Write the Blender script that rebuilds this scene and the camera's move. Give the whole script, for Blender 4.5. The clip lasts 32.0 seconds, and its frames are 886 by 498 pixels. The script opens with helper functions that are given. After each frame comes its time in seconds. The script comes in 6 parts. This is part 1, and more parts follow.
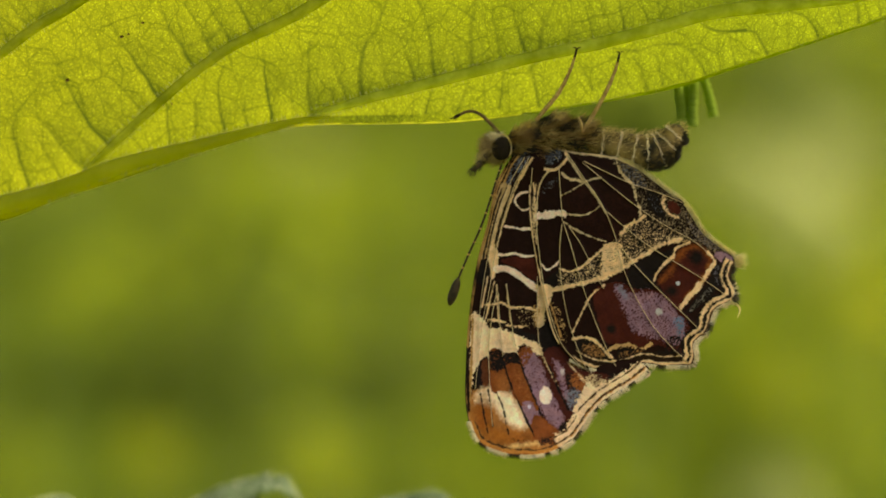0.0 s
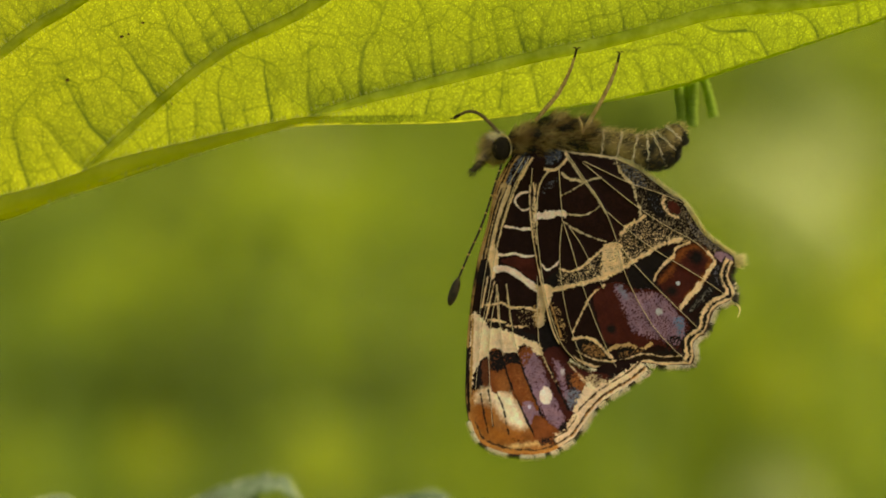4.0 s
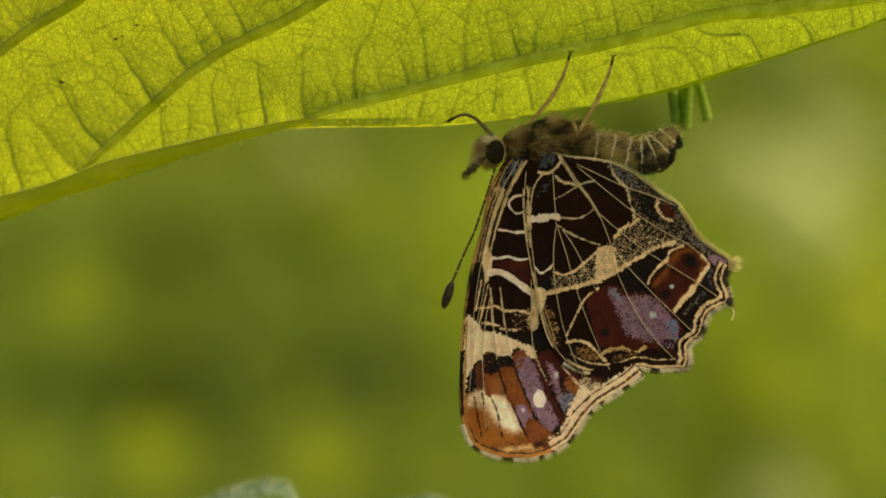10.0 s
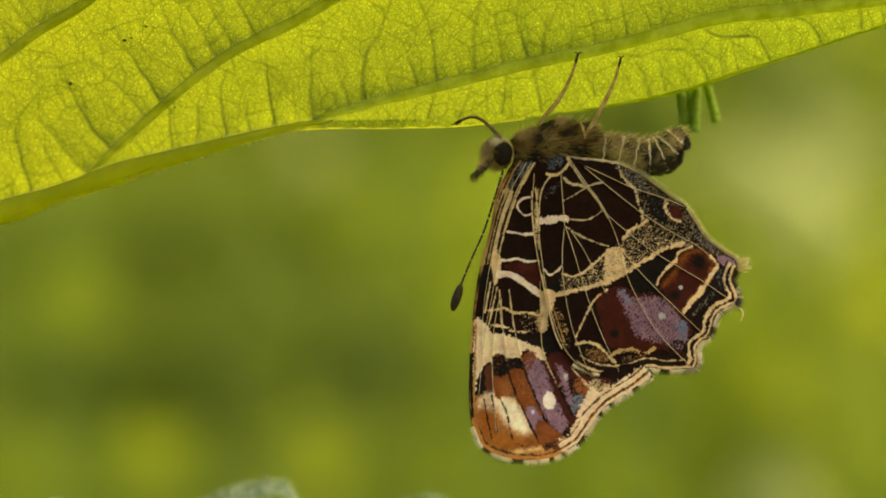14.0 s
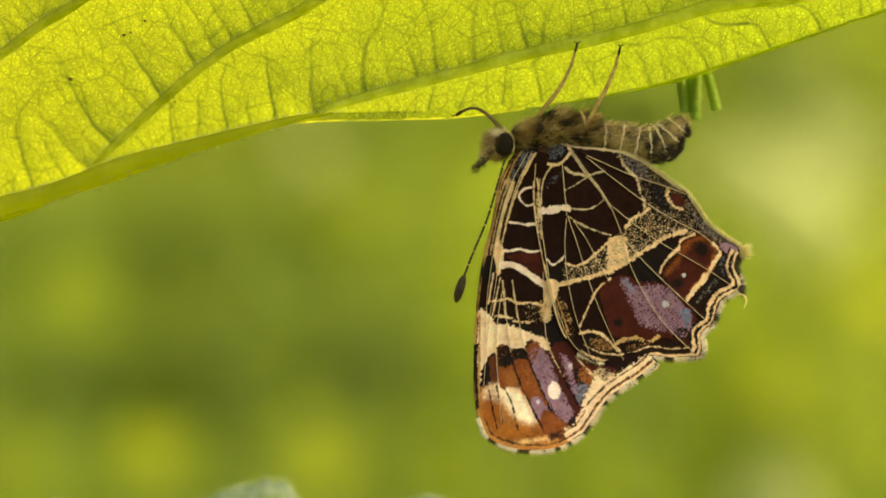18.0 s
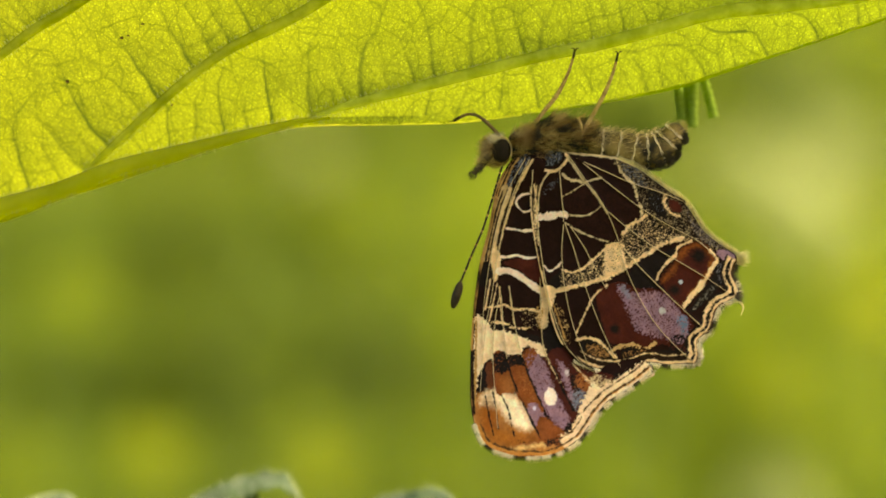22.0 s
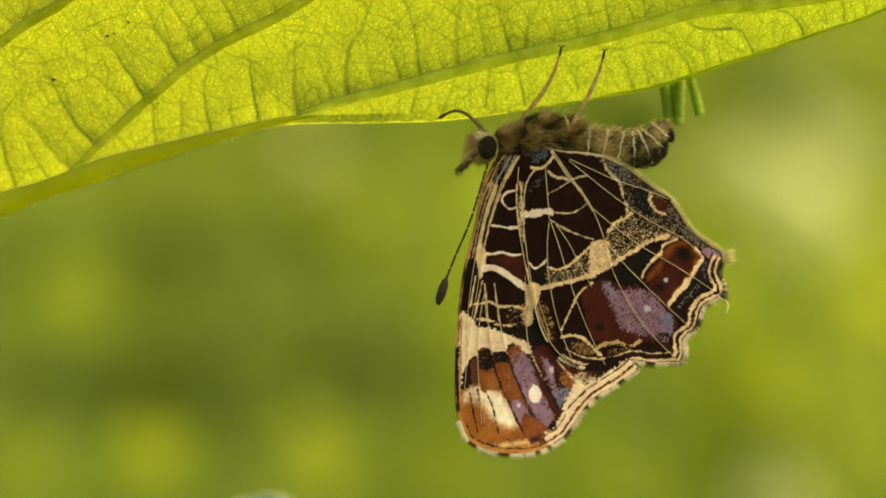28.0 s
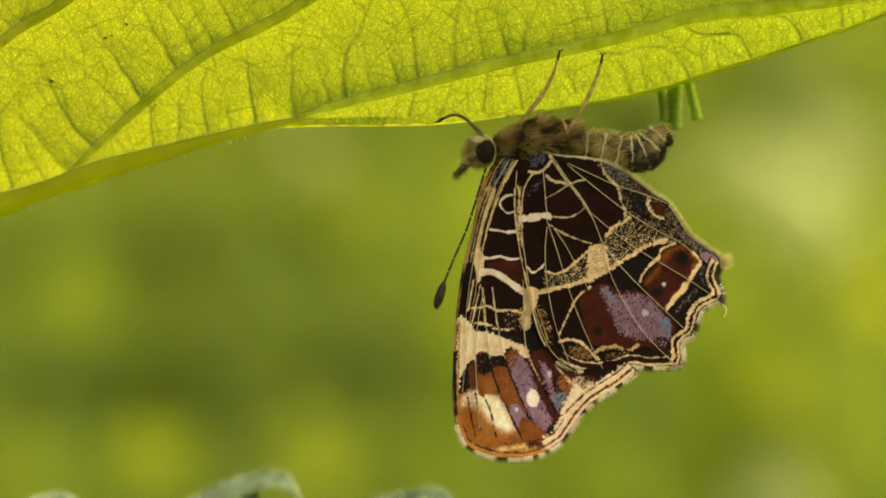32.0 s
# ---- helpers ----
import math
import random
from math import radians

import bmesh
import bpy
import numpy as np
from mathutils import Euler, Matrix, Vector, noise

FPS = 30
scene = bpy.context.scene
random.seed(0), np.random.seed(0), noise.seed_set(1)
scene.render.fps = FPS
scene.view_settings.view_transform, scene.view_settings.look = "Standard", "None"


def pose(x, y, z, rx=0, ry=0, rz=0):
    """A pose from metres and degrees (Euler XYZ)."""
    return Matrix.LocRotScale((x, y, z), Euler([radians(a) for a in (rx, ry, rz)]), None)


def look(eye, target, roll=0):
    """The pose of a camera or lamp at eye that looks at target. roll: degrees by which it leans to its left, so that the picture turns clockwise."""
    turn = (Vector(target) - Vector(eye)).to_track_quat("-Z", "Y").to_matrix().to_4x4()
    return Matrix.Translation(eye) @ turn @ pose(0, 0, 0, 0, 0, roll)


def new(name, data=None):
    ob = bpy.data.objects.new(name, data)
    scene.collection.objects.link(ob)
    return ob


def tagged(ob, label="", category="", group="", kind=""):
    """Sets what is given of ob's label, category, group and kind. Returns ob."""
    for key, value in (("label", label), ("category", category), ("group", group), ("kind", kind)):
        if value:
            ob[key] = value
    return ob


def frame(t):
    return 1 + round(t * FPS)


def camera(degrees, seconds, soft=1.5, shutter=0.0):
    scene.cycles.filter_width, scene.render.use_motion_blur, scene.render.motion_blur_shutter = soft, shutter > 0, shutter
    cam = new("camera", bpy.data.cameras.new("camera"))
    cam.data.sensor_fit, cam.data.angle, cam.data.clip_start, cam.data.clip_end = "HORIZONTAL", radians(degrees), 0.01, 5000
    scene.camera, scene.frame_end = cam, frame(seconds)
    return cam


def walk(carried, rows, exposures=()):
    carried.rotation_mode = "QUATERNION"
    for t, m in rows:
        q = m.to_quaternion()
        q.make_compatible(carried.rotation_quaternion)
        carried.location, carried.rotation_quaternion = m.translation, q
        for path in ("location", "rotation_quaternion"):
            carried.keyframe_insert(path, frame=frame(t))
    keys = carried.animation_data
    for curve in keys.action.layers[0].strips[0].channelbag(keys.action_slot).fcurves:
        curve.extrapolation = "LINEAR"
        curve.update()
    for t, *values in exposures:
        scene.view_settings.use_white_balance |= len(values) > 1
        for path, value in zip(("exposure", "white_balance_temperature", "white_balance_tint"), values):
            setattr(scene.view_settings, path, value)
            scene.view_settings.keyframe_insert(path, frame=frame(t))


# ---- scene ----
D = 0.139                      # from the lens to the butterfly's wings
HEIGHT = 0.62                  # of the lens over the ground
MM = 0.001
cam = camera(22.0, 32.0, soft=1.8)
cam.data.dof.use_dof = True
cam.data.dof.focus_distance = D
cam.data.dof.aperture_fstop = 13.5
EYE = pose(0, -D, HEIGHT, 90, 0, 0)
walk(cam, [(0, EYE), (32.0, EYE)],
     exposures=[(t, e + 0.35, k, tint) for t, e, k, tint in (
         (0, 1.02, 8600, 8.6), (3, 1.02, 8600, 8.6), (6, 0.97, 8600, 8.5), (7, 0.94, 8600, 8.5), (9, 0.93, 8600, 8.5), (11, 0.88, 8600, 8.5), (12, 0.86, 8600, 8.5),
         (13, 1.12, 8650, 8.6), (14, 1.14, 8700, 8.8), (17, 1.38, 8800, 9.4), (18, 1.58, 8900, 9.8), (19, 1.42, 8800, 9.2), (20, 1.37, 8800, 9.0), (21, 1.38, 8800, 9.0), (22, 1.52, 8850, 9.4),
         (23, 1.57, 8900, 9.8), (25, 1.46, 8800, 9.4), (28, 1.46, 8800, 9.3), (30, 1.39, 8800, 9.0), (31, 1.43, 8800, 9.2), (32, 1.38, 8800, 9.0))])

# ---------------------------------------------------------------- light
SUN_EL, SUN_ROT = radians(56), radians(94)
world = bpy.data.worlds.new("sky")
scene.world = world
world.use_nodes = True
wn = world.node_tree.nodes
sky = wn.new("ShaderNodeTexSky")
sky.sky_type, sky.sun_disc = "NISHITA", False
sky.sun_elevation, sky.sun_rotation = SUN_EL, SUN_ROT
sky.air_density, sky.dust_density, sky.ozone_density = 0.8, 5.0, 0.6
world.node_tree.links.new(sky.outputs[0], wn["Background"].inputs[0])
wn["Background"].inputs[1].default_value = 0.15
sun = new("sun", bpy.data.lights.new("sun", "SUN"))
sun.data.energy, sun.data.angle, sun.data.color = 2.0, radians(4), (1.0, 0.93, 0.8)
sun_way = Vector((math.sin(SUN_ROT) * math.cos(SUN_EL), math.cos(SUN_ROT) * math.cos(SUN_EL), math.sin(SUN_EL)))
sun.matrix_world = look(sun_way * 5, (0, 0, 0))


# ---------------------------------------------------------------- materials
class Mat:
    """A small node-material builder."""

    def __init__(self, name, colour=(0.5, 0.5, 0.5), rough=0.6, spec=0.4):
        self.m = bpy.data.materials.new(name)
        self.m.use_nodes = True
        self.n, self.l = self.m.node_tree.nodes, self.m.node_tree.links
        self.p = self.n["Principled BSDF"]
        self.p.inputs["Base Color"].default_value = (*colour, 1)
        self.p.inputs["Roughness"].default_value = rough
        self.p.inputs["Specular IOR Level"].default_value = spec

    def add(self, kind, **values):
        node = self.n.new(kind)
        for key, value in values.items():
            node.inputs[key.replace("_", " ")].default_value = value
        return node

    def link(self, a, b):
        self.l.new(a, b)

    def noise(self, scale, detail=3.0, rough=0.6):
        co = self.n.new("ShaderNodeTexCoord")
        tex = self.add("ShaderNodeTexNoise", Scale=scale, Detail=detail, Roughness=rough)
        self.link(co.outputs["Object"], tex.inputs["Vector"])
        return tex

    def mix(self, fac, a, b, blend="MIX"):
        node = self.n.new("ShaderNodeMix")
        node.data_type, node.blend_type = "RGBA", blend
        for socket, value in ((node.inputs[0], fac), (node.inputs[6], a), (node.inputs[7], b)):
            if isinstance(value, tuple):
                socket.default_value = (*value, 1)
            elif isinstance(value, float):
                socket.default_value = value
            else:
                self.link(value, socket)
        return node.outputs[2]

    def ramp(self, fac, *stops):
        node = self.n.new("ShaderNodeValToRGB")
        el = node.color_ramp.elements
        while len(el) < len(stops):
            el.new(0.5)
        for e, (at, c) in zip(el, stops):
            e.position, e.color = at, (*c, 1) if isinstance(c, tuple) else (c, c, c, 1)
        self.link(fac, node.inputs[0])
        return node.outputs[0]

    def colour(self, out):
        self.link(out, self.p.inputs["Base Color"])

    def bump(self, out, strength=0.3, distance=0.00005):
        node = self.add("ShaderNodeBump", Strength=strength, Distance=distance)
        self.link(out, node.inputs["Height"])
        self.link(node.outputs[0], self.p.inputs["Normal"])
        return node.outputs[0]

    def thin(self, share, out_or_colour, normal=None):
        """Lets part of the light pass through a thin sheet."""
        tr = self.n.new("ShaderNodeBsdfTranslucent")
        if isinstance(out_or_colour, tuple):
            tr.inputs[0].default_value = (*out_or_colour, 1)
        else:
            self.link(out_or_colour, tr.inputs[0])
        if normal:
            self.link(normal, tr.inputs[1])
        mx = self.n.new("ShaderNodeMixShader")
        mx.inputs[0].default_value = share
        self.link(self.p.outputs[0], mx.inputs[1])
        self.link(tr.outputs[0], mx.inputs[2])
        self.link(mx.outputs[0], self.n["Material Output"].inputs[0])


def wing_material():
    """Scale-covered wing: pigment by place, a grain of single scales, pale parts let light through."""
    m = Mat("wing_scales", rough=0.45, spec=0.05)
    at = m.n.new("ShaderNodeAttribute")
    at.attribute_name = "pigment"
    grain = m.noise(14000, 2)
    patch = m.noise(1500, 3)
    c = m.mix(0.40, at.outputs["Color"], m.ramp(grain.outputs[0], (0.3, 0.7), (0.7, 1.25)), "MULTIPLY")
    c = m.mix(0.35, c, m.ramp(patch.outputs[0], (0.3, 0.75), (0.7, 1.2)), "MULTIPLY")
    m.colour(c)
    m.bump(grain.outputs[0], 0.45, 0.00003)
    m.thin(0.22, c)
    return m.m


def vein_material():
    m = Mat("wing_vein", rough=0.5)
    g = m.noise(6000, 2)
    m.colour(m.ramp(g.outputs[0], (0.3, (0.42, 0.29, 0.15)), (0.65, (0.68, 0.51, 0.29))))
    return m.m


def plain(name, a, b, scale, rough=0.6, share=0.0, spec=0.3, bump=0.2):
    m = Mat(name, rough=rough, spec=spec)
    g = m.noise(scale, 4)
    c = m.ramp(g.outputs[0], (0.35, a), (0.65, b))
    m.colour(c)
    m.bump(g.outputs[0], bump, 0.2 / scale)
    if share:
        m.thin(share, c)
    return m.m


def blade_material():
    """Underside of a thin nettle leaf: a net of fine veins round small cells, light passing through."""
    m = Mat("leaf_blade", rough=0.40, spec=0.4)
    co = m.n.new("ShaderNodeTexCoord")
    at = m.n.new("ShaderNodeAttribute")
    at.attribute_name = "vein"

    def warped(size, scale):
        wob = m.add("ShaderNodeTexNoise", Scale=scale, Detail=2.0)
        m.link(co.outputs["Object"], wob.inputs["Vector"])
        warp = m.n.new("ShaderNodeVectorMath")
        warp.operation = "MULTIPLY_ADD"
        m.link(wob.outputs["Color"], warp.inputs[0])
        warp.inputs[1].default_value = (size, size, size)
        m.link(co.outputs["Object"], warp.inputs[2])
        flat = m.n.new("ShaderNodeVectorMath")
        flat.operation = "MULTIPLY"
        flat.inputs[1].default_value = (1.0, 0.0, 0.8)
        m.link(warp.outputs[0], flat.inputs[0])
        return flat.outputs[0]

    def net(scale, edge, vec):
        v = m.add("ShaderNodeTexVoronoi", Scale=scale)
        v.feature = "DISTANCE_TO_EDGE"
        m.link(vec, v.inputs["Vector"])
        return m.ramp(v.outputs["Distance"], (0.0, 1.0), (edge, 0.0))

    wide, fine = warped(0.0006, 700.0), warped(0.0003, 2500.0)
    blotch = m.noise(150, 4)
    grain = m.noise(4200, 3, 0.7)
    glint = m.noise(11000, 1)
    base = m.ramp(blotch.outputs[0], (0.3, (0.368, 0.462, 0.022)), (0.7, (0.430, 0.525, 0.029)))
    # the blade yellows towards its base
    place = m.n.new("ShaderNodeSeparateXYZ")
    m.link(co.outputs["Object"], place.inputs[0])
    far = m.n.new("ShaderNodeMath")
    far.operation = "MULTIPLY_ADD"
    far.inputs[1].default_value, far.inputs[2].default_value = -22.0, 0.42
    far.use_clamp = True
    m.link(place.outputs[0], far.inputs[0])
    base = m.mix(far.outputs[0], base, m.mix(0.75, base, (0.462, 0.488, 0.025)))
    base = m.mix(0.15, base, m.ramp(grain.outputs[0], (0.28, 0.6), (0.72, 1.25)), "MULTIPLY")
    # sparkle of the surface painted into the colour as fine bright flecks
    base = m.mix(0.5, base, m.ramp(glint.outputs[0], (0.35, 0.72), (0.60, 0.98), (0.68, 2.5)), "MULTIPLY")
    for scale, edge, vec, much in ((600.0, 0.026, wide, 0.68), (1250.0, 0.034, wide, 0.44), (3600.0, 0.10, fine, 0.46)):
        lines = m.mix(much, base, (0.13, 0.18, 0.008))
        base = m.mix(net(scale, edge, vec), base, lines)
    base = m.mix(at.outputs["Fac"], base, (0.085, 0.125, 0.010))
    dull = m.mix(0.5, base, (0.20, 0.28, 0.05))
    m.colour(dull)
    m.bump(glint.outputs[0], 0.9, 0.0001)
    m.thin(0.74, base)
    return m.m


WING = wing_material()
VEIN = vein_material()
BLADE = blade_material()
RIB = plain("leaf_rib", (0.47, 0.52, 0.095), (0.70, 0.73, 0.185), 900, 0.45, 0.82, 0.3, 0.5)
RIM = plain("leaf_rim", (0.34, 0.44, 0.045), (0.46, 0.55, 0.075), 900, 0.5, 0.7, 0.2)
MIDRIB_SKIN = plain("midrib_skin", (0.62, 0.65, 0.11), (0.75, 0.77, 0.17), 260, 0.45, 0.88, 0.25, 0.15)
RIB_PALE = plain("pale_leaf_rib", (0.62, 0.68, 0.15), (0.86, 0.90, 0.30), 900, 0.45, 0.86, 0.3, 0.5)
HAIR = plain("leaf_hair", (0.5, 0.55, 0.25), (0.65, 0.68, 0.35), 900, 0.4, 0.5)
DOWN = plain("white_down", (0.62, 0.68, 0.50), (0.78, 0.82, 0.64), 900, 0.5, 0.5)
FUR_DARK = plain("dark_fur", (0.05, 0.032, 0.017), (0.13, 0.09, 0.045), 1500, 0.7)
FUR_PALE = plain("pale_fur", (0.60, 0.45, 0.21), (0.80, 0.63, 0.34), 1500, 0.6, 0.4)
FUR_BLACK = plain("black_hair", (0.012, 0.009, 0.005), (0.03, 0.022, 0.012), 1500, 0.7)
FUR_GOLD = plain("golden_olive_hair", (0.58, 0.44, 0.17), (0.84, 0.68, 0.32), 1500, 0.6, 0.4)
FUR_OLIVE = plain("olive_fur", (0.22, 0.118, 0.038), (0.52, 0.335, 0.125), 1500, 0.6, 0.35)
CUTICLE = plain("dark_cuticle", (0.010, 0.008, 0.005), (0.045, 0.032, 0.016), 2500, 0.6, 0.0, 0.15)
ABDOMEN = plain("olive_abdomen", (0.012, 0.008, 0.004), (0.26, 0.18, 0.064), 900, 0.6, 0.0, 0.15)
EYE_SKIN = plain("compound_eye", (0.008, 0.006, 0.004), (0.022, 0.015, 0.009), 9000, 0.75, 0, 0.08)
LEG_BROWN = plain("brown_leg", (0.07, 0.042, 0.02), (0.17, 0.11, 0.05), 1800, 0.55, 0.1)
LEG_TAN = plain("tan_leg", (0.28, 0.17, 0.055), (0.50, 0.34, 0.13), 1800, 0.5, 0.15)
FRINGE_PALE = plain("cream_fringe", (0.86, 0.70, 0.45), (0.96, 0.84, 0.60), 1500, 0.6, 0.08)
FRINGE_GLOW = plain("pale_margin_hair", (0.78, 0.68, 0.34), (0.92, 0.84, 0.48), 1500, 0.5, 0.5)
FRINGE_DARK = plain("black_fringe", (0.015, 0.010, 0.007), (0.05, 0.03, 0.02), 1500, 0.6)
SPECK = plain("brown_speck", (0.05, 0.025, 0.008), (0.12, 0.06, 0.02), 2000, 0.7)
EGG = plain("green_egg", (0.22, 0.34, 0.045), (0.30, 0.43, 0.065), 1200, 0.7, 0.6, 0.06)
DOWNY = plain("downy_leaf", (0.026, 0.056, 0.026), (0.075, 0.120, 0.056), 500, 0.7, 0.3, 0.1)
STEM = plain("green_stem", (0.10, 0.16, 0.03), (0.18, 0.24, 0.06), 200, 0.5, 0.1)
SOIL = plain("meadow_grass", (0.030, 0.044, 0.004), (0.085, 0.102, 0.006), 2.6, 0.9, 0.0, 0.03)
GRASS = plain("meadow_blade", (0.108, 0.166, 0.017), (0.184, 0.250, 0.025), 12, 0.8, 0.55, 0.03)
# sun and shade are put into the leaf colours: lime for lit, dark for shaded
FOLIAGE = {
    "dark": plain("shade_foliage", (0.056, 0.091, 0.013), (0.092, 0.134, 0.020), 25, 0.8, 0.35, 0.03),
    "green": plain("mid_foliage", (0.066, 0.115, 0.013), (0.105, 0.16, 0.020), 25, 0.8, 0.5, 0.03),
    "lime": plain("sunlit_foliage", (0.235, 0.320, 0.026), (0.32, 0.405, 0.036), 25, 0.8, 0.6, 0.03),
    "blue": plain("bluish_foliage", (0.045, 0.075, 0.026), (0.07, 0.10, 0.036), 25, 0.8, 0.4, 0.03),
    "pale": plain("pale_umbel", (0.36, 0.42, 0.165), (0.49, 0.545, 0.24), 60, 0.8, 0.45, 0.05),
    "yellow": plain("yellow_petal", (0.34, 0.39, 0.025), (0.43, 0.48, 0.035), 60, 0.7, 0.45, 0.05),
}


# ---------------------------------------------------------------- mesh helpers
def mesh_of(name, verts, faces, material, smooth=True):
    me = bpy.data.meshes.new(name)
    me.from_pydata([tuple(v) for v in verts], [], faces)
    me.materials.append(material)
    if smooth:
        me.polygons.foreach_set("use_smooth", [True] * len(me.polygons))
    me.update()
    return me


def grid_mesh(name, co, faces, material):
    """A dense sheet from arrays (n x 3, m x 4)."""
    me = bpy.data.meshes.new(name)
    me.vertices.add(len(co))
    me.vertices.foreach_set("co", np.asarray(co, np.float32).ravel())
    me.loops.add(faces.size)
    me.loops.foreach_set("vertex_index", faces.ravel().astype(np.int32))
    me.polygons.add(len(faces))
    me.polygons.foreach_set("loop_start", np.arange(0, faces.size, 4, dtype=np.int32))
    me.polygons.foreach_set("use_smooth", np.ones(len(faces), bool))
    me.materials.append(material)
    me.update(calc_edges=True)
    me.validate()
    return me


def part(name, me, parent, label="", m=None):
    ob = new(name, me)
    ob.parent = parent
    if m is not None:
        ob.matrix_basis = m
    if label:
        ob["label"] = label
    return ob


def spline(pts, n=10, closed=False):
    """A smooth line (Catmull-Rom) through the control points."""
    p = np.array(pts, float)
    k = len(p)
    out = []
    for i in range(k if closed else k - 1):
        if closed:
            a, b, c, d = (p[(i + j) % k] for j in (-1, 0, 1, 2))
        else:
            a, b, c, d = p[max(i - 1, 0)], p[i], p[i + 1], p[min(i + 2, k - 1)]
        for t in np.arange(n) / n:
            out.append(0.5 * (2 * b + (c - a) * t + (2 * a - 5 * b + 4 * c - d) * t * t + (3 * b - a - 3 * c + d) * t ** 3))
    if not closed:
        out.append(p[-1])
    return np.array(out)


def tube(pts, radii, sides=6):
    """Verts and faces of a round tube with tapering radius and closed ends."""
    p = [Vector(q) for q in pts]
    verts, faces = [], []
    side = None
    for i, q in enumerate(p):
        way = (p[min(i + 1, len(p) - 1)] - p[max(i - 1, 0)]).normalized()
        if side is None:
            side = way.orthogonal().normalized()
        side = (side - way * side.dot(way)).normalized()
        up = way.cross(side)
        r = radii[i] if hasattr(radii, "__len__") else radii
        for k in range(sides):
            a = 2 * math.pi * k / sides
            verts.append(q + (side * math.cos(a) + up * math.sin(a)) * r)
    for i in range(len(p) - 1):
        for k in range(sides):
            a, b = i * sides + k, i * sides + (k + 1) % sides
            faces.append((a, b, b + sides, a + sides))
    faces.append(tuple(range(sides))[::-1])
    faces.append(tuple(range((len(p) - 1) * sides, len(p) * sides)))
    return verts, faces


def ridge(pts, radii, sides=8):
    """A raised half-round rib on a sheet that faces -y: an open strip."""
    verts, faces = [], []
    p = [Vector(q) for q in pts]
    for i, q in enumerate(p):
        way = (p[min(i + 1, len(p) - 1)] - p[max(i - 1, 0)]).normalized()
        across = way.cross(Vector((0, 1, 0))).normalized()
        for k in range(sides + 1):
            a = math.pi * k / sides
            verts.append(q + across * math.cos(a) * radii[i] + Vector((0, -0.75 * math.sin(a) * radii[i], 0)))
    for i in range(len(p) - 1):
        for k in range(sides):
            a = i * (sides + 1) + k
            faces.append((a, a + 1, a + sides + 2, a + sides + 1))
    return verts, faces


def hairs(roots, ways, lengths, width, bend=(0, 0, 0), sides=3):
    """Verts and faces of tapered, slightly bent hairs."""
    verts, faces = [], []
    for r, w, l in zip(roots, ways, lengths):
        r, w = Vector(r), Vector(w).normalized()
        a = w.orthogonal().normalized()
        b = w.cross(a)
        base = len(verts)
        mid = r + w * l * 0.55
        tip = r + w * l + Vector(bend) * l
        for k in range(sides):
            t = 2 * math.pi * k / sides
            verts.append(r + (a * math.cos(t) + b * math.sin(t)) * width)
        for k in range(sides):
            t = 2 * math.pi * k / sides
            verts.append(mid + (a * math.cos(t) + b * math.sin(t)) * width * 0.7)
        verts.append(tip)
        for k in range(sides):
            j = (k + 1) % sides
            faces.append((base + k, base + j, base + sides + j, base + sides + k))
            faces.append((base + sides + k, base + sides + j, base + 2 * sides))
    return verts, faces


def blob(rings, sides=20):
    """A closed body of revolution-like rings: (centre, axis_a, axis_b)."""
    verts, faces = [], []
    for c, a, b in rings:
        for k in range(sides):
            t = 2 * math.pi * k / sides
            verts.append(Vector(c) + Vector(a) * math.cos(t) + Vector(b) * math.sin(t))
    for i in range(len(rings) - 1):
        for k in range(sides):
            a, b = i * sides + k, i * sides + (k + 1) % sides
            faces.append((a, b, b + sides, a + sides))
    faces.append(tuple(range(sides))[::-1])
    faces.append(tuple(range((len(rings) - 1) * sides, len(rings) * sides)))
    return verts, faces


def lattice(x, z, size, seed):
    """Smooth value noise, 0 to 1, at points in the plane."""
    r = np.random.RandomState(seed).rand(256, 256)
    x, z = np.asarray(x) / size + 1000, np.asarray(z) / size + 1000
    i, j = np.floor(x).astype(int), np.floor(z).astype(int)
    u, v = x - i, z - j
    u, v = u * u * (3 - 2 * u), v * v * (3 - 2 * v)
    i0, i1, j0, j1 = i % 256, (i + 1) % 256, j % 256, (j + 1) % 256
    return (r[i0, j0] * (1 - u) + r[i1, j0] * u) * (1 - v) + (r[i0, j1] * (1 - u) + r[i1, j1] * u) * v


def line_distance(x, z, line):
    """Distance from points to a polyline, and the place along it (0 to 1)."""
    best = np.full(x.shape, 1e9)
    at = np.zeros(x.shape)
    n = len(line) - 1
    for i in range(n):
        (ax, az), (bx, bz) = line[i], line[i + 1]
        dx, dz = bx - ax, bz - az
        t = np.clip(((x - ax) * dx + (z - az) * dz) / (dx * dx + dz * dz + 1e-12), 0, 1)
        d = np.hypot(x - ax - t * dx, z - az - t * dz)
        near = d < best
        best = np.where(near, d, best)
        at = np.where(near, (i + t) / n, at)
    return best, at


def inside(x, z, ring):
    hit = np.zeros(x.shape, bool)
    for i in range(len(ring)):
        (ax, az), (bx, bz) = ring[i - 1], ring[i]
        if az == bz:
            continue
        cross = ((az > z) != (bz > z)) & (x < (bx - ax) * (z - az) / (bz - az) + ax)
        hit ^= cross
    return hit


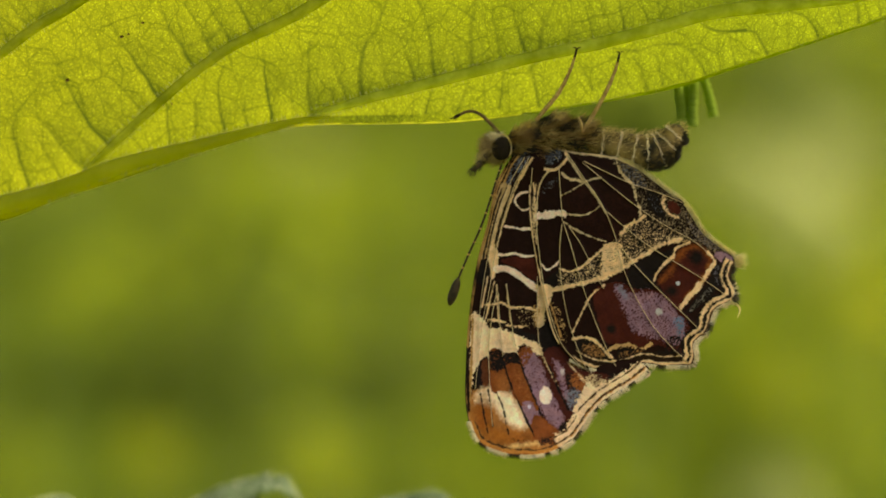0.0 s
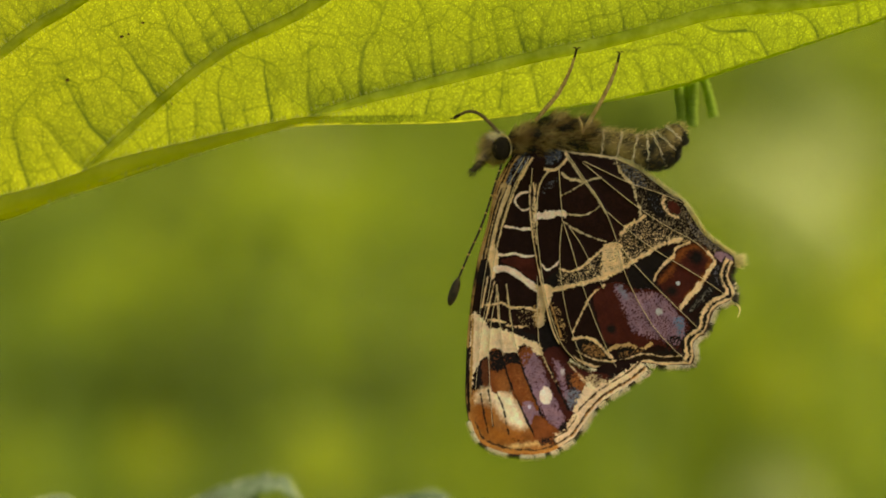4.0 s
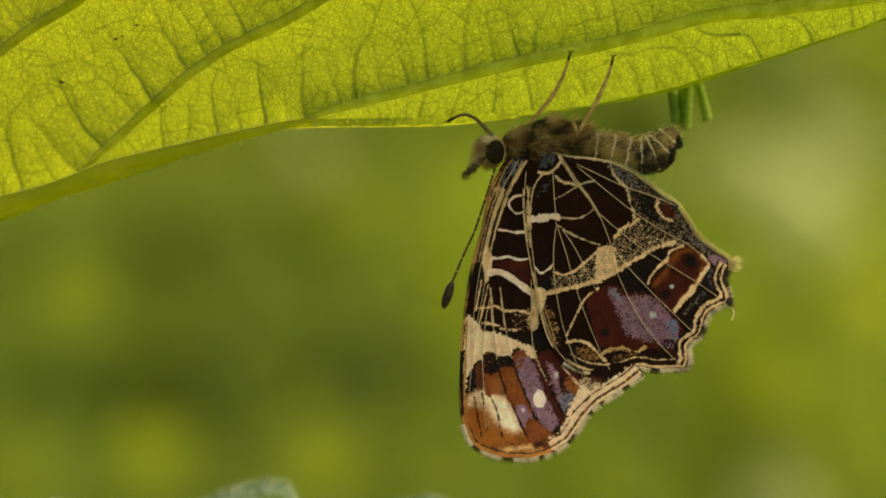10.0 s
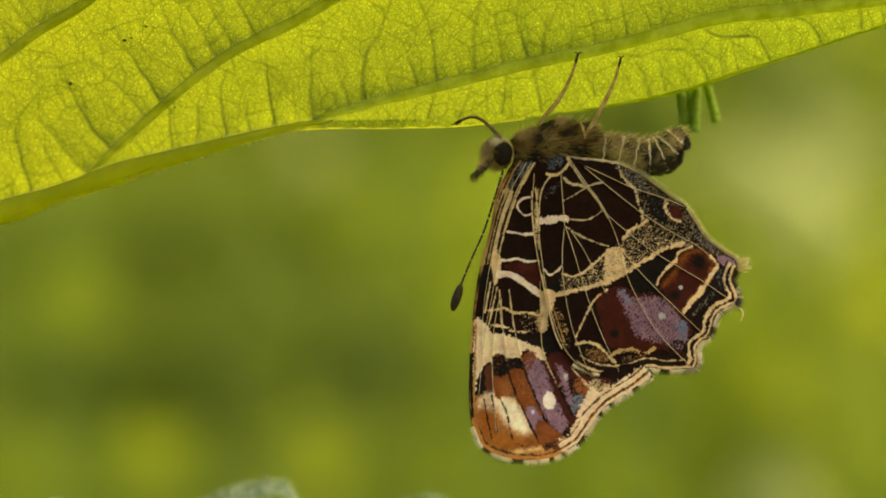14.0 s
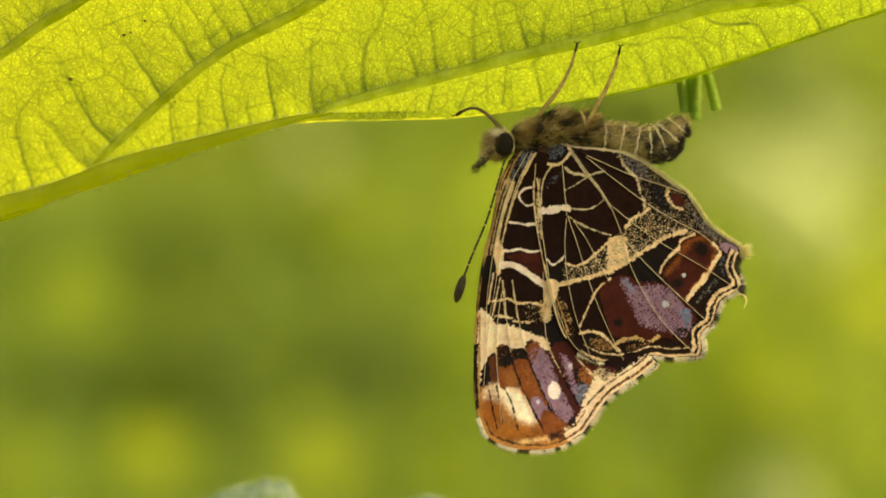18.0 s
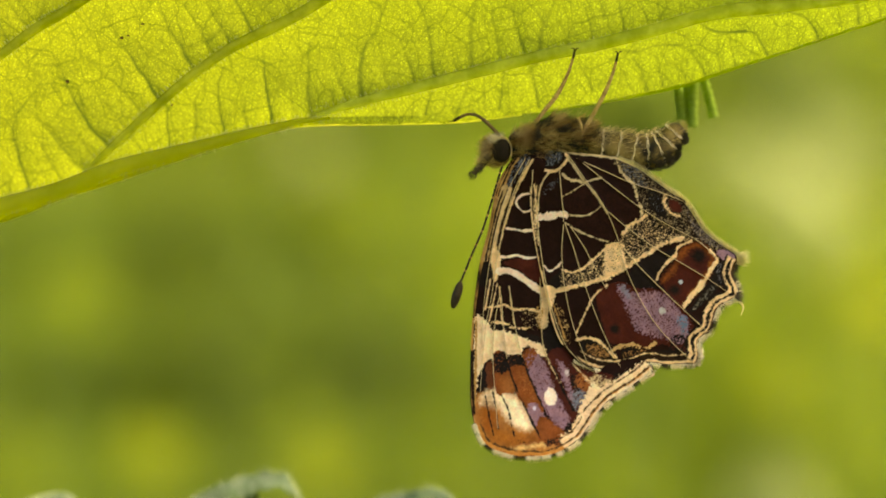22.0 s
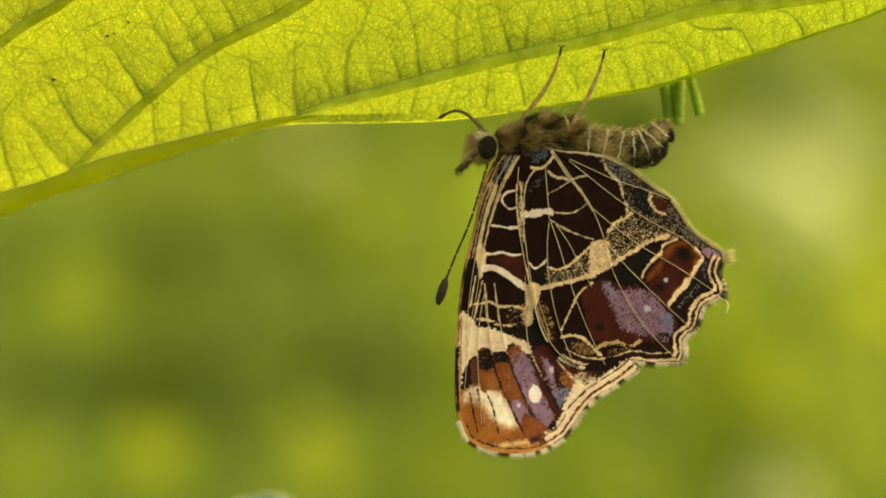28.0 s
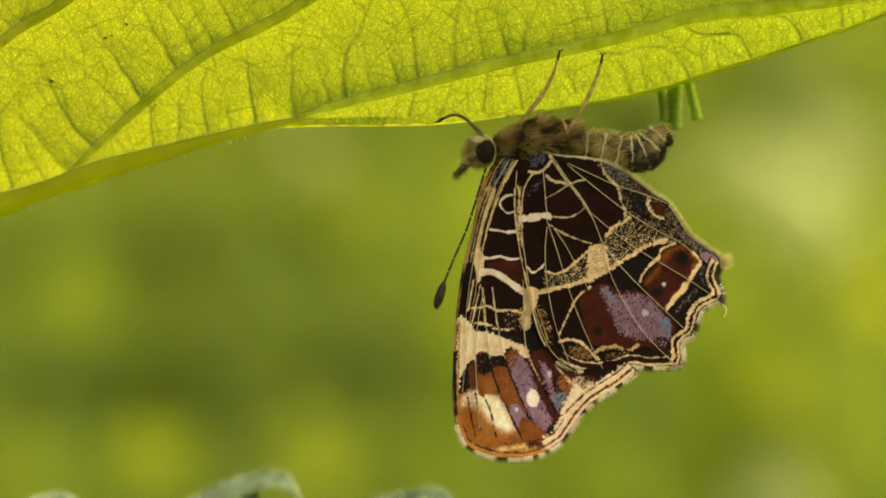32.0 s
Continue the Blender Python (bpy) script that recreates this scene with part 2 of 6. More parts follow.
# ---------------------------------------------------------------- wings
CREAM, WHITE, DARK = (0.82, 0.545, 0.30), (0.95, 0.67, 0.53), (0.0155, 0.0056, 0.0038)
MAROON, RUST, OCHRE = (0.064, 0.013, 0.008), (0.21, 0.058, 0.015), (0.40, 0.155, 0.040)
NET = (0.62, 0.46, 0.275)
LILAC, SLATE, BLACK, TAN = (0.265, 0.15, 0.20), (0.17, 0.185, 0.24), (0.012, 0.008, 0.0065), (0.45, 0.24, 0.08)


class Wing:
    """A wing sheet in millimetres, x forward to the tail and z up, with its pigment laid on scale by scale."""

    def __init__(self, outline, step=0.032):
        ring = spline(outline, 14, True)
        self.ring = ring
        lo, hi = ring.min(0) - step, ring.max(0) + step
        xs, zs = np.arange(lo[0], hi[0] + step, step), np.arange(lo[1], hi[1] + step, step)
        x, z = np.meshgrid(xs, zs, indexing="ij")
        keep = inside(x, z, ring)
        cell = keep[:-1, :-1] | keep[1:, :-1] | keep[1:, 1:] | keep[:-1, 1:]
        idx = np.arange(x.size).reshape(x.shape)
        faces = np.stack([idx[:-1, :-1], idx[1:, :-1], idx[1:, 1:], idx[:-1, 1:]], -1)[cell]
        used = np.unique(faces)
        back = np.zeros(x.size, int)
        back[used] = np.arange(len(used))
        self.faces = back[faces]
        x, z, keep = x.ravel()[used], z.ravel()[used], keep.ravel()[used]
        out = np.where(~keep)[0]
        closed = np.vstack([ring, ring[:1]])
        best = np.full(len(out), 1e9)
        px, pz = x[out].copy(), z[out].copy()
        for (ax, az), (bx, bz) in zip(closed[:-1], closed[1:]):
            dx, dz = bx - ax, bz - az
            t = np.clip(((x[out] - ax) * dx + (z[out] - az) * dz) / (dx * dx + dz * dz + 1e-12), 0, 1)
            qx, qz = ax + t * dx, az + t * dz
            d = np.hypot(x[out] - qx, z[out] - qz)
            m = d < best
            best[m], px[m], pz[m] = d[m], qx[m], qz[m]
        x[out], z[out] = px, pz
        self.x, self.z = x, z
        self.col = np.tile(np.array(DARK), (len(x), 1))
        self.relief = np.zeros(len(x))
        self.seed = 7

    def lay(self, amount, colour):
        a = np.clip(amount, 0, 1)[:, None]
        self.col = self.col * (1 - a) + np.array(colour) * a

    def edge_noise(self, rough):
        self.seed += 1
        fine = (lattice(self.x, self.z, 0.10, self.seed) - 0.5) * 1.4 + (lattice(self.x, self.z, 0.06, self.seed + 70) - 0.5) * 0.6
        return rough * (fine + (lattice(self.x, self.z, 0.35, self.seed + 50) - 0.5))

    def speckle(self, cover, size=0.08):
        """Scales of another colour strewn so thickly; cover may vary from place to place."""
        self.seed += 1
        n = 0.6 * lattice(self.x, self.z, size, self.seed) + 0.4 * lattice(self.x, self.z, size * 0.55, self.seed + 90)
        return np.clip((n - (1 - cover) * 0.86 - 0.07) / 0.10 + 0.5, 0, 1)

    def fill(self, pts, colour, rough=0.10, cover=1.0, soft=0.05, size=0.062, amount=1.0, dust=0.0):
        ring = spline(pts, 6, True)
        d, _ = line_distance(self.x, self.z, np.vstack([ring, ring[:1]]))
        d = np.where(inside(self.x, self.z, ring), d, -d) + self.edge_noise(rough)
        a = np.clip(d / soft + 0.5, 0, 1) * amount
        if dust > 0:
            a = a * self.speckle(np.clip(d / dust, 0.05, 1) * cover + 0.12 * (d > dust), size)
        elif cover < 1:
            a = a * self.speckle(cover, size)
        self.lay(a, colour)

    def line(self, pts, width, colour, rough=0.05, cover=1.0, soft=0.04, taper=0.0):
        ln = spline(pts, 7)
        d, at = line_distance(self.x, self.z, ln)
        half = width / 2 * (0.52 + 0.44 * lattice(self.x, self.z, 0.55, self.seed + 400)) * (1 - taper * at)
        a = np.clip((half - d + self.edge_noise(rough)) / soft + 0.5, 0, 1)
        if cover < 1:
            a = a * self.speckle(cover, 0.065)
        self.lay(a, colour)

    def spot(self, c, rx, rz, colour, rough=0.06, soft=0.05):
        d = (1 - np.hypot((self.x - c[0]) / rx, (self.z - c[1]) / rz)) * min(rx, rz) + self.edge_noise(rough)
        self.lay(np.clip(d / soft + 0.5, 0, 1), colour)

    def border(self, pts, inset, width, colour, rough=0.03, cover=1.0):
        """A line that follows the outer margin at a distance inside it."""
        ln = spline(pts, 8)
        d, at = line_distance(self.x, self.z, ln)
        ends = np.clip(np.minimum(at, 1 - at) / 0.02, 0, 1)
        drift = 0.12 * (lattice(self.x, self.z, 0.7, 500) - 0.5)
        a = np.clip((width / 2 * (0.75 + 0.4 * lattice(self.x, self.z, 0.4, self.seed + 400)) - np.abs(d + drift - inset) + self.edge_noise(rough)) / 0.04 + 0.5, 0, 1) * ends
        if cover < 1:
            a = a * self.speckle(cover, 0.065)
        self.lay(a, colour)

    def mesh(self, name, depth, veins):
        for v in veins:
            d, _ = line_distance(self.x, self.z, spline(v, 7))
            self.relief += 0.05 * np.exp(-(d / 0.12) ** 2)
        y = depth(self.x, self.z) - self.relief
        tone = 0.92 + 0.20 * lattice(self.x, self.z, 0.07, 301)
        tone *= 0.72 + 0.35 * lattice(self.x, self.z, 0.5, 302) + 0.25 * lattice(self.x, self.z, 0.18, 304)
        hue = 0.07 * (lattice(self.x, self.z, 0.25, 303) - 0.5)
        self.col = np.clip(self.col * tone[:, None] * np.stack([1 + hue, np.ones(len(hue)), 1 - 2 * hue], 1), 0, 0.92)
        me = grid_mesh(name, np.stack([self.x, y, self.z], 1) * MM, self.faces, WING)
        layer = me.color_attributes.new("pigment", "FLOAT_COLOR", "POINT")
        rgba = np.ones((len(self.x), 4), np.float32)
        rgba[:, :3] = self.col
        layer.data.foreach_set("color", rgba.ravel())
        return me


def fore_depth(x, z):
    return 0.05 - 0.0022 * (z + 8) * (x + 4) * 0.6 + 0.10 * np.sin(x * 0.9 + 1) - 0.026 * np.clip(-9.5 - z, 0, None) ** 2 - 0.5 * np.exp(-((x + 1.5) ** 2 + (z + 0.3) ** 2) / 2.5)


def hind_depth(x, z):
    return -0.26 + 0.004 * (x - 3) ** 2 + 0.05 * np.sin(z * 0.8) - 0.2 * np.exp(-((x + 0.2) ** 2 + (z - 0.1) ** 2) / 2.5)


FORE_OUT = [(0.00, 0.24), (-1.38, 0.45), (-2.42, 0.10), (-3.17, -0.86), (-3.76, -2.07), (-4.24, -4.31), (-4.86, -6.56), (-5.21, -8.45), (-5.49, -10.87), (-5.62, -12.94), (-5.66, -14.87), (-5.45, -16.21), (-4.90, -17.42), (-3.76, -18.01), (-2.42, -18.25), (-0.97, -18.18), (0.00, -17.87), (0.86, -17.35), (1.48, -16.66), (1.97, -15.90), (2.79, -15.08), (3.86, -14.39), (5.00, -13.63), (5.55, -13.14), (3.97, -9.83), (2.24, -5.69), (0.86, -1.90)]
FORE_MARGIN = [(-5.45, -16.21), (-4.90, -17.42), (-3.76, -18.01), (-2.42, -18.25), (-0.97, -18.18), (0.00, -17.87), (0.86, -17.35), (1.48, -16.66), (1.97, -15.90), (2.79, -15.08), (3.86, -14.39), (5.00, -13.63), (5.55, -13.14)]
HIND_OUT = [(0.00, 0.45), (-0.79, 0.62), (-1.35, 0.24), (-1.69, -0.69), (-1.83, -2.59), (-1.66, -4.66), (-1.28, -6.90), (-0.93, -8.62), (-0.52, -10.35), (-0.03, -11.49), (0.72, -12.45), (1.90, -13.08), (3.11, -13.28), (4.14, -13.14), (5.18, -12.83), (6.21, -12.94), (7.42, -12.94), (8.18, -12.87), (8.42, -12.32), (8.35, -11.49), (9.07, -10.87), (9.35, -10.11), (9.69, -9.42), (10.38, -9.07), (10.83, -8.73), (10.80, -8.04), (10.52, -7.42), (10.90, -6.59), (10.73, -6.11), (10.01, -5.62), (8.90, -4.73), (8.25, -3.76), (7.59, -2.86), (6.73, -2.21), (5.69, -1.41), (4.66, -0.66), (3.62, -0.17), (2.24, 0.03), (0.86, 0.17)]
HIND_MARGIN = [(0.72, -12.45), (1.90, -13.08), (3.11, -13.28), (4.14, -13.14), (5.18, -12.83), (6.21, -12.94), (7.42, -12.94), (8.18, -12.87), (8.42, -12.32), (8.35, -11.49), (9.07, -10.87), (9.35, -10.11), (9.69, -9.42), (10.38, -9.07), (10.83, -8.73), (10.80, -8.04), (10.52, -7.42), (10.90, -6.59)]
FORE_VEINS = [
    [(-1.83, -0.24), (-2.76, -2.07), (-3.45, -4.31), (-3.97, -6.73), (-4.24, -8.45), (-4.66, -10.52), (-5.07, -14.32)],
    [(-2.07, -0.17), (-3.21, -2.24), (-4.04, -5.00), (-4.66, -8.45), (-4.90, -11.21)],
    [(-3.62, -7.76), (-4.04, -9.83), (-4.24, -11.90), (-4.17, -14.32), (-4.04, -16.46)],
    [(-3.69, -7.76), (-3.55, -10.52), (-3.38, -12.32)],
    [(-3.17, -7.94), (-2.76, -10.87), (-2.45, -12.25)],
    [(-1.28, -6.73), (-1.21, -11.21), (-0.79, -12.59), (-0.45, -13.35)],
    [(-1.62, -0.86), (-1.73, -3.28), (-1.45, -5.35), (-1.14, -7.76)],
]
OUTER_HIND_VEINS = [
    [(0.52, 0.03), (1.55, -1.48), (2.66, -3.11), (3.45, -5.00), (3.80, -6.56), (4.59, -8.45), (5.69, -10.35), (6.90, -11.73), (7.90, -12.66)],
    [(2.86, -3.42), (3.97, -4.38), (5.69, -5.69), (7.42, -6.73), (8.97, -7.69), (10.25, -8.59)],
    [(1.04, -0.21), (2.59, -0.93), (4.31, -1.73), (6.21, -2.38), (7.56, -2.93)],
    [(1.14, -0.24), (2.93, -1.73), (5.00, -3.35), (6.73, -4.45), (8.38, -5.35), (9.56, -6.45)],
    [(0.00, -0.86), (0.10, -2.42), (0.21, -3.97), (0.07, -5.69), (0.17, -7.76), (0.62, -10.18), (1.28, -12.08), (1.69, -13.01)],
]
INNER_HIND_VEINS = [
    [(0.28, -4.14), (0.79, -5.69), (1.28, -7.42), (1.97, -9.49), (2.79, -11.49), (3.55, -13.01)],
    [(0.62, -4.38), (1.38, -5.52), (2.07, -6.90), (2.73, -8.18)],
    [(3.55, -5.35), (4.66, -6.73), (6.04, -8.18), (7.59, -9.69), (8.90, -10.94)],
    [(-1.28, -2.42), (-1.35, -4.31), (-1.04, -7.07), (-0.66, -9.14), (0.10, -11.35), (0.93, -12.45), (1.69, -13.11)],
    [(-0.45, -0.86), (-1.04, -1.62), (-1.28, -2.42)],
]
HIND_VEINS = OUTER_HIND_VEINS + INNER_HIND_VEINS


def paint_fore():
    w = Wing(FORE_OUT)
    # pale costal streaks and the blue-grey cell at the base
    w.fill([(-2.04, 0.17), (-1.79, -0.21), (-2.52, -1.28), (-3.14, -2.10), (-3.42, -1.97), (-2.93, -0.86), (-2.45, -0.17)], SLATE, 0.06, 0.42)
    w.line([(-3.42, -1.97), (-2.83, -0.62), (-2.10, 0.28)], 0.16, TAN, 0.04, 0.9)
    w.line([(-3.35, -1.90), (-3.83, -3.14), (-4.24, -4.66), (-4.59, -6.24)], 0.50, (0.48, 0.30, 0.14), 0.08, 0.85)
    w.line([(-3.00, -1.97), (-3.52, -3.42), (-3.93, -5.00), (-4.21, -6.80)], 0.32, (0.68, 0.46, 0.24), 0.06, 0.92)
    w.line([(-1.62, -0.24), (-2.24, -1.28), (-2.76, -2.31), (-3.28, -3.80), (-3.69, -5.18), (-4.04, -6.80)], 0.22, (0.68, 0.46, 0.24), 0.05, 0.92)
    for a in ([(-3.17, -2.04), (-3.69, -3.35), (-4.11, -4.93), (-4.42, -6.45)], [(-2.83, -2.17), (-3.35, -3.55), (-3.76, -5.14), (-4.07, -6.73)], [(-3.45, -2.10), (-3.97, -3.55), (-4.35, -5.14), (-4.62, -6.45)], [(-2.52, -1.62), (-3.04, -2.93), (-3.48, -4.31), (-3.83, -5.69)]):
        w.line(a, 0.085, DARK, 0.04, 0.9)
    w.line([(-3.48, -2.07), (-4.11, -4.31), (-4.59, -6.38)], 0.12, BLACK, 0.05, 0.75)
    w.fill([(-4.73, -6.45), (-4.24, -6.52), (-4.21, -7.49), (-4.66, -7.94), (-5.07, -7.76), (-4.93, -7.07)], BLACK, 0.08)
    w.fill([(-4.17, -5.69), (-3.69, -5.87), (-3.76, -7.07), (-4.11, -7.56)], CREAM, 0.06)
    # loop and bars
    w.line([(-1.76, -2.28), (-2.31, -2.38), (-2.66, -2.76), (-2.48, -3.17), (-2.17, -3.38), (-1.76, -3.31)], 0.17, WHITE, 0.04)
    w.line([(-3.28, -4.38), (-2.76, -4.45), (-2.31, -4.55), (-1.69, -4.52)], 0.18, WHITE, 0.05)
    w.fill([(-3.55, -6.45), (-2.42, -6.24), (-1.35, -6.45), (-1.21, -7.76), (-2.07, -7.28), (-2.93, -6.73)], MAROON, 0.10, 0.9)
    w.line([(-3.62, -6.11), (-3.17, -6.14), (-2.66, -6.04), (-2.07, -6.21), (-1.38, -6.14)], 0.20, WHITE, 0.05)
    w.line([(-3.76, -6.97), (-3.21, -6.93), (-2.66, -7.21), (-2.07, -7.66), (-1.21, -8.21)], 0.52, WHITE, 0.06)
    w.fill([(-1.38, -7.94), (-0.86, -8.45), (-0.79, -9.83), (-0.93, -10.52), (-1.35, -10.52), (-1.41, -9.66), (-1.21, -8.97)], CREAM, 0.10)
    w.fill([(-1.55, -9.32), (-1.14, -9.32), (-1.21, -10.18), (-1.48, -10.52)], TAN, 0.10, 0.5)
    # dotted lines over the black bar
    for a in ([(-4.66, -9.18), (-4.04, -9.14), (-3.45, -9.07), (-2.83, -9.35), (-2.07, -9.32), (-1.38, -9.49)], [(-4.24, -10.14), (-3.62, -10.14), (-2.93, -10.45), (-2.17, -10.52)]):
        w.line(a, 0.19, CREAM, 0.07, 0.8)
    w.fill([(-2.42, -9.42), (-1.48, -9.42), (-1.55, -10.52), (-2.38, -10.32)], (0.62, 0.42, 0.22), 0.08, 0.26)
    for a in ([(-4.31, -7.49), (-4.66, -9.32)], [(-3.90, -7.76), (-4.38, -9.83), (-4.66, -10.87)], [(-3.76, -7.94), (-3.66, -9.83), (-3.48, -10.87)], [(-3.17, -7.94), (-3.00, -9.49), (-2.76, -10.87)]):
        w.line(a, 0.10, CREAM, 0.04, 0.9)
    # broad cream band, with the black bar above it
    w.fill([(-5.21, -9.69), (-4.73, -9.90), (-4.24, -10.52), (-3.55, -10.59), (-2.73, -10.87), (-2.04, -11.14), (-1.35, -11.42), (-1.07, -11.83), (-1.14, -12.25), (-1.69, -11.90), (-2.07, -11.63), (-2.42, -11.76), (-2.52, -12.18), (-2.93, -12.25), (-3.35, -12.11), (-3.69, -11.83), (-4.11, -11.97), (-4.31, -12.39), (-4.80, -12.66), (-5.11, -13.28), (-5.35, -14.46), (-5.35, -11.90)], (0.93, 0.64, 0.40), 0.12)
    w.line([(-4.24, -10.18), (-3.62, -10.42), (-3.17, -10.32)], 0.24, BLACK, 0.08)
    w.line([(-2.73, -10.66), (-2.17, -10.90), (-1.45, -11.25)], 0.42, BLACK, 0.10)
    w.fill([(-1.17, -10.73), (-0.86, -10.38), (-0.24, -10.32), (0.10, -11.42), (-0.31, -11.97), (-1.04, -11.76)], BLACK, 0.10)
    w.line([(-5.21, -9.83), (-5.28, -12.59), (-5.35, -14.66), (-5.14, -16.39)], 0.16, TAN, 0.04, 0.9)
    # outer cells
    w.fill([(-1.04, -12.08), (0.86, -12.52), (2.04, -14.32), (1.21, -15.87), (0.31, -16.80), (-0.86, -16.04), (-1.55, -13.97)], MAROON, 0.10)
    w.fill([(-5.07, -13.56), (-4.73, -12.59), (-4.24, -12.39), (-4.11, -14.32), (-4.73, -14.39), (-5.14, -14.46)], BLACK, 0.10)
    w.fill([(-4.69, -12.77), (-4.28, -12.59), (-4.17, -14.25), (-4.59, -14.11)], (0.12, 0.035, 0.014), 0.10, 0.85)
    w.fill([(-5.24, -14.59), (-4.80, -14.32), (-4.17, -14.18), (-3.48, -14.46), (-2.76, -14.59), (-1.55, -15.87), (0.00, -16.91), (0.86, -17.15), (0.00, -17.84), (-2.42, -18.22), (-4.66, -17.60), (-5.35, -16.21)], OCHRE, 0.10)
    w.fill([(-5.06, -15.53), (-4.43, -15.05), (-4.13, -15.68), (-3.97, -16.72), (-3.04, -16.94), (-1.66, -16.75), (-0.28, -16.36), (-0.11, -17.12), (-1.85, -17.55), (-3.40, -17.42), (-4.53, -17.16), (-5.01, -16.56)], (0.20, 0.060, 0.012), 0.14, soft=0.5, amount=0.85)
    w.line([(-4.91, -16.98), (-4.33, -17.61), (-3.40, -17.73), (-2.19, -17.57), (-0.98, -17.42), (-0.04, -17.06)], 0.34, (0.72, 0.44, 0.17), 0.12, soft=0.22)
    w.line([(-4.88, -17.39), (-4.20, -17.99), (-3.06, -18.11), (-1.68, -18.07), (-0.30, -17.78)], 0.30, (0.78, 0.50, 0.21), 0.08, soft=0.15)
    w.fill([(-5.00, -14.46), (-4.24, -14.18), (-4.04, -14.66), (-4.11, -15.35), (-4.66, -15.08), (-5.07, -15.08)], (0.98, 0.76, 0.51), 0.12, soft=0.35)
    w.fill([(-4.04, -14.66), (-3.42, -14.52), (-2.86, -14.66), (-2.45, -15.42), (-1.90, -16.39), (-2.52, -16.59), (-3.28, -16.11), (-3.76, -15.35)], (0.98, 0.76, 0.51), 0.12, soft=0.5)
    w.fill([(-4.24, -14.25), (-3.42, -14.32), (-3.28, -15.08), (-4.04, -15.08)], (0.98, 0.76, 0.51), 0.12, soft=0.4, amount=0.8)
    w.spot(([(-4.62, -15.80)])[0], 0.46, 0.95, (0.36, 0.12, 0.02), 0.2, 0.8)
    w.spot(([(-3.62, -17.01)])[0], 0.95, 0.42, (0.36, 0.12, 0.02), 0.2, 0.7)
    w.spot(([(-4.62, -15.87)])[0], 0.28, 0.55, (0.26, 0.07, 0.012), 0.2, 0.5)
    w.line([(-2.76, -17.22), (-2.31, -17.32), (-1.73, -17.28)], 0.16, BLACK, 0.16, 0.5)
    w.fill([(-4.17, -12.11), (-3.69, -11.90), (-3.35, -12.18), (-3.21, -13.11), (-2.93, -14.25), (-3.55, -14.46), (-4.11, -14.25)], RUST, 0.08)
    w.fill([(-4.17, -12.04), (-3.69, -11.83), (-3.35, -12.11), (-3.24, -12.94), (-4.04, -13.21)], BLACK, 0.16, 0.8)
    w.fill([(-3.76, -13.63), (-3.21, -13.49), (-2.93, -14.32), (-3.55, -14.52)], OCHRE, 0.12, soft=0.5, amount=0.4)
    w.fill([(-3.28, -12.25), (-2.45, -12.18), (-2.04, -13.42), (-1.41, -14.87), (-1.21, -15.42), (-1.76, -15.70), (-2.66, -14.80), (-3.07, -13.42)], RUST, 0.08)
    w.fill([(-3.31, -12.18), (-2.45, -12.11), (-2.31, -12.66), (-3.14, -12.80)], BLACK, 0.14, 0.85)
    w.fill([(-2.73, -13.11), (-2.24, -13.11), (-1.62, -14.66), (-1.90, -15.18), (-2.45, -14.59)], OCHRE, 0.14, 0.4, soft=0.3, amount=0.35)
    w.fill([(-2.38, -12.39), (-2.04, -11.66), (-1.35, -11.97), (-0.79, -12.94), (-0.31, -14.32), (0.45, -15.90), (0.10, -16.66), (-0.66, -16.39), (-1.35, -15.28), (-2.04, -13.70)], LILAC, 0.10, dust=0.30)
    w.fill([(-2.42, -12.25), (-2.07, -11.63), (-1.55, -11.90), (-1.76, -12.59), (-2.17, -12.94)], RUST, 0.12, 0.65)
    w.fill([(-2.07, -12.59), (-1.04, -12.94), (0.45, -15.70), (0.00, -16.56), (-1.21, -14.66)], MAROON, 0.15, 0.28)
    w.fill([(-0.79, -12.11), (-0.03, -11.70), (0.93, -12.77), (1.69, -13.56), (1.35, -14.39), (0.59, -14.66), (0.03, -13.42)], MAROON, 0.10)
    w.fill([(-0.45, -12.45), (0.31, -12.73), (0.59, -13.97), (0.72, -15.28), (0.17, -14.73)], LILAC, 0.12, 0.85, dust=0.3)
    w.fill([(0.45, -13.42), (1.00, -13.56), (1.28, -14.32), (0.72, -14.52)], BLACK, 0.14, 0.75)
    w.fill([(0.59, -14.52), (1.41, -14.32), (1.28, -15.21), (0.72, -15.56)], SLATE, 0.14, 0.5)
    w.fill([(0.79, -13.70), (1.62, -13.42), (1.83, -14.04), (1.07, -14.32)], (0.36, 0.13, 0.03), 0.2, 0.45)
    w.fill([(-2.17, -15.15), (-1.55, -15.15), (-1.14, -16.04), (-1.35, -16.46), (-2.04, -16.18)], LILAC, 0.10, 0.80)
    w.fill([(-1.69, -16.32), (-1.21, -15.84), (0.10, -17.01), (-0.52, -17.49), (-1.41, -17.28)], RUST, 0.12)
    w.fill([(-1.21, -17.22), (-0.45, -17.08), (-0.31, -17.42), (-1.00, -17.56)], BLACK, 0.14, 0.6)
    w.fill([(-0.03, -16.46), (0.52, -16.21), (0.59, -16.87), (0.10, -17.01)], BLACK, 0.14, 0.7)
    w.fill([(0.86, -12.59), (1.90, -13.14), (3.45, -13.42), (4.59, -13.56), (3.28, -14.52), (2.10, -14.32), (1.76, -13.83)], MAROON, 0.10)
    w.fill([(3.11, -13.35), (4.66, -13.42), (4.24, -14.04), (3.28, -14.32)], BLACK, 0.10, 0.8)
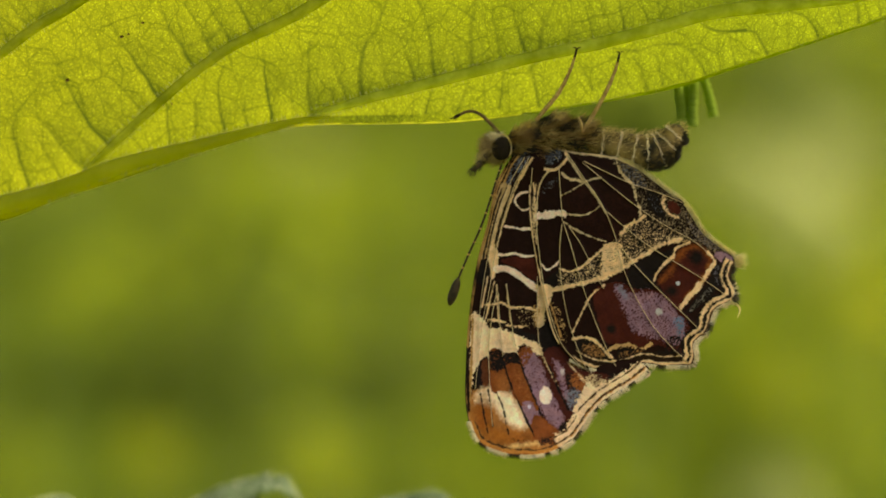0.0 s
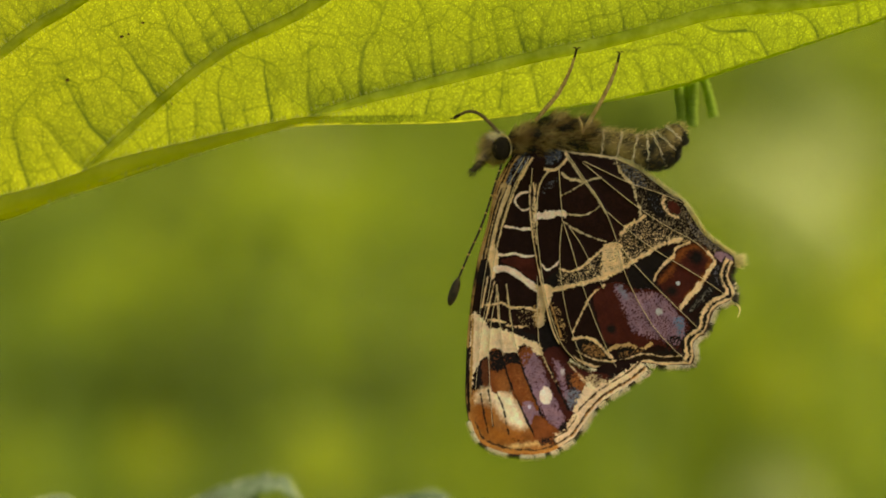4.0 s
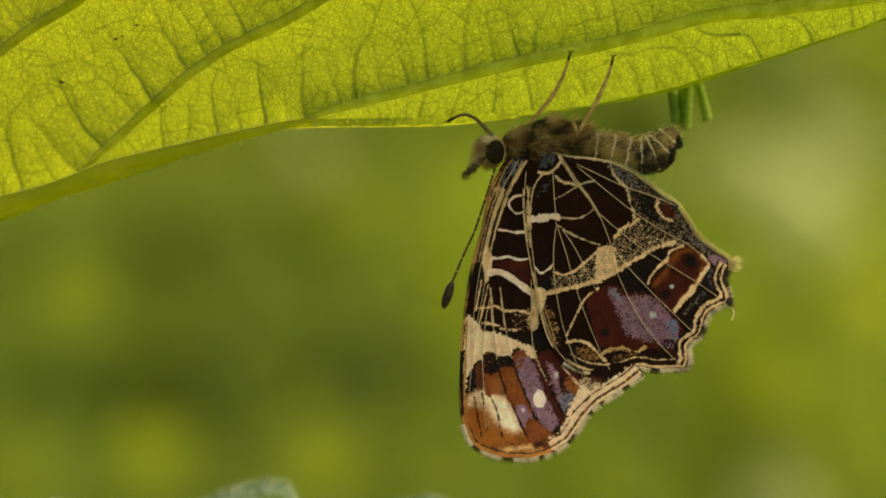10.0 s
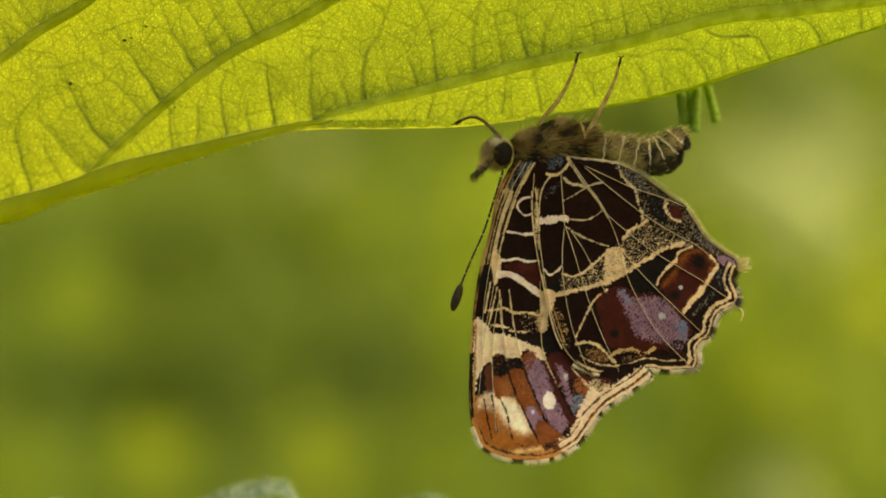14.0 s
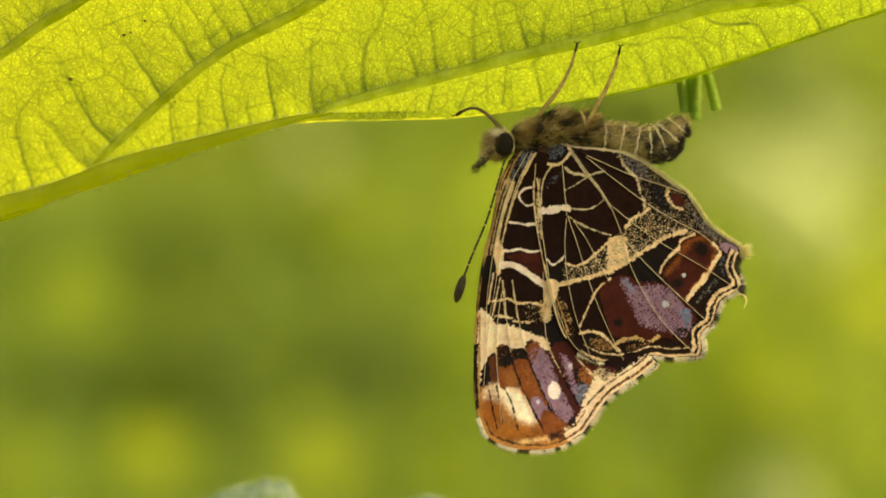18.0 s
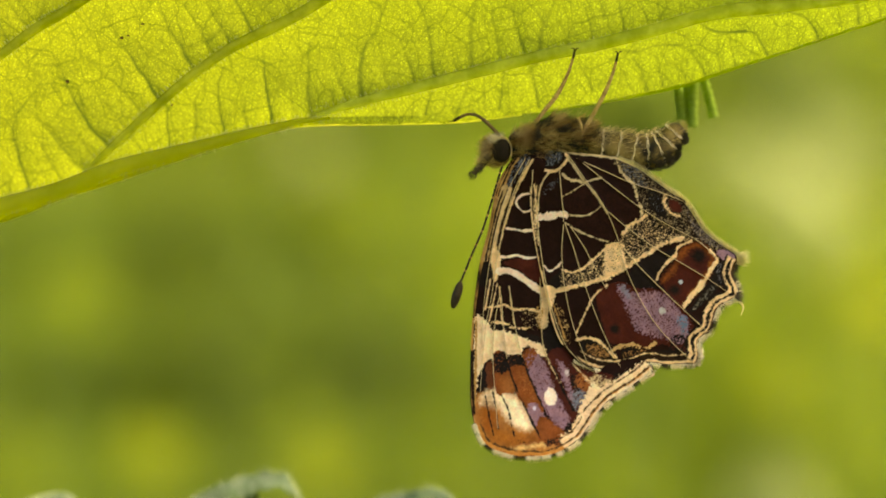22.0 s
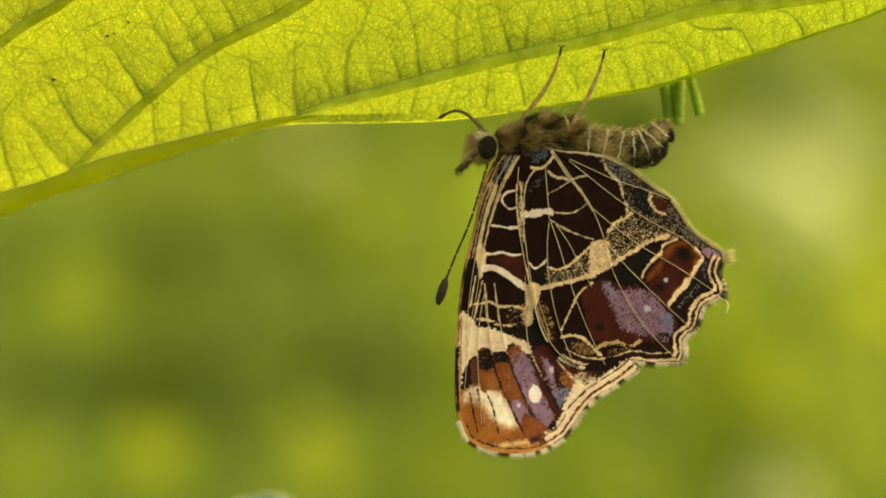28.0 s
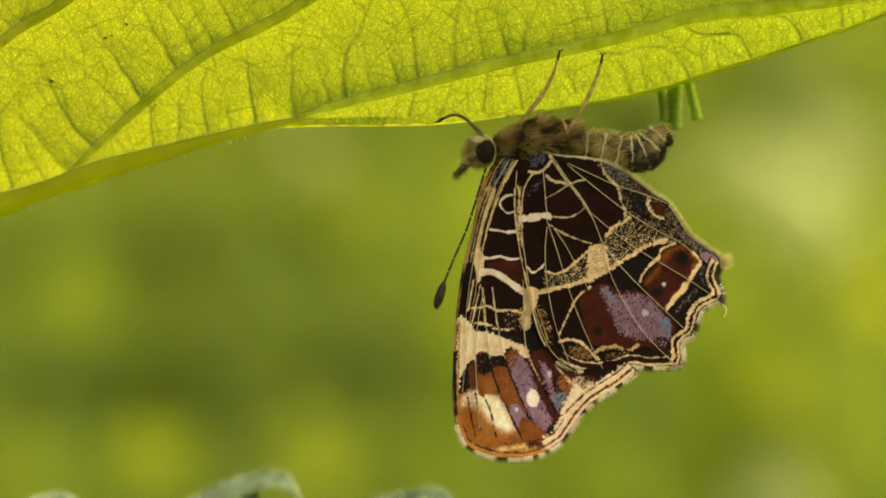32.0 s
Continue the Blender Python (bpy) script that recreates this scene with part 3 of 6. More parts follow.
    w.line([(0.52, -12.59), (1.35, -13.56), (1.97, -14.32)], 0.12, CREAM, 0.08, 0.8)
    w.fill([(0.70, -13.55), (1.32, -13.35), (1.86, -14.12), (1.38, -14.39), (0.90, -14.10)], (0.24, 0.075, 0.022), 0.2, 0.6)
    w.fill([(0.41, -14.37), (1.31, -14.32), (1.09, -15.07), (0.53, -15.34)], SLATE, 0.14, 0.38, size=0.05)
    w.fill([(1.74, -13.43), (3.39, -13.66), (4.85, -13.13), (5.19, -13.41), (3.87, -14.15), (2.48, -14.40), (1.86, -14.33)], (0.62, 0.44, 0.25), 0.16, 0.55)
    w.fill([(1.21, -16.18), (1.50, -15.22), (2.21, -14.40), (1.87, -13.84), (1.30, -14.66), (0.87, -15.86)], (0.93, 0.66, 0.42), 0.18, 0.85)
    w.spot(([(-0.79, -14.66)])[0], 0.38, 0.52, (0.99, 0.76, 0.64))
    w.spot(([(0.21, -13.21)])[0], 0.13, 0.22, (0.6, 0.5, 0.52), 0.08)
    w.spot(([(-1.79, -15.32)])[0], 0.10, 0.12, (0.55, 0.48, 0.62), 0.05)
    w.line([(-1.14, -11.63), (-0.86, -12.59), (-0.38, -13.42), (-0.03, -14.11)], 0.16, CREAM, 0.10, 0.6)
    for a in ([(-3.35, -12.59), (-3.07, -13.56), (-2.59, -14.73), (-2.10, -15.84), (-1.79, -16.59)], [(-4.28, -14.32), (-4.11, -15.35), (-4.00, -16.46)], [(-2.45, -12.25), (-2.04, -13.49), (-1.55, -14.66), (-1.14, -15.49)], [(-3.76, -14.52), (-3.35, -15.49), (-3.21, -16.32), (-3.05, -16.95)], [(-4.75, -14.55), (-4.55, -15.70), (-4.30, -16.90)], [(-2.20, -15.60), (-1.80, -16.40), (-1.50, -17.10)], [(-0.59, -12.80), (0.03, -14.32), (0.59, -15.49)]):
        w.line(a, 0.13, BLACK, 0.05)
    # margin lines
    w.border(FORE_SIDE, 0.48, 0.95, (0.90, 0.62, 0.39), 0.22, 0.92)
    w.border(FORE_MARGIN, 0.20, 0.42, (0.50, 0.20, 0.045), 0.08, 0.85)
    w.border(FORE_SIDE, 0.16, 0.30, (0.93, 0.64, 0.40), 0.05)
    w.border(FORE_MARGIN, 0.40, 0.12, FORE_LINE, 0.06, 0.92)
    w.border(FORE_MARGIN, 0.08, 0.10, FORE_LINE, 0.03, 0.9)
    w.border(FORE_SIDE, 0.80, 0.10, FORE_LINE, 0.06, 0.8)
    w.line([(-3.17, -0.86), (-3.76, -2.07), (-4.24, -4.31), (-4.86, -6.56), (-5.21, -8.45), (-5.49, -10.87), (-5.62, -12.94), (-5.66, -14.87), (-5.42, -16.21), (-4.90, -17.42)], 0.20, TAN, 0.02)
    w.line([(-5.52, -11.90), (-5.62, -13.11), (-5.66, -14.87), (-5.42, -16.46), (-4.93, -17.66)], 0.22, BLACK, 0.02)
    w.line([(-4.86, -6.56), (-5.21, -8.45), (-5.38, -9.83)], 0.10, BLACK, 0.02)
    return w.mesh("forewing", fore_depth, FORE_VEINS)


FORE_LINE = (0.075, 0.035, 0.014)
FORE_SIDE = [(0.00, -17.87), (0.86, -17.35), (1.48, -16.66), (1.97, -15.90), (2.79, -15.08), (3.86, -14.39), (5.00, -13.63), (5.55, -13.14)]
HIND_SIDE = [(8.18, -12.87), (8.42, -12.32), (8.35, -11.49), (9.07, -10.87), (9.35, -10.11), (9.69, -9.42), (10.38, -9.07), (10.83, -8.73), (10.80, -8.04), (10.52, -7.42), (10.90, -6.59)]


def paint_hind():
    w = Wing(HIND_OUT)
    w.fill([(-0.93, -1.21), (-0.10, -1.04), (0.03, -2.59), (0.00, -6.38), (-0.86, -6.73), (-1.21, -4.31), (-1.21, -2.24)], DARK, 0.08)
    w.fill([(0.86, -1.90), (3.62, -2.42), (4.66, -3.35), (4.14, -4.31), (3.28, -5.18), (0.86, -4.31), (0.35, -2.93)], MAROON, 0.2, 0.5, 0.4, amount=0.15)
    # base: a low blue-grey cell under a pale arch
    w.fill([(-1.33, -0.27), (-0.95, 0.28), (-0.25, 0.51), (0.23, 0.19), (0.15, -0.29), (-0.37, -0.63), (-1.10, -0.68)], BLACK, 0.06)
    w.fill([(-1.30, -0.20), (-0.91, 0.28), (-0.25, 0.48), (0.19, 0.16), (0.12, -0.29), (-0.37, -0.56), (-1.06, -0.62)], SLATE, 0.08, 0.40, size=0.05)
    w.line([(-1.65, -0.40), (-1.22, 0.08), (-0.70, 0.38), (-0.11, 0.58), (0.26, 0.43), (0.46, -0.02)], 0.20, CREAM, 0.05, 0.9)
    w.line([(-1.37, -0.71), (-0.83, -0.90), (-0.27, -0.94), (0.18, -0.64), (0.53, -0.19)], 0.20, CREAM, 0.05)
    w.line([(-0.62, -1.00), (-1.04, -1.58), (-1.26, -2.30), (-1.35, -3.30)], 0.13, CREAM, 0.04)
    w.fill([(-0.98, -2.20), (-0.70, -1.73), (-0.21, -1.46), (-0.08, -1.60), (-0.50, -2.07), (-0.85, -2.34)], SLATE, 0.10, 0.30, size=0.06)
    w.line([(-1.51, -0.23), (-1.59, -1.16), (-1.50, -2.20), (-1.42, -3.30), (-1.33, -4.27)], 0.13, CREAM, 0.04, 0.9)
    w.line([(0.50, -0.16), (1.00, -0.86), (1.51, -1.62), (2.19, -2.46), (2.89, -3.58)], 0.15, NET, 0.04)
    w.line([(0.17, -1.12), (0.51, -1.43), (1.03, -1.55), (1.54, -1.66), (2.06, -1.49), (2.62, -1.40)], 0.17, NET, 0.07)
    w.line([(0.12, -2.50), (0.64, -2.26), (1.09, -2.00), (1.47, -1.76)], 0.12, NET, 0.06)
    w.line([(-1.35, -3.76), (-0.79, -3.69), (-0.24, -3.62), (0.21, -3.59)], 0.62, WHITE, 0.09)
    w.line([(0.21, -3.48), (0.72, -3.66), (1.55, -3.69), (2.10, -3.45), (2.45, -3.17)], 0.12, NET, 0.05)
    w.line([(0.31, -4.11), (0.93, -4.52), (1.62, -4.86), (2.24, -5.11), (2.86, -5.28)], 0.13, NET, 0.06)
    w.line([(-1.04, -6.69), (-0.76, -7.00), (-0.52, -6.97), (-0.24, -6.80), (0.00, -6.52)], 0.15, WHITE, 0.05)
    # the speckled central band
    w.fill([(-0.93, -7.94), (0.00, -7.00), (0.69, -7.14), (1.48, -6.73), (2.10, -6.24), (2.73, -5.62), (3.48, -5.35), (3.90, -4.73), (4.59, -4.11), (5.28, -3.76), (6.21, -4.17), (7.59, -4.86), (8.38, -5.28), (7.42, -5.21), (6.04, -5.62), (5.35, -6.11), (4.31, -6.80), (3.55, -7.28), (2.42, -7.69), (1.38, -8.00), (0.17, -8.25), (-0.79, -8.52)], BLACK, 0.10)
    w.fill([(0.00, -7.14), (0.69, -7.21), (1.48, -6.80), (2.10, -6.31), (2.73, -5.69), (3.48, -5.42), (3.90, -4.80), (4.59, -4.17), (5.35, -3.97), (6.73, -4.45), (8.18, -5.21), (6.04, -5.55), (4.31, -6.73), (3.55, -7.21), (1.38, -7.90), (0.10, -7.97)], CREAM, 0.10, 0.33, size=0.048)
    w.line([(0.10, -6.97), (0.72, -7.14), (1.48, -6.76), (2.10, -6.28), (2.73, -5.73), (3.28, -5.45)], 0.20, CREAM, 0.08)
    w.line([(3.80, -4.86), (4.24, -4.31), (4.73, -4.07), (5.21, -3.76)], 0.28, CREAM, 0.12, 0.9)
    w.line([(-0.79, -8.38), (0.17, -8.11), (1.38, -7.87), (2.42, -7.56), (3.45, -7.14)], 0.36, CREAM, 0.08)
    w.line([(3.45, -7.14), (4.31, -6.66), (5.35, -6.04), (6.11, -5.55), (7.42, -5.14)], 0.30, CREAM, 0.12, 0.85)
    w.fill([(2.79, -5.55), (3.62, -5.35), (3.90, -6.04), (3.97, -6.87), (3.45, -7.28), (2.59, -7.56), (2.66, -6.38)], CREAM, 0.16, 0.72, size=0.050)
    w.fill([(-1.04, -7.94), (-0.35, -8.18), (-0.45, -8.87), (-0.66, -9.32), (-0.86, -8.62)], CREAM, 0.10)
    # grey-dusted inner margin
    w.fill([(3.35, -0.31), (4.38, -0.45), (5.52, -1.35), (6.90, -2.38), (7.62, -3.00), (8.31, -4.04), (9.00, -4.93), (10.18, -5.76), (10.59, -6.21), (9.56, -5.97), (8.38, -5.42), (7.07, -4.73), (5.35, -3.76), (4.86, -2.59), (4.49, -1.76), (3.69, -1.14)], (0.012, 0.006, 0.004), 0.08)
    w.fill([(3.35, -0.31), (4.38, -0.45), (5.52, -1.35), (6.90, -2.38), (7.62, -3.00), (8.31, -4.04), (9.00, -4.93), (10.18, -5.76), (10.59, -6.21), (9.56, -5.97), (8.38, -5.42), (7.07, -4.73), (5.35, -3.76), (4.86, -2.59), (4.49, -1.76), (3.69, -1.14)], (0.27, 0.20, 0.12), 0.08, 0.34)
    w.line([(3.48, -0.31), (3.69, -0.93), (4.04, -1.41), (4.49, -1.90), (4.73, -2.66), (5.00, -3.69)], 0.18, NET, 0.10, 0.75)
    w.line([(6.45, -2.59), (6.38, -3.14), (6.80, -3.62), (7.28, -3.83)], 0.20, CREAM, 0.10, 0.7)
    w.fill([(6.66, -2.79), (7.28, -3.00), (7.42, -3.55), (6.80, -3.48)], MAROON, 0.08)
    w.fill([(3.75, -0.55), (4.55, -0.85), (5.35, -1.60), (5.10, -2.15), (4.45, -1.75), (3.95, -1.20)], SLATE, 0.14, 0.30, size=0.05)
    w.fill([(5.35, -2.20), (6.10, -2.40), (6.25, -3.20), (6.55, -3.90), (5.60, -3.45)], BLACK, 0.10, 0.85)
    w.fill([(5.45, -2.45), (6.00, -2.60), (6.20, -3.50), (5.70, -3.35)], SLATE, 0.12, 0.20, size=0.05)
    w.fill([(7.70, -3.60), (8.20, -4.20), (9.20, -5.20), (9.90, -5.75), (9.20, -5.60), (8.20, -4.80)], (0.20, 0.165, 0.16), 0.10, 0.40, size=0.05)
    w.fill([(9.49, -6.04), (10.35, -5.97), (10.66, -6.45), (10.18, -6.73)], LILAC, 0.08, 0.8)
    # black wedge and rust panel
    w.fill([(4.17, -7.42), (4.38, -6.87), (5.42, -6.21), (7.07, -5.76), (6.59, -6.59), (5.97, -7.42), (5.69, -8.25), (4.49, -8.18)], BLACK, 0.08)
    w.fill([(6.04, -7.69), (6.66, -7.00), (7.28, -5.97), (7.76, -5.49), (8.52, -5.55), (9.42, -6.24), (9.21, -7.35), (8.04, -8.73), (7.35, -9.35), (6.59, -8.52)], MAROON, 0.08)
    w.line([(6.24, -7.69), (6.87, -7.00), (7.42, -6.11), (7.90, -5.69), (8.66, -5.76), (9.28, -6.31)], 0.30, (0.24, 0.066, 0.015), 0.16, soft=0.4)
    w.line([(9.21, -6.73), (9.00, -7.35), (7.94, -8.62)], 0.24, (0.30, 0.10, 0.02), 0.14, soft=0.35)
    w.spot(([(8.42, -6.24)])[0], 0.50, 0.46, BLACK, 0.10, 0.45)
    w.spot(([(6.87, -8.31)])[0], 0.36, 0.30, BLACK, 0.05, 0.35)
    w.spot(([(7.28, -7.83)])[0], 0.13, 0.13, (0.55, 0.55, 0.55), 0.03)
    w.line([(5.83, -7.66), (6.04, -7.14), (6.52, -6.59), (6.93, -6.24), (7.21, -5.69), (7.94, -5.35)], 0.22, CREAM, 0.07)
    w.line([(9.42, -6.73), (9.00, -7.35), (8.52, -8.04), (7.97, -8.66), (7.42, -9.35)], 0.42, CREAM, 0.07)
    w.line([(9.14, -5.97), (9.42, -6.31), (9.56, -6.80)], 0.22, CREAM, 0.10, 0.8)
    w.fill([(9.56, -6.73), (10.32, -6.73), (10.18, -7.76), (9.56, -8.28), (8.66, -9.21), (7.83, -9.69), (8.18, -8.97), (9.07, -7.76)], BLACK, 0.08)
    w.fill([(9.56, -6.73), (10.18, -6.80), (9.90, -7.76), (9.56, -7.76)], (0.12, 0.11, 0.13), 0.12, 0.45)
    w.fill([(9.14, -8.18), (9.49, -8.11), (8.66, -9.07), (8.04, -9.49), (8.31, -8.97)], (0.30, 0.27, 0.23), 0.10, 0.30, size=0.040)
    # lilac and maroon panel
    w.fill([(2.10, -8.52), (2.66, -7.97), (3.69, -7.76), (4.52, -8.18), (5.69, -8.18), (6.59, -8.59), (7.49, -9.56), (7.97, -10.52), (7.62, -11.42), (7.35, -12.32), (6.24, -11.63), (5.00, -11.83), (3.69, -11.56), (2.93, -11.42), (2.45, -10.25)], MAROON, 0.08)
    w.fill([(3.11, -7.83), (4.38, -8.18), (5.69, -8.11), (6.59, -8.52), (7.52, -9.56), (7.97, -10.52), (7.42, -11.90), (6.04, -11.42), (4.93, -11.21), (4.11, -10.52), (3.62, -9.32)], LILAC, 0.10, 1.0, size=0.08, dust=0.55)
    w.fill([(4.83, -8.62), (6.04, -8.62), (7.25, -9.83), (7.25, -10.87), (6.04, -10.87), (5.18, -9.83)], LILAC, 0.20, 0.9, amount=0.7, dust=0.5)
    w.fill([(3.62, -8.28), (5.69, -8.45), (7.28, -9.83), (7.42, -11.21), (5.69, -11.14), (4.31, -10.18)], MAROON, 0.20, 0.34)
    w.spot(([(3.21, -10.63)])[0], 0.27, 0.27, BLACK, 0.06, 0.25)
    w.spot(([(6.14, -9.56)])[0], 0.20, 0.20, (0.45, 0.43, 0.45), 0.06)
    w.fill([(6.87, -9.83), (7.69, -9.90), (7.83, -10.80), (7.21, -11.35)], (0.13, 0.19, 0.29), 0.14, 0.7, dust=0.4)
    w.fill([(3.21, -7.76), (3.97, -7.90), (4.45, -8.80), (3.76, -8.80)], (0.20, 0.18, 0.24), 0.14, 0.75, dust=0.35)
    w.fill([(6.73, -11.14), (7.49, -11.21), (7.35, -12.32), (6.59, -11.97)], BLACK, 0.12, 0.6)
    # hindmost cells
    w.line([(0.86, -10.80), (1.21, -10.11), (1.55, -9.35), (2.04, -8.52), (2.79, -7.94)], 0.15, CREAM, 0.07)
    w.fill([(-0.52, -9.14), (0.00, -9.32), (0.52, -11.28), (0.10, -11.21)], (0.55, 0.33, 0.14), 0.10, 0.32)
    w.fill([(1.14, -11.28), (2.24, -11.21), (3.14, -12.25), (2.59, -12.59), (1.48, -12.39)], BLACK, 0.08)
    w.fill([(1.41, -11.63), (2.31, -11.56), (2.79, -12.25), (1.69, -12.32)], (0.36, 0.17, 0.06), 0.12, 0.5)
    w.line([(0.93, -11.21), (1.55, -11.14), (2.17, -11.32), (2.66, -11.76), (3.21, -12.39)], 0.26, CREAM, 0.08)
    w.line([(3.00, -11.97), (3.62, -11.66), (4.38, -11.59), (5.07, -11.80), (5.69, -11.56)], 0.28, (0.60, 0.36, 0.15), 0.12, 0.9)
    w.fill([(3.62, -11.97), (4.31, -11.76), (5.35, -12.04), (7.07, -11.97), (7.59, -12.59), (6.04, -12.52), (3.97, -12.59)], BLACK, 0.08)
    w.fill([(3.69, -12.11), (4.66, -11.90), (5.69, -12.18), (7.07, -12.25), (4.93, -12.45), (3.90, -12.52)], (0.36, 0.17, 0.06), 0.10, 0.4)
    # margin lines
    w.border(HIND_MARGIN, 0.42, 0.84, (0.022, 0.011, 0.006), 0.06)
    w.border(HIND_MARGIN, 0.68, 0.08, CREAM, 0.06, 0.75)
    w.border(HIND_MARGIN, 0.25, 0.15, CREAM, 0.05, 0.85)
    w.border(HIND_SIDE, 0.40, 0.66, CREAM, 0.13, 0.88)
    w.line([(7.83, -11.97), (7.97, -11.21), (8.59, -10.59), (8.94, -9.83), (9.35, -9.07), (10.04, -8.66)], 0.20, CREAM, 0.10, 0.85)
    w.border(HIND_SIDE, 0.42, 0.20, BLACK, 0.10)
    w.border(HIND_SIDE, 0.10, 0.16, FORE_LINE, 0.06)
    w.border(HIND_SIDE, 0.78, 0.17, BLACK, 0.10)
    w.line([(-0.03, -11.49), (-0.45, -10.52), (-0.86, -8.80), (-1.21, -7.07)], 0.20, CREAM, 0.03)
    w.line([(0.17, -11.14), (-0.24, -9.83), (-0.59, -8.80)], 0.10, TAN, 0.05, 0.8)
    w.line([(10.38, -5.97), (10.73, -6.31), (10.87, -6.73)], 0.16, BLACK, 0.04)
    w.line([(-1.62, -0.86), (-1.76, -2.59), (-1.62, -4.66), (-1.28, -6.90), (-0.93, -8.45)], 0.14, CREAM, 0.05, 0.8)
    w.line([(-1.41, -1.90), (-1.52, -3.62), (-1.35, -5.35)], 0.22, CREAM, 0.08, 0.55)
    w.line([(0.00, 0.31), (0.86, 0.10), (2.24, -0.03), (3.62, -0.28), (4.66, -0.76)], 0.20, NET, 0.05)
    w.line([(4.66, -0.76), (5.69, -1.52), (7.59, -3.00), (8.25, -3.90), (9.00, -4.86), (10.52, -5.97)], 0.12, BLACK, 0.04)
    return w.mesh("hindwing", hind_depth, HIND_VEINS)


def spot_y(depth, p):
    return float(depth(np.array([p[0]]), np.array([p[1]]))[0])


def vein_tube(line, depth, r0, r1):
    ln = spline(line, 6)
    pts = [(x * MM, (spot_y(depth, (x, z)) - 0.055) * MM, z * MM) for x, z in ln]
    rad = [(r0 + (r1 - r0) * i / (len(ln) - 1)) * MM for i in range(len(ln))]
    return tube(pts, rad, 6)


def along(line, spacing, rng):
    """Points and outward normals (left of the way) along a polyline."""
    out = []
    for a, b in zip(line[:-1], line[1:]):
        n = max(1, int(np.hypot(*(b - a)) / spacing))
        w = (b - a) / (np.hypot(*(b - a)) + 1e-9)
        for k in range(n):
            t = (k + rng.rand()) / n
            out.append((a + (b - a) * t, w))
    return out


def fringe(margin, depth, period, lengths, rng, sign, pale, side_lean=0.25, spacing=0.009, width=0.013):
    """Hair scales standing out of the wing's margin, in pale and dark tufts."""
    ln = spline(margin, 8)
    roots, ways, lens = [], [], []
    s = 0.0
    last = ln[0]
    for p, w in along(ln, spacing, rng):
        s += np.hypot(*(p - last))
        last = p
        tuft = period is None or math.sin(2 * math.pi * s / period + 2.4 * math.sin(s * 1.1)) + 0.6 * math.sin(s * 2.9) + 1.1 * (rng.rand() - 0.5) > -0.45
        if tuft == pale:
            continue
        nrm = np.array([-w[1], w[0]]) * sign
        d = nrm + w * (rng.rand() - 0.5) * 2 * side_lean
        y = spot_y(depth, p)
        roots.append(((p[0] - nrm[0] * 0.12) * MM, (y + (rng.rand() - 0.5) * 0.05) * MM, (p[1] - nrm[1] * 0.12) * MM))
        ways.append((d[0], (rng.rand() - 0.5) * 0.3, d[1]))
        lens.append((lengths[0] + (lengths[1] - lengths[0]) * rng.rand()) * MM)
    return hairs(roots, ways, lens, width * MM)


# ---------------------------------------------------------------- butterfly
def fur(rings_at, count, length, width, lean, rng, comb=0.38, patch=None):
    """Hairs rooted over an ellipsoid-chain: (centre, half-axes) in millimetres; patch: from and to, where in a mottling they grow."""
    roots, ways, lens = [], [], []
    for _ in range(count):
        c, r = rings_at[rng.randint(len(rings_at))]
        v = rng.normal(size=3)
        v /= np.linalg.norm(v)
        if v[1] > 0.55:
            v[1] = -v[1]
        p = np.array(c) + v * np.array(r) * 0.97
        if patch and not patch[0] <= float(lattice(p[0] + 0.3 * p[1], p[2], 0.38, 77)) <= patch[1]:
            continue
        roots.append(p * MM)
        ways.append(v * comb + np.array(lean) + rng.normal(size=3) * 0.2)
        lens.append(length * (0.5 + rng.rand()) * MM)
    return hairs(roots, ways, lens, width * MM)


def ellipsoid(c, r, n=18, m=12, wob=0.0, seed=0, tilt=0.0):
    rings = []
    ca, sa = math.cos(tilt), math.sin(tilt)
    for i in range(m + 1):
        t = -math.pi / 2 + math.pi * (i + 0.02) / (m + 0.04)
        k = math.cos(t) * (1 + wob * math.sin(3.1 * i + seed))
        x = math.sin(t) * r[0]
        rings.append(((Vector(c) + Vector((x * ca, 0, x * sa))) * MM,
                      Vector((0, r[1] * k, 0)) * MM, Vector((-r[2] * k * sa, 0, r[2] * k * ca)) * MM))
    return blob(rings, n)


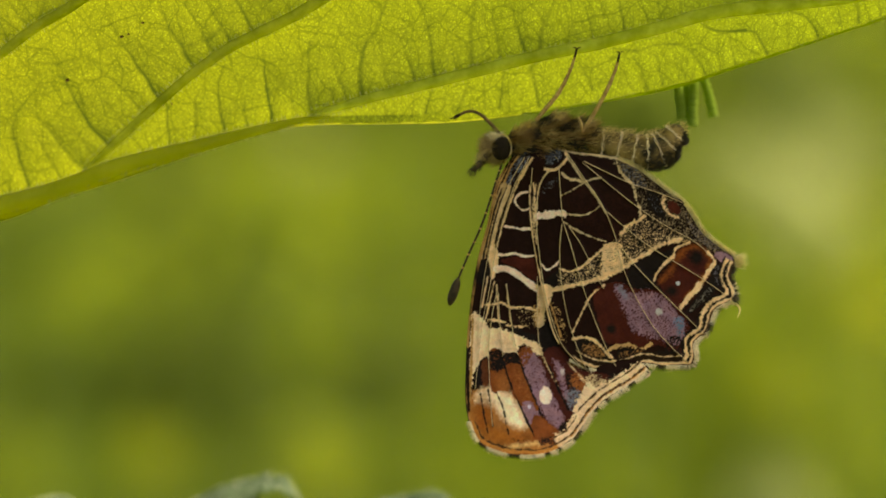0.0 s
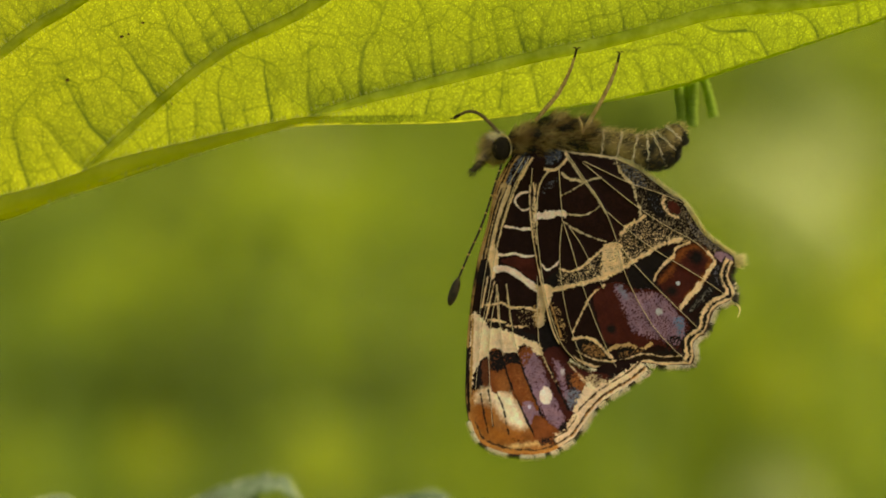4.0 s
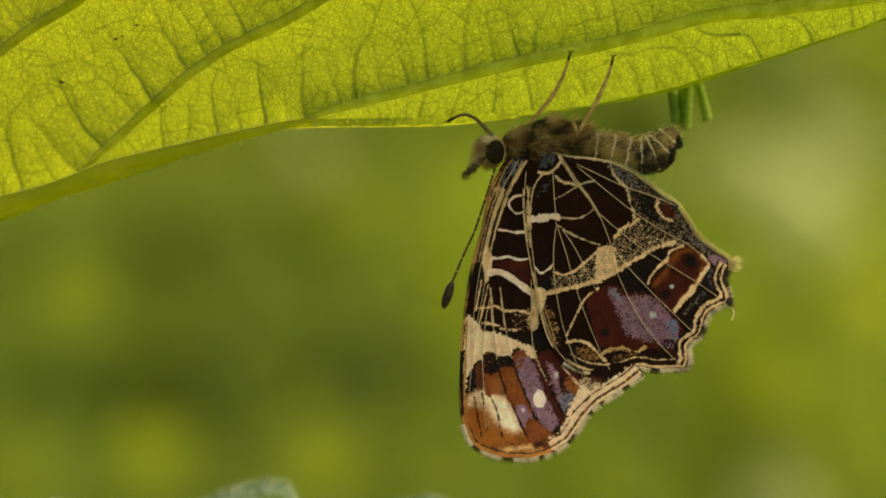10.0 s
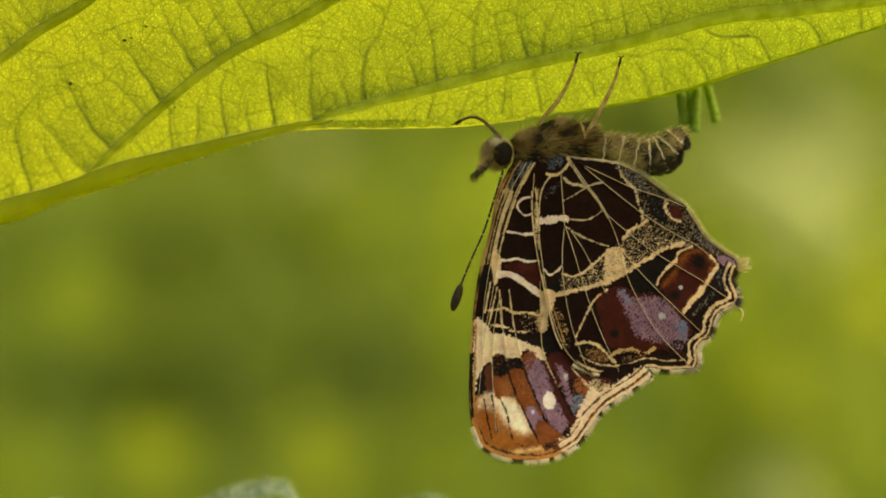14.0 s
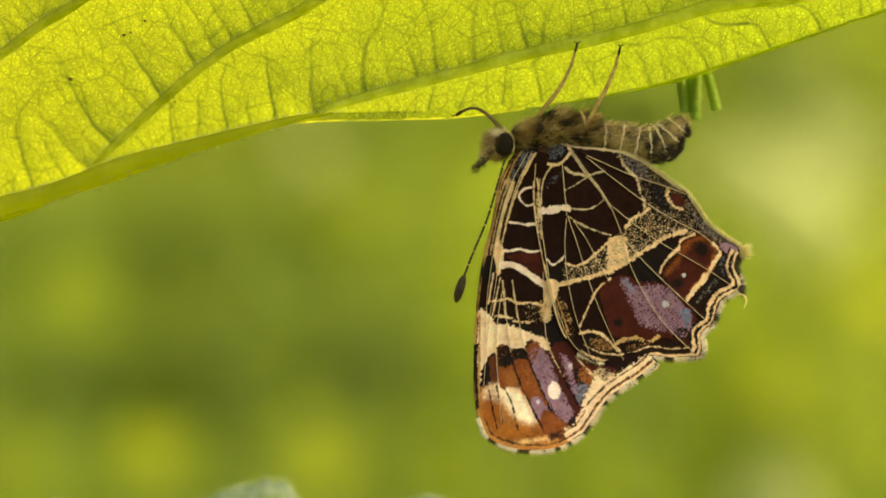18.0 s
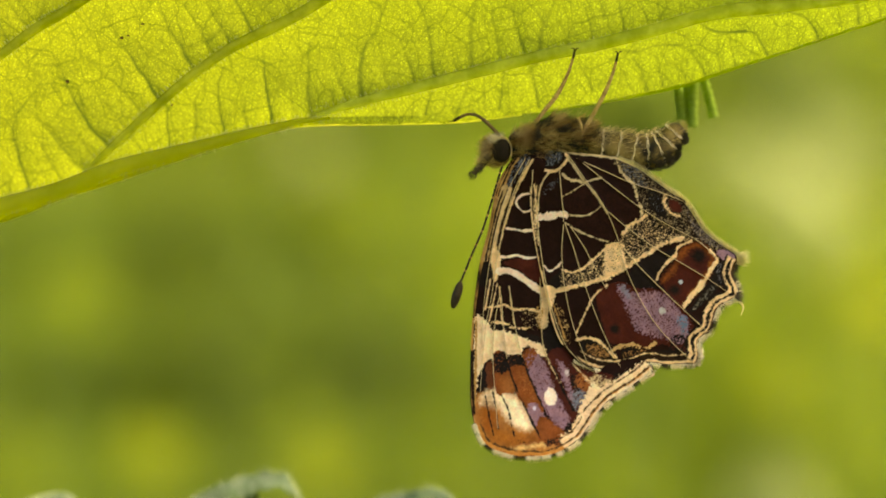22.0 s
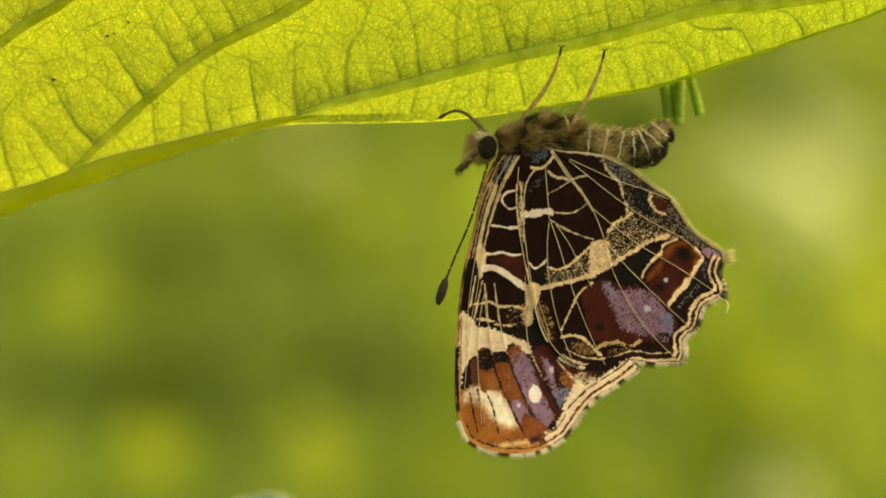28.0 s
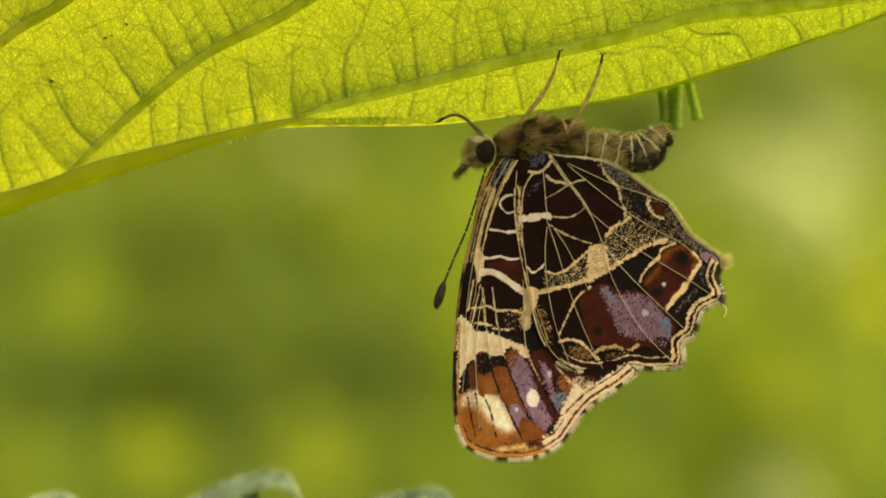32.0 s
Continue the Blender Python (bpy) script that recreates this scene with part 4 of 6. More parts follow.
def butterfly():
    rng = np.random.RandomState(5)
    root = tagged(new("butterfly"), "brown map butterfly with cream-netted wings folded, hanging under a leaf", "butterfly")
    fore, hind = paint_fore(), paint_hind()
    f = part("forewing", fore, root, "cream-banded brown forewing with rusty tip")
    h = part("hindwing", hind, root, "dark brown hindwing with cream net and lilac panel")
    part("far_forewing", fore, root, "second forewing closed against the first", pose(-0.00012, 0.0009, 0.0001, 0, -0.5, 0))
    part("far_hindwing", hind, root, "second hindwing closed against the first", pose(0.00008, 0.0013, -0.00004, 0, 0.4, 0))
    for line in FORE_VEINS:
        part("vein", mesh_of("vein", *vein_tube(line, fore_depth, 0.026, 0.014), VEIN), f)
    for line in HIND_VEINS:
        part("vein", mesh_of("vein", *vein_tube(line, hind_depth, 0.026, 0.018), VEIN), h)
    part("fringe", mesh_of("fringe", *fringe(FORE_MARGIN, fore_depth, 1.2, (0.16, 0.44), rng, -1, False, 0.3, 0.006, 0.014), FRINGE_PALE), f, "cream fringe hairs")
    part("fringe", mesh_of("fringe", *fringe(FORE_MARGIN, fore_depth, 1.2, (0.15, 0.32), rng, -1, True), FRINGE_DARK), f, "black fringe tufts")
    part("fringe", mesh_of("fringe", *fringe(HIND_MARGIN, hind_depth, 2.1, (0.16, 0.46), rng, -1, False, 0.35, 0.006, 0.014), FRINGE_PALE), h, "cream fringe hairs")
    part("fringe", mesh_of("fringe", *fringe(HIND_MARGIN, hind_depth, 2.1, (0.22, 0.50), rng, -1, True), FRINGE_DARK), h, "black fringe tufts")
    inner = [(10.94, -6.73), (10.73, -6.11), (10.01, -5.62), (8.90, -4.73), (8.25, -3.76), (7.59, -2.86), (6.73, -2.21), (5.69, -1.41), (4.66, -0.66), (3.62, -0.17)]
    part("inner_fringe", mesh_of("inner_fringe", *fringe(inner, hind_depth, None, (0.14, 0.46), rng, -1, False, 1.1, 0.0038, 0.0075), FRINGE_GLOW), h, "long pale hairs of the inner margin")
    hook = spline([(10.5, -0.25, -9.0), (10.9, -0.25, -9.15), (11.05, -0.25, -9.5), (10.9, -0.25, -9.9)], 5)
    part("tail", mesh_of("tail", *tube([Vector(p) * MM for p in hook], list(np.linspace(0.10, 0.03, len(hook)) * MM), 7), FRINGE_GLOW), h, "thin pale tail hook")
    part("tail_tuft", mesh_of("tail_tuft", *fur([((10.65, -0.25, -8.7), (0.12, 0.1, 0.2))], 70, 0.5, 0.011, (0.8, 0, -0.5), rng, 0.3), FRINGE_DARK), h, "dark hairs at the tail")
    # body, in millimetres; the head points towards -x
    th = [((-2.55, 0.3, 0.62), (0.7, 0.85, 0.75)), ((-1.9, 0.35, 0.75), (1.15, 0.95, 0.95)), ((-0.3, 0.35, 1.25), (1.45, 1.05, 1.15)), ((1.1, 0.35, 1.15), (1.2, 0.95, 1.0))]
    thorax = part("thorax", mesh_of("thorax", *ellipsoid((-0.4, 0.4, 1.1), (2.7, 1.0, 1.1), 22, 16, 0.03, 1, 0.10), CUTICLE), root, "dark thorax under olive fur")
    part("fur", mesh_of("fur", *fur(th, 6500, 0.72, 0.014, (0.8, -0.1, 0.05), rng, 0.38, (0.42, 0.8)), FUR_OLIVE), thorax, "olive-brown fur")
    part("fur", mesh_of("fur", *fur(th + [((0.2, 0.1, 0.9), (0.6, 0.95, 0.6))], 5000, 0.6, 0.020, (0.8, -0.15, -0.05), rng, 0.38, (0.0, 0.43)), FUR_BLACK), thorax, "blackish fur")
    part("fur", mesh_of("fur", *fur(th, 4600, 0.75, 0.012, (0.7, 0.0, 0.2), rng, 0.38, (0.56, 1.0)), FUR_GOLD), thorax, "pale hair tips")
    head = part("head", mesh_of("head", *ellipsoid((-3.75, 0.35, 0.4), (0.95, 0.75, 0.95), 18, 12, 0.03, 2, -0.2), FUR_DARK), root, "small furry head")
    hd = [((-3.75, 0.35, 0.45), (0.9, 0.75, 0.9))]
    part("fur", mesh_of("fur", *fur(hd, 1100, 0.42, 0.012, (-0.3, 0, -0.3), rng), FUR_OLIVE), head)
    part("fur", mesh_of("fur", *fur(hd, 700, 0.42, 0.011, (-0.5, 0, -0.1), rng), FUR_PALE), head)
    part("eye", mesh_of("eye", *ellipsoid((-3.52, -0.30, 0.36), (0.58, 0.46, 0.74), 26, 16), EYE_SKIN), head, "dark round compound eye")
    ring = [(-3.5 + 0.62 * math.cos(a), -0.42, 0.38 + 0.80 * math.sin(a)) for a in np.linspace(-0.7, 1.6, 16)]
    part("eye_rim", mesh_of("eye_rim", *tube([Vector(p) * MM for p in ring], 0.05 * MM, 6), FUR_PALE), head, "pale rim of scales round the eye")
    cap = fur([((-3.75, -0.1, 1.05), (0.4, 0.35, 0.15))], 260, 0.35, 0.016, (-0.5, -0.1, 0.2), rng)
    part("fur", mesh_of("fur", *cap, FRINGE_PALE), head, "whitish tuft over the eye")
    for yy in (-0.1, 0.7):
        pal = [(-4.15, yy, 0.15), (-4.6, yy, -0.35), (-4.9, yy, -0.7), (-5.2, yy, -1.0)]
        palp = part("palp", mesh_of("palp", *tube([Vector(p) * MM for p in spline(pal, 4)], [0.26 * MM * (1 - 0.6 * i / 12) for i in range(13)], 10), FUR_DARK), head, "hairy pointed palp")
        part("fur", mesh_of("fur", *fur([(p, (0.22, 0.22, 0.22)) for p in pal], 200, 0.26, 0.012, (-0.6, 0, -0.7), rng), FUR_BLACK), palp)
        part("fur", mesh_of("fur", *fur([(p, (0.25, 0.22, 0.25)) for p in pal[:2]], 150, 0.4, 0.012, (-0.5, 0, 0.3), rng), FUR_PALE), palp)
    # abdomen: eight tapering rings that curl upwards to the egg
    spine = spline([(1.8, 0.4, 0.75), (3.0, 0.4, 0.62), (4.3, 0.4, 0.34), (5.4, 0.4, 0.16), (6.3, 0.4, 0.42), (6.95, 0.4, 1.05), (7.55, 0.4, 1.72)], 8)
    n = len(spine)
    abdomen = None
    seg = 8
    girth = lambda t: float(np.interp(t, [0, 0.2, 0.45, 0.62, 0.8, 0.93, 1.0], [0.72, 0.86, 1.02, 1.05, 0.86, 0.58, 0.24]))
    ab, ring_roots, ring_ways = [], [], []
    for s in range(seg):
        a, b = int(s * (n - 1) / seg), int((s + 1) * (n - 1) / seg)
        rings = []
        for i in range(a, b + 1):
            t = i / (n - 1)
            r = girth(t) * (1 + 0.06 * math.sin(math.pi * (i - a) / max(1, b - a)))
            way = Vector(spine[min(i + 1, n - 1)] - spine[max(i - 1, 0)]).normalized()
            up = Vector((-way.z, 0, way.x))
            rings.append((Vector(spine[i]) * MM, Vector((0, r * 0.9, 0)) * MM, up * r * MM))
            ab.append((tuple(spine[i]), (r * 0.9, r * 0.88, r * 0.97)))
        me = mesh_of("abdomen_ring", *blob(rings, 22), ABDOMEN)
        if abdomen is None:
            abdomen = part("abdomen", me, root, "dark ringed abdomen curled up at the tip")
        else:
            part("abdomen_ring", me, abdomen)
        if s > 0:
            c, av, bv = rings[0]
            way = Vector(spine[min(a + 1, n - 1)] - spine[max(a - 1, 0)]).normalized()
            roots, ways, lens = [], [], []
            for _ in range(420):
                q = rng.uniform(math.pi, 2 * math.pi) if rng.rand() < 0.75 else rng.uniform(0, math.pi)
                q += math.pi / 2
                d = av.normalized() * math.cos(q) + bv.normalized() * math.sin(q)
                roots.append(c + av * 1.05 * math.cos(q) + bv * 1.05 * math.sin(q) + way * MM * rng.uniform(-0.05, 0.05))
                ways.append(tuple(way * 0.8 + d * 0.35 + Vector(rng.normal(size=3)) * 0.15))
                lens.append(rng.uniform(0.08, 0.15) * MM)
            arc = [c + av * 1.04 * math.cos(q) + bv * 1.04 * math.sin(q) + way * MM * 0.05 * math.sin(7 * q + s) for q in np.linspace(1.75, 4.55, 26)]
            rv, rf = tube(arc, [(0.014 + 0.016 * rng.rand()) * MM for _ in arc], 6)
            hv, hf = hairs(roots, ways, lens, 0.016 * MM)
            both = list(rv) + list(hv), [tuple(f) for f in rf] + [tuple(i + len(rv) for i in f) for f in hf]
            part("pale_ring", mesh_of("pale_ring", *both, FRINGE_PALE), abdomen, "cream hair ring between segments")
    top = [((c[0], c[1], c[2] + 0.12), r) for c, r in ab[:int(len(ab) * 0.8)]]
    part("fur", mesh_of("fur", *fur([((c[0], c[1], c[2] + 0.3), r) for c, r in ab[:int(len(ab) * 0.8)]], 1900, 0.28, 0.013, (0.8, -0.05, 0.1), rng, 0.25, (0.40, 1.0)), FUR_GOLD), abdomen, "short olive hairs")
    part("fur", mesh_of("fur", *fur(ab, 1900, 0.2, 0.013, (0.8, -0.1, 0.1), rng, 0.3, (0.48, 1.0)), FUR_GOLD), abdomen, "golden dust of hairs")
    part("fur", mesh_of("fur", *fur([((c[0] + 0.04, c[1], c[2] - 0.30), r) for c, r in ab[len(ab) // 2:-3]], 5500, 0.22, 0.022, (0.7, -0.05, 0.1), rng, 0.25, (0.0, 0.50)), FUR_BLACK), abdomen, "short black hairs")
    part("fur", mesh_of("fur", *fur(top[:len(top) // 2], 450, 0.5, 0.014, (0.8, 0.0, 0.2), rng, 0.3), FUR_PALE), abdomen, "pale hair tips")
    tuft = fur([((10.8, -0.3, -6.5), (0.10, 0.1, 0.35))], 110, 0.6, 0.014, (1.0, 0, 0.15), rng, 0.15)
    part("tail_tuft", mesh_of("tail_tuft", *tuft, FRINGE_GLOW), h, "pale hairs at the short tail")
    # legs
    for name, pts, r, y0, y1, mat in (
            ("hind_leg", [(1.41, 1.35), (1.90, 2.10), (2.73, 3.55), (3.35, 4.93), (3.69, 6.14)], (0.11, 0.13, 0.125, 0.09, 0.065), -0.6, -0.25, LEG_TAN),
            ("middle_leg", [(-1.41, 2.04), (-0.79, 2.79), (0.03, 3.83), (0.72, 5.21), (1.07, 6.38)], (0.12, 0.13, 0.12, 0.09, 0.065), -0.5, -0.25, LEG_TAN),
            ("front_leg", [(-3.62, 1.21), (-4.04, 1.76), (-4.80, 2.45), (-5.55, 2.62), (-6.38, 2.24)], (0.12, 0.11, 0.095, 0.085, 0.10), -0.2, 0.2, LEG_BROWN)):
        k = len(pts)
        line = spline([(p[0], y0 + (y1 - y0) * i / (k - 1), p[1]) for i, p in enumerate(pts)], 6)
        rad = np.interp(np.linspace(0, 1, len(line)), np.linspace(0, 1, k), r)
        cut = int(len(line) * 0.86)
        leg = part(name, mesh_of(name, *tube([Vector(p) * MM for p in line[:cut + 1]], list(rad[:cut + 1] * MM), 8), mat), root)
        part("foot", mesh_of("foot", *tube([Vector(p) * MM for p in line[cut:]], list(rad[cut:] * MM), 8), CUTICLE), leg, "dark jointed foot gripping the leaf")
        tip, prev = line[-1], line[-3]
        for sgn in (-1, 1):
            w = (tip - prev) / np.linalg.norm(tip - prev)
            claw = [tip, tip + w * 0.12 + np.array([sgn * 0.10, 0, 0]), tip + w * 0.08 + np.array([sgn * 0.24, 0.05, 0.05])]
            part("claw", mesh_of("claw", *tube([Vector(p) * MM for p in claw], [0.05 * MM, 0.035 * MM, 0.012 * MM], 5), CUTICLE), leg)
        pts3 = [(tuple(p), (0.13, 0.13, 0.13)) for p in line[:cut]]
        part("bristles", mesh_of("bristles", *fur(pts3, 160, 0.16, 0.008, (0, 0, 0.4), rng), FUR_DARK), leg)
    part("spur", mesh_of("spur", *tube([Vector(p) * MM for p in spline([(1.4, -0.65, 1.2), (1.35, -0.75, 1.8), (1.15, -0.7, 2.2)], 4)], 0.10 * MM, 8), LEG_TAN), root, "pale bent knee of the hind leg")
    # antenna with a club, beaded along its shaft
    for dx, dy in ((0.0, -0.35), (0.03, 1.5)):
        line = spline([(q[0] + dx, dy, q[1]) for q in [(-3.48, -0.59), (-3.90, -1.90), (-4.66, -4.24), (-5.49, -6.11), (-6.18, -7.76)]], 14)
        rad = [(0.042 + 0.028 * (i % 2)) * MM for i in range(len(line))]
        a = part("antenna", mesh_of("antenna", *tube([Vector(p) * MM for p in line], rad, 7), CUTICLE), root, "thin beaded antenna with a black club")
        for i in range(6, len(line) - 3, 3):
            w = line[i + 1] - line[i]
            w = w / np.linalg.norm(w)
            part("pale_band", mesh_of("pale_band", *tube([Vector(line[i] - w * 0.06) * MM, Vector(line[i]) * MM, Vector(line[i] + w * 0.06) * MM], [0.050 * MM, 0.070 * MM, 0.050 * MM], 7), FUR_OLIVE), a)
        club = spline([(q[0] + dx, dy, q[1]) for q in [(-6.11, -7.56), (-6.31, -8.18), (-6.52, -8.80), (-6.62, -9.21)]], 5)
        prof = [0.06, 0.12, 0.19, 0.235, 0.26, 0.27, 0.275, 0.28, 0.28, 0.27, 0.255, 0.23, 0.19, 0.15, 0.10, 0.04]
        part("club", mesh_of("club", *tube([Vector(p) * MM for p in club], [r * MM for r in prof], 12), CUTICLE), a, "black oval club")
    return root


# ---------------------------------------------------------------- the nettle leaf
FOLD = [(-61.55, -1.21), (-51.20, -9.32), (-40.85, -12.08), (-32.22, -11.32), (-27.05, -10.07), (-23.60, -9.14), (-20.15, -7.83), (-16.70, -6.97), (-13.25, -6.14), (-10.49, -5.52), (-8.07, -5.11), (-2.90, -5.00), (0.55, -4.93), (4.00, -4.66), (7.45, -4.17), (10.90, -3.66), (14.35, -2.93), (17.80, -1.83), (21.25, -0.76), (24.70, 0.41), (27.05, 1.21), (33.33, 4.14), (40.23, 8.62), (44.71, 13.46)]
LEAF_EDGE = [(-61.55, -1.55), (-51.20, -10.01), (-40.85, -13.04), (-32.22, -12.56), (-27.05, -11.45), (-23.60, -10.14), (-20.15, -9.04), (-16.70, -7.87), (-13.25, -6.76), (-10.49, -6.00), (-8.07, -5.62), (-2.90, -5.55), (0.55, -5.45), (4.00, -5.07), (7.45, -4.52), (10.90, -3.90), (14.35, -3.17), (17.80, -2.04), (21.25, -0.93), (24.70, 0.24), (27.05, 1.04), (33.33, 3.97), (40.23, 8.45), (44.71, 13.63)]
CREST = [(-61.55, -0.69), (-47.75, 4.14), (-33.95, 7.59), (-16.70, 9.83), (0.55, 11.39), (17.80, 12.77), (35.05, 13.97), (44.71, 14.49), (50.58, 14.90)]
UPPER = [(-61.55, -0.35), (-51.20, 11.04), (-37.40, 20.01), (-20.15, 26.22), (0.55, 29.67), (21.25, 29.33), (35.05, 24.15), (41.95, 18.63), (44.71, 14.84)]
SIDE_VEINS = [
    [(-32.91, -6.21), (-29.12, -2.59), (-27.05, -1.21), (-24.98, 0.35), (-22.56, 1.79), (-19.11, 4.49), (-15.66, 7.25), (-11.52, 10.35)],
    [(-21.87, -8.35), (-20.15, -6.73), (-17.73, -4.49), (-15.32, -2.42), (-13.25, -0.97), (-11.52, -0.07), (-9.11, 1.10), (-6.35, 2.76), (-0.83, 5.87), (5.73, 11.90)],
    [(-8.14, -5.04), (-4.97, -4.07), (-2.21, -3.38), (1.59, -2.42), (5.73, -1.38), (9.18, -0.69), (12.97, 0.28), (16.42, 1.24), (21.25, 1.79), (27.05, 2.69), (33.33, 5.18), (38.50, 8.97), (41.61, 14.15)],
]
# veins of the third order and two painted shade strokes, field by field along the leaf: strength, width, line towards
# the stouter end
FIELD_1 = [
    (1, 0.26, [(-24.29, 2.48), (-24.56, 1.38), (-24.84, 0.52)]),
    (0.8, 0.1, [(-26.77, 2.21), (-26.01, 1.21), (-25.25, 0.41)]),
    (0.9, 0.14, [(-27.26, 0.86), (-26.88, 0.00), (-26.60, -0.83)]),
    (1.3, 0.19, [(-17.53, 2.35), (-17.04, 0.86), (-16.66, 0.14), (-16.18, -0.55), (-15.80, -1.28), (-15.32, -2.07)]),
    (1.2, 0.13, [(-20.15, 0.35), (-19.73, -0.52), (-19.11, -1.38), (-18.60, -2.14), (-18.01, -3.04), (-17.42, -3.93)]),
    (0.45, 0.07, [(-21.87, 1.59), (-21.11, 1.31), (-20.56, 0.83), (-20.15, 0.35)]),
    (1.2, 0.13, [(-23.36, -2.17), (-23.08, -2.93), (-22.74, -3.62), (-22.22, -4.66), (-21.70, -5.52), (-21.18, -6.14), (-20.60, -6.69)]),
    (0.45, 0.08, [(-27.19, -2.97), (-26.36, -2.31), (-25.50, -1.93), (-24.63, -1.79), (-23.77, -1.90), (-23.36, -2.17)]),
]
FIELD_2 = [
    (0.7, 0.08, [(-21.87, -1.45), (-20.84, -2.31), (-19.63, -3.45), (-18.35, -4.83)]),
    (0.5, 0.06, [(-21.11, -3.62), (-20.32, -4.66), (-19.53, -5.52)]),
    (0.5, 0.06, [(-22.91, -5.69), (-22.22, -6.38), (-21.46, -7.31)]),
    (1, 0.12, [(-14.70, 2.21), (-14.11, 1.21), (-13.59, 0.45), (-13.11, -0.48)]),
    (0.75, 0.09, [(-15.84, 2.07), (-15.15, 0.69), (-14.46, -0.52), (-14.01, -1.38)]),
    (1.4, 0.2, [(-12.83, 2.28), (-12.21, 1.21), (-11.70, 0.14)]),
    (0.5, 0.06, [(-16.70, -1.55), (-16.18, -2.24), (-15.73, -2.83)]),
    (0.9, 0.12, [(-25.91, -4.31), (-26.19, -5.24), (-26.36, -5.80), (-26.19, -6.73), (-25.67, -8.28), (-25.36, -9.52)]),
    (0.4, 0.07, [(-27.26, -3.28), (-26.36, -3.62), (-25.91, -4.31)]),
]
FIELD_3 = [
    (0.7, 0.085, [(-25.84, -4.42), (-24.98, -4.83), (-24.63, -5.28), (-23.77, -6.38), (-22.91, -7.42), (-22.01, -8.21)]),
    (0.6, 0.07, [(-24.81, -6.49), (-24.29, -7.42), (-23.36, -8.83)]),
    (0.45, 0.06, [(-24.63, -8.28), (-24.08, -9.25)]),
    (0.5, 0.07, [(-27.12, -8.28), (-26.70, -9.32), (-26.50, -10.01)]),
    (0.4, 0.06, [(-27.26, -5.04), (-26.36, -5.73)]),
    (0.45, 0.06, [(-11.11, 2.00), (-10.76, 1.38), (-10.42, 0.62)]),
    (0.4, 0.06, [(-9.80, 2.21), (-9.59, 1.14)]),
    (0.3, 0.06, [(-23.46, -2.14), (-22.56, -1.66), (-21.87, -1.38), (-20.84, -0.86), (-19.73, -0.76)]),
    (0.35, 0.06, [(-20.15, 0.48), (-21.53, 0.41), (-23.08, 0.35), (-23.70, -0.10), (-24.46, -0.86), (-25.32, -1.59)]),
    (0.3, 0.05, [(-23.08, 0.17), (-22.29, -0.21), (-22.18, -1.45)]),
]
FIELD_4 = [
    (0.3, 0.05, [(-25.67, -3.80), (-24.46, -3.62), (-23.60, -3.45)]),
    (0.3, 0.05, [(-19.98, -0.07), (-18.77, 0.35), (-16.77, 0.21)]),
    (0.3, 0.05, [(-16.70, -0.52), (-15.32, -0.69), (-14.56, -0.41)]),
    (0.25, 0.05, [(-19.46, -1.90), (-18.25, -2.35), (-18.01, -3.04)]),
    (0.25, 0.05, [(-21.87, -2.76), (-20.67, -3.17), (-19.63, -3.38)]),
    (0.9, 0.12, [(-16.80, -4.35), (-16.94, -5.35), (-16.77, -6.62)]),
    (0.7, 0.1, [(-15.15, -3.66), (-15.15, -4.49), (-15.21, -6.21)]),
    (0.3, 0.06, [(-15.80, -3.45), (-15.15, -3.66)]),
    (1, 0.14, [(-13.46, -2.00), (-13.83, -3.28), (-13.77, -4.14), (-13.46, -5.87)]),
    (0.7, 0.08, [(-12.32, -3.28), (-12.21, -4.49), (-12.04, -5.52)]),
    (1.1, 0.13, [(-11.07, -0.83), (-11.01, -1.90), (-10.90, -3.11), (-10.66, -4.49), (-10.52, -5.45)]),
]
FIELD_5 = [
    (0.5, 0.07, [(-9.45, -3.11), (-9.28, -4.31), (-9.07, -4.90)]),
    (0.9, 0.17, [(-7.52, 0.41), (-8.07, -0.35), (-8.28, -1.04), (-8.31, -2.42), (-8.31, -3.62), (-8.14, -4.69)]),
    (0.75, 0.08, [(-6.93, -1.21), (-6.69, -2.24), (-6.18, -3.45), (-5.93, -4.35)]),
    (0.45, 0.06, [(-7.11, -2.93), (-6.83, -3.80), (-6.76, -4.35)]),
    (1.1, 0.3, [(-3.45, 2.21), (-3.93, 0.86), (-4.45, -0.17), (-4.90, -0.86), (-5.07, -1.73), (-5.14, -2.76), (-5.04, -3.93)]),
    (0.6, 0.07, [(-6.35, 0.07), (-5.66, -0.62), (-5.00, -1.38)]),
    (0.5, 0.06, [(-5.31, 0.48), (-4.55, -0.48)]),
    (0.4, 0.06, [(-8.76, 0.90), (-7.56, 0.69), (-6.69, 0.59), (-6.35, 0.07)]),
    (0.35, 0.06, [(-11.01, -0.69), (-9.80, -0.07), (-9.11, -0.28), (-8.25, -0.69)]),
]
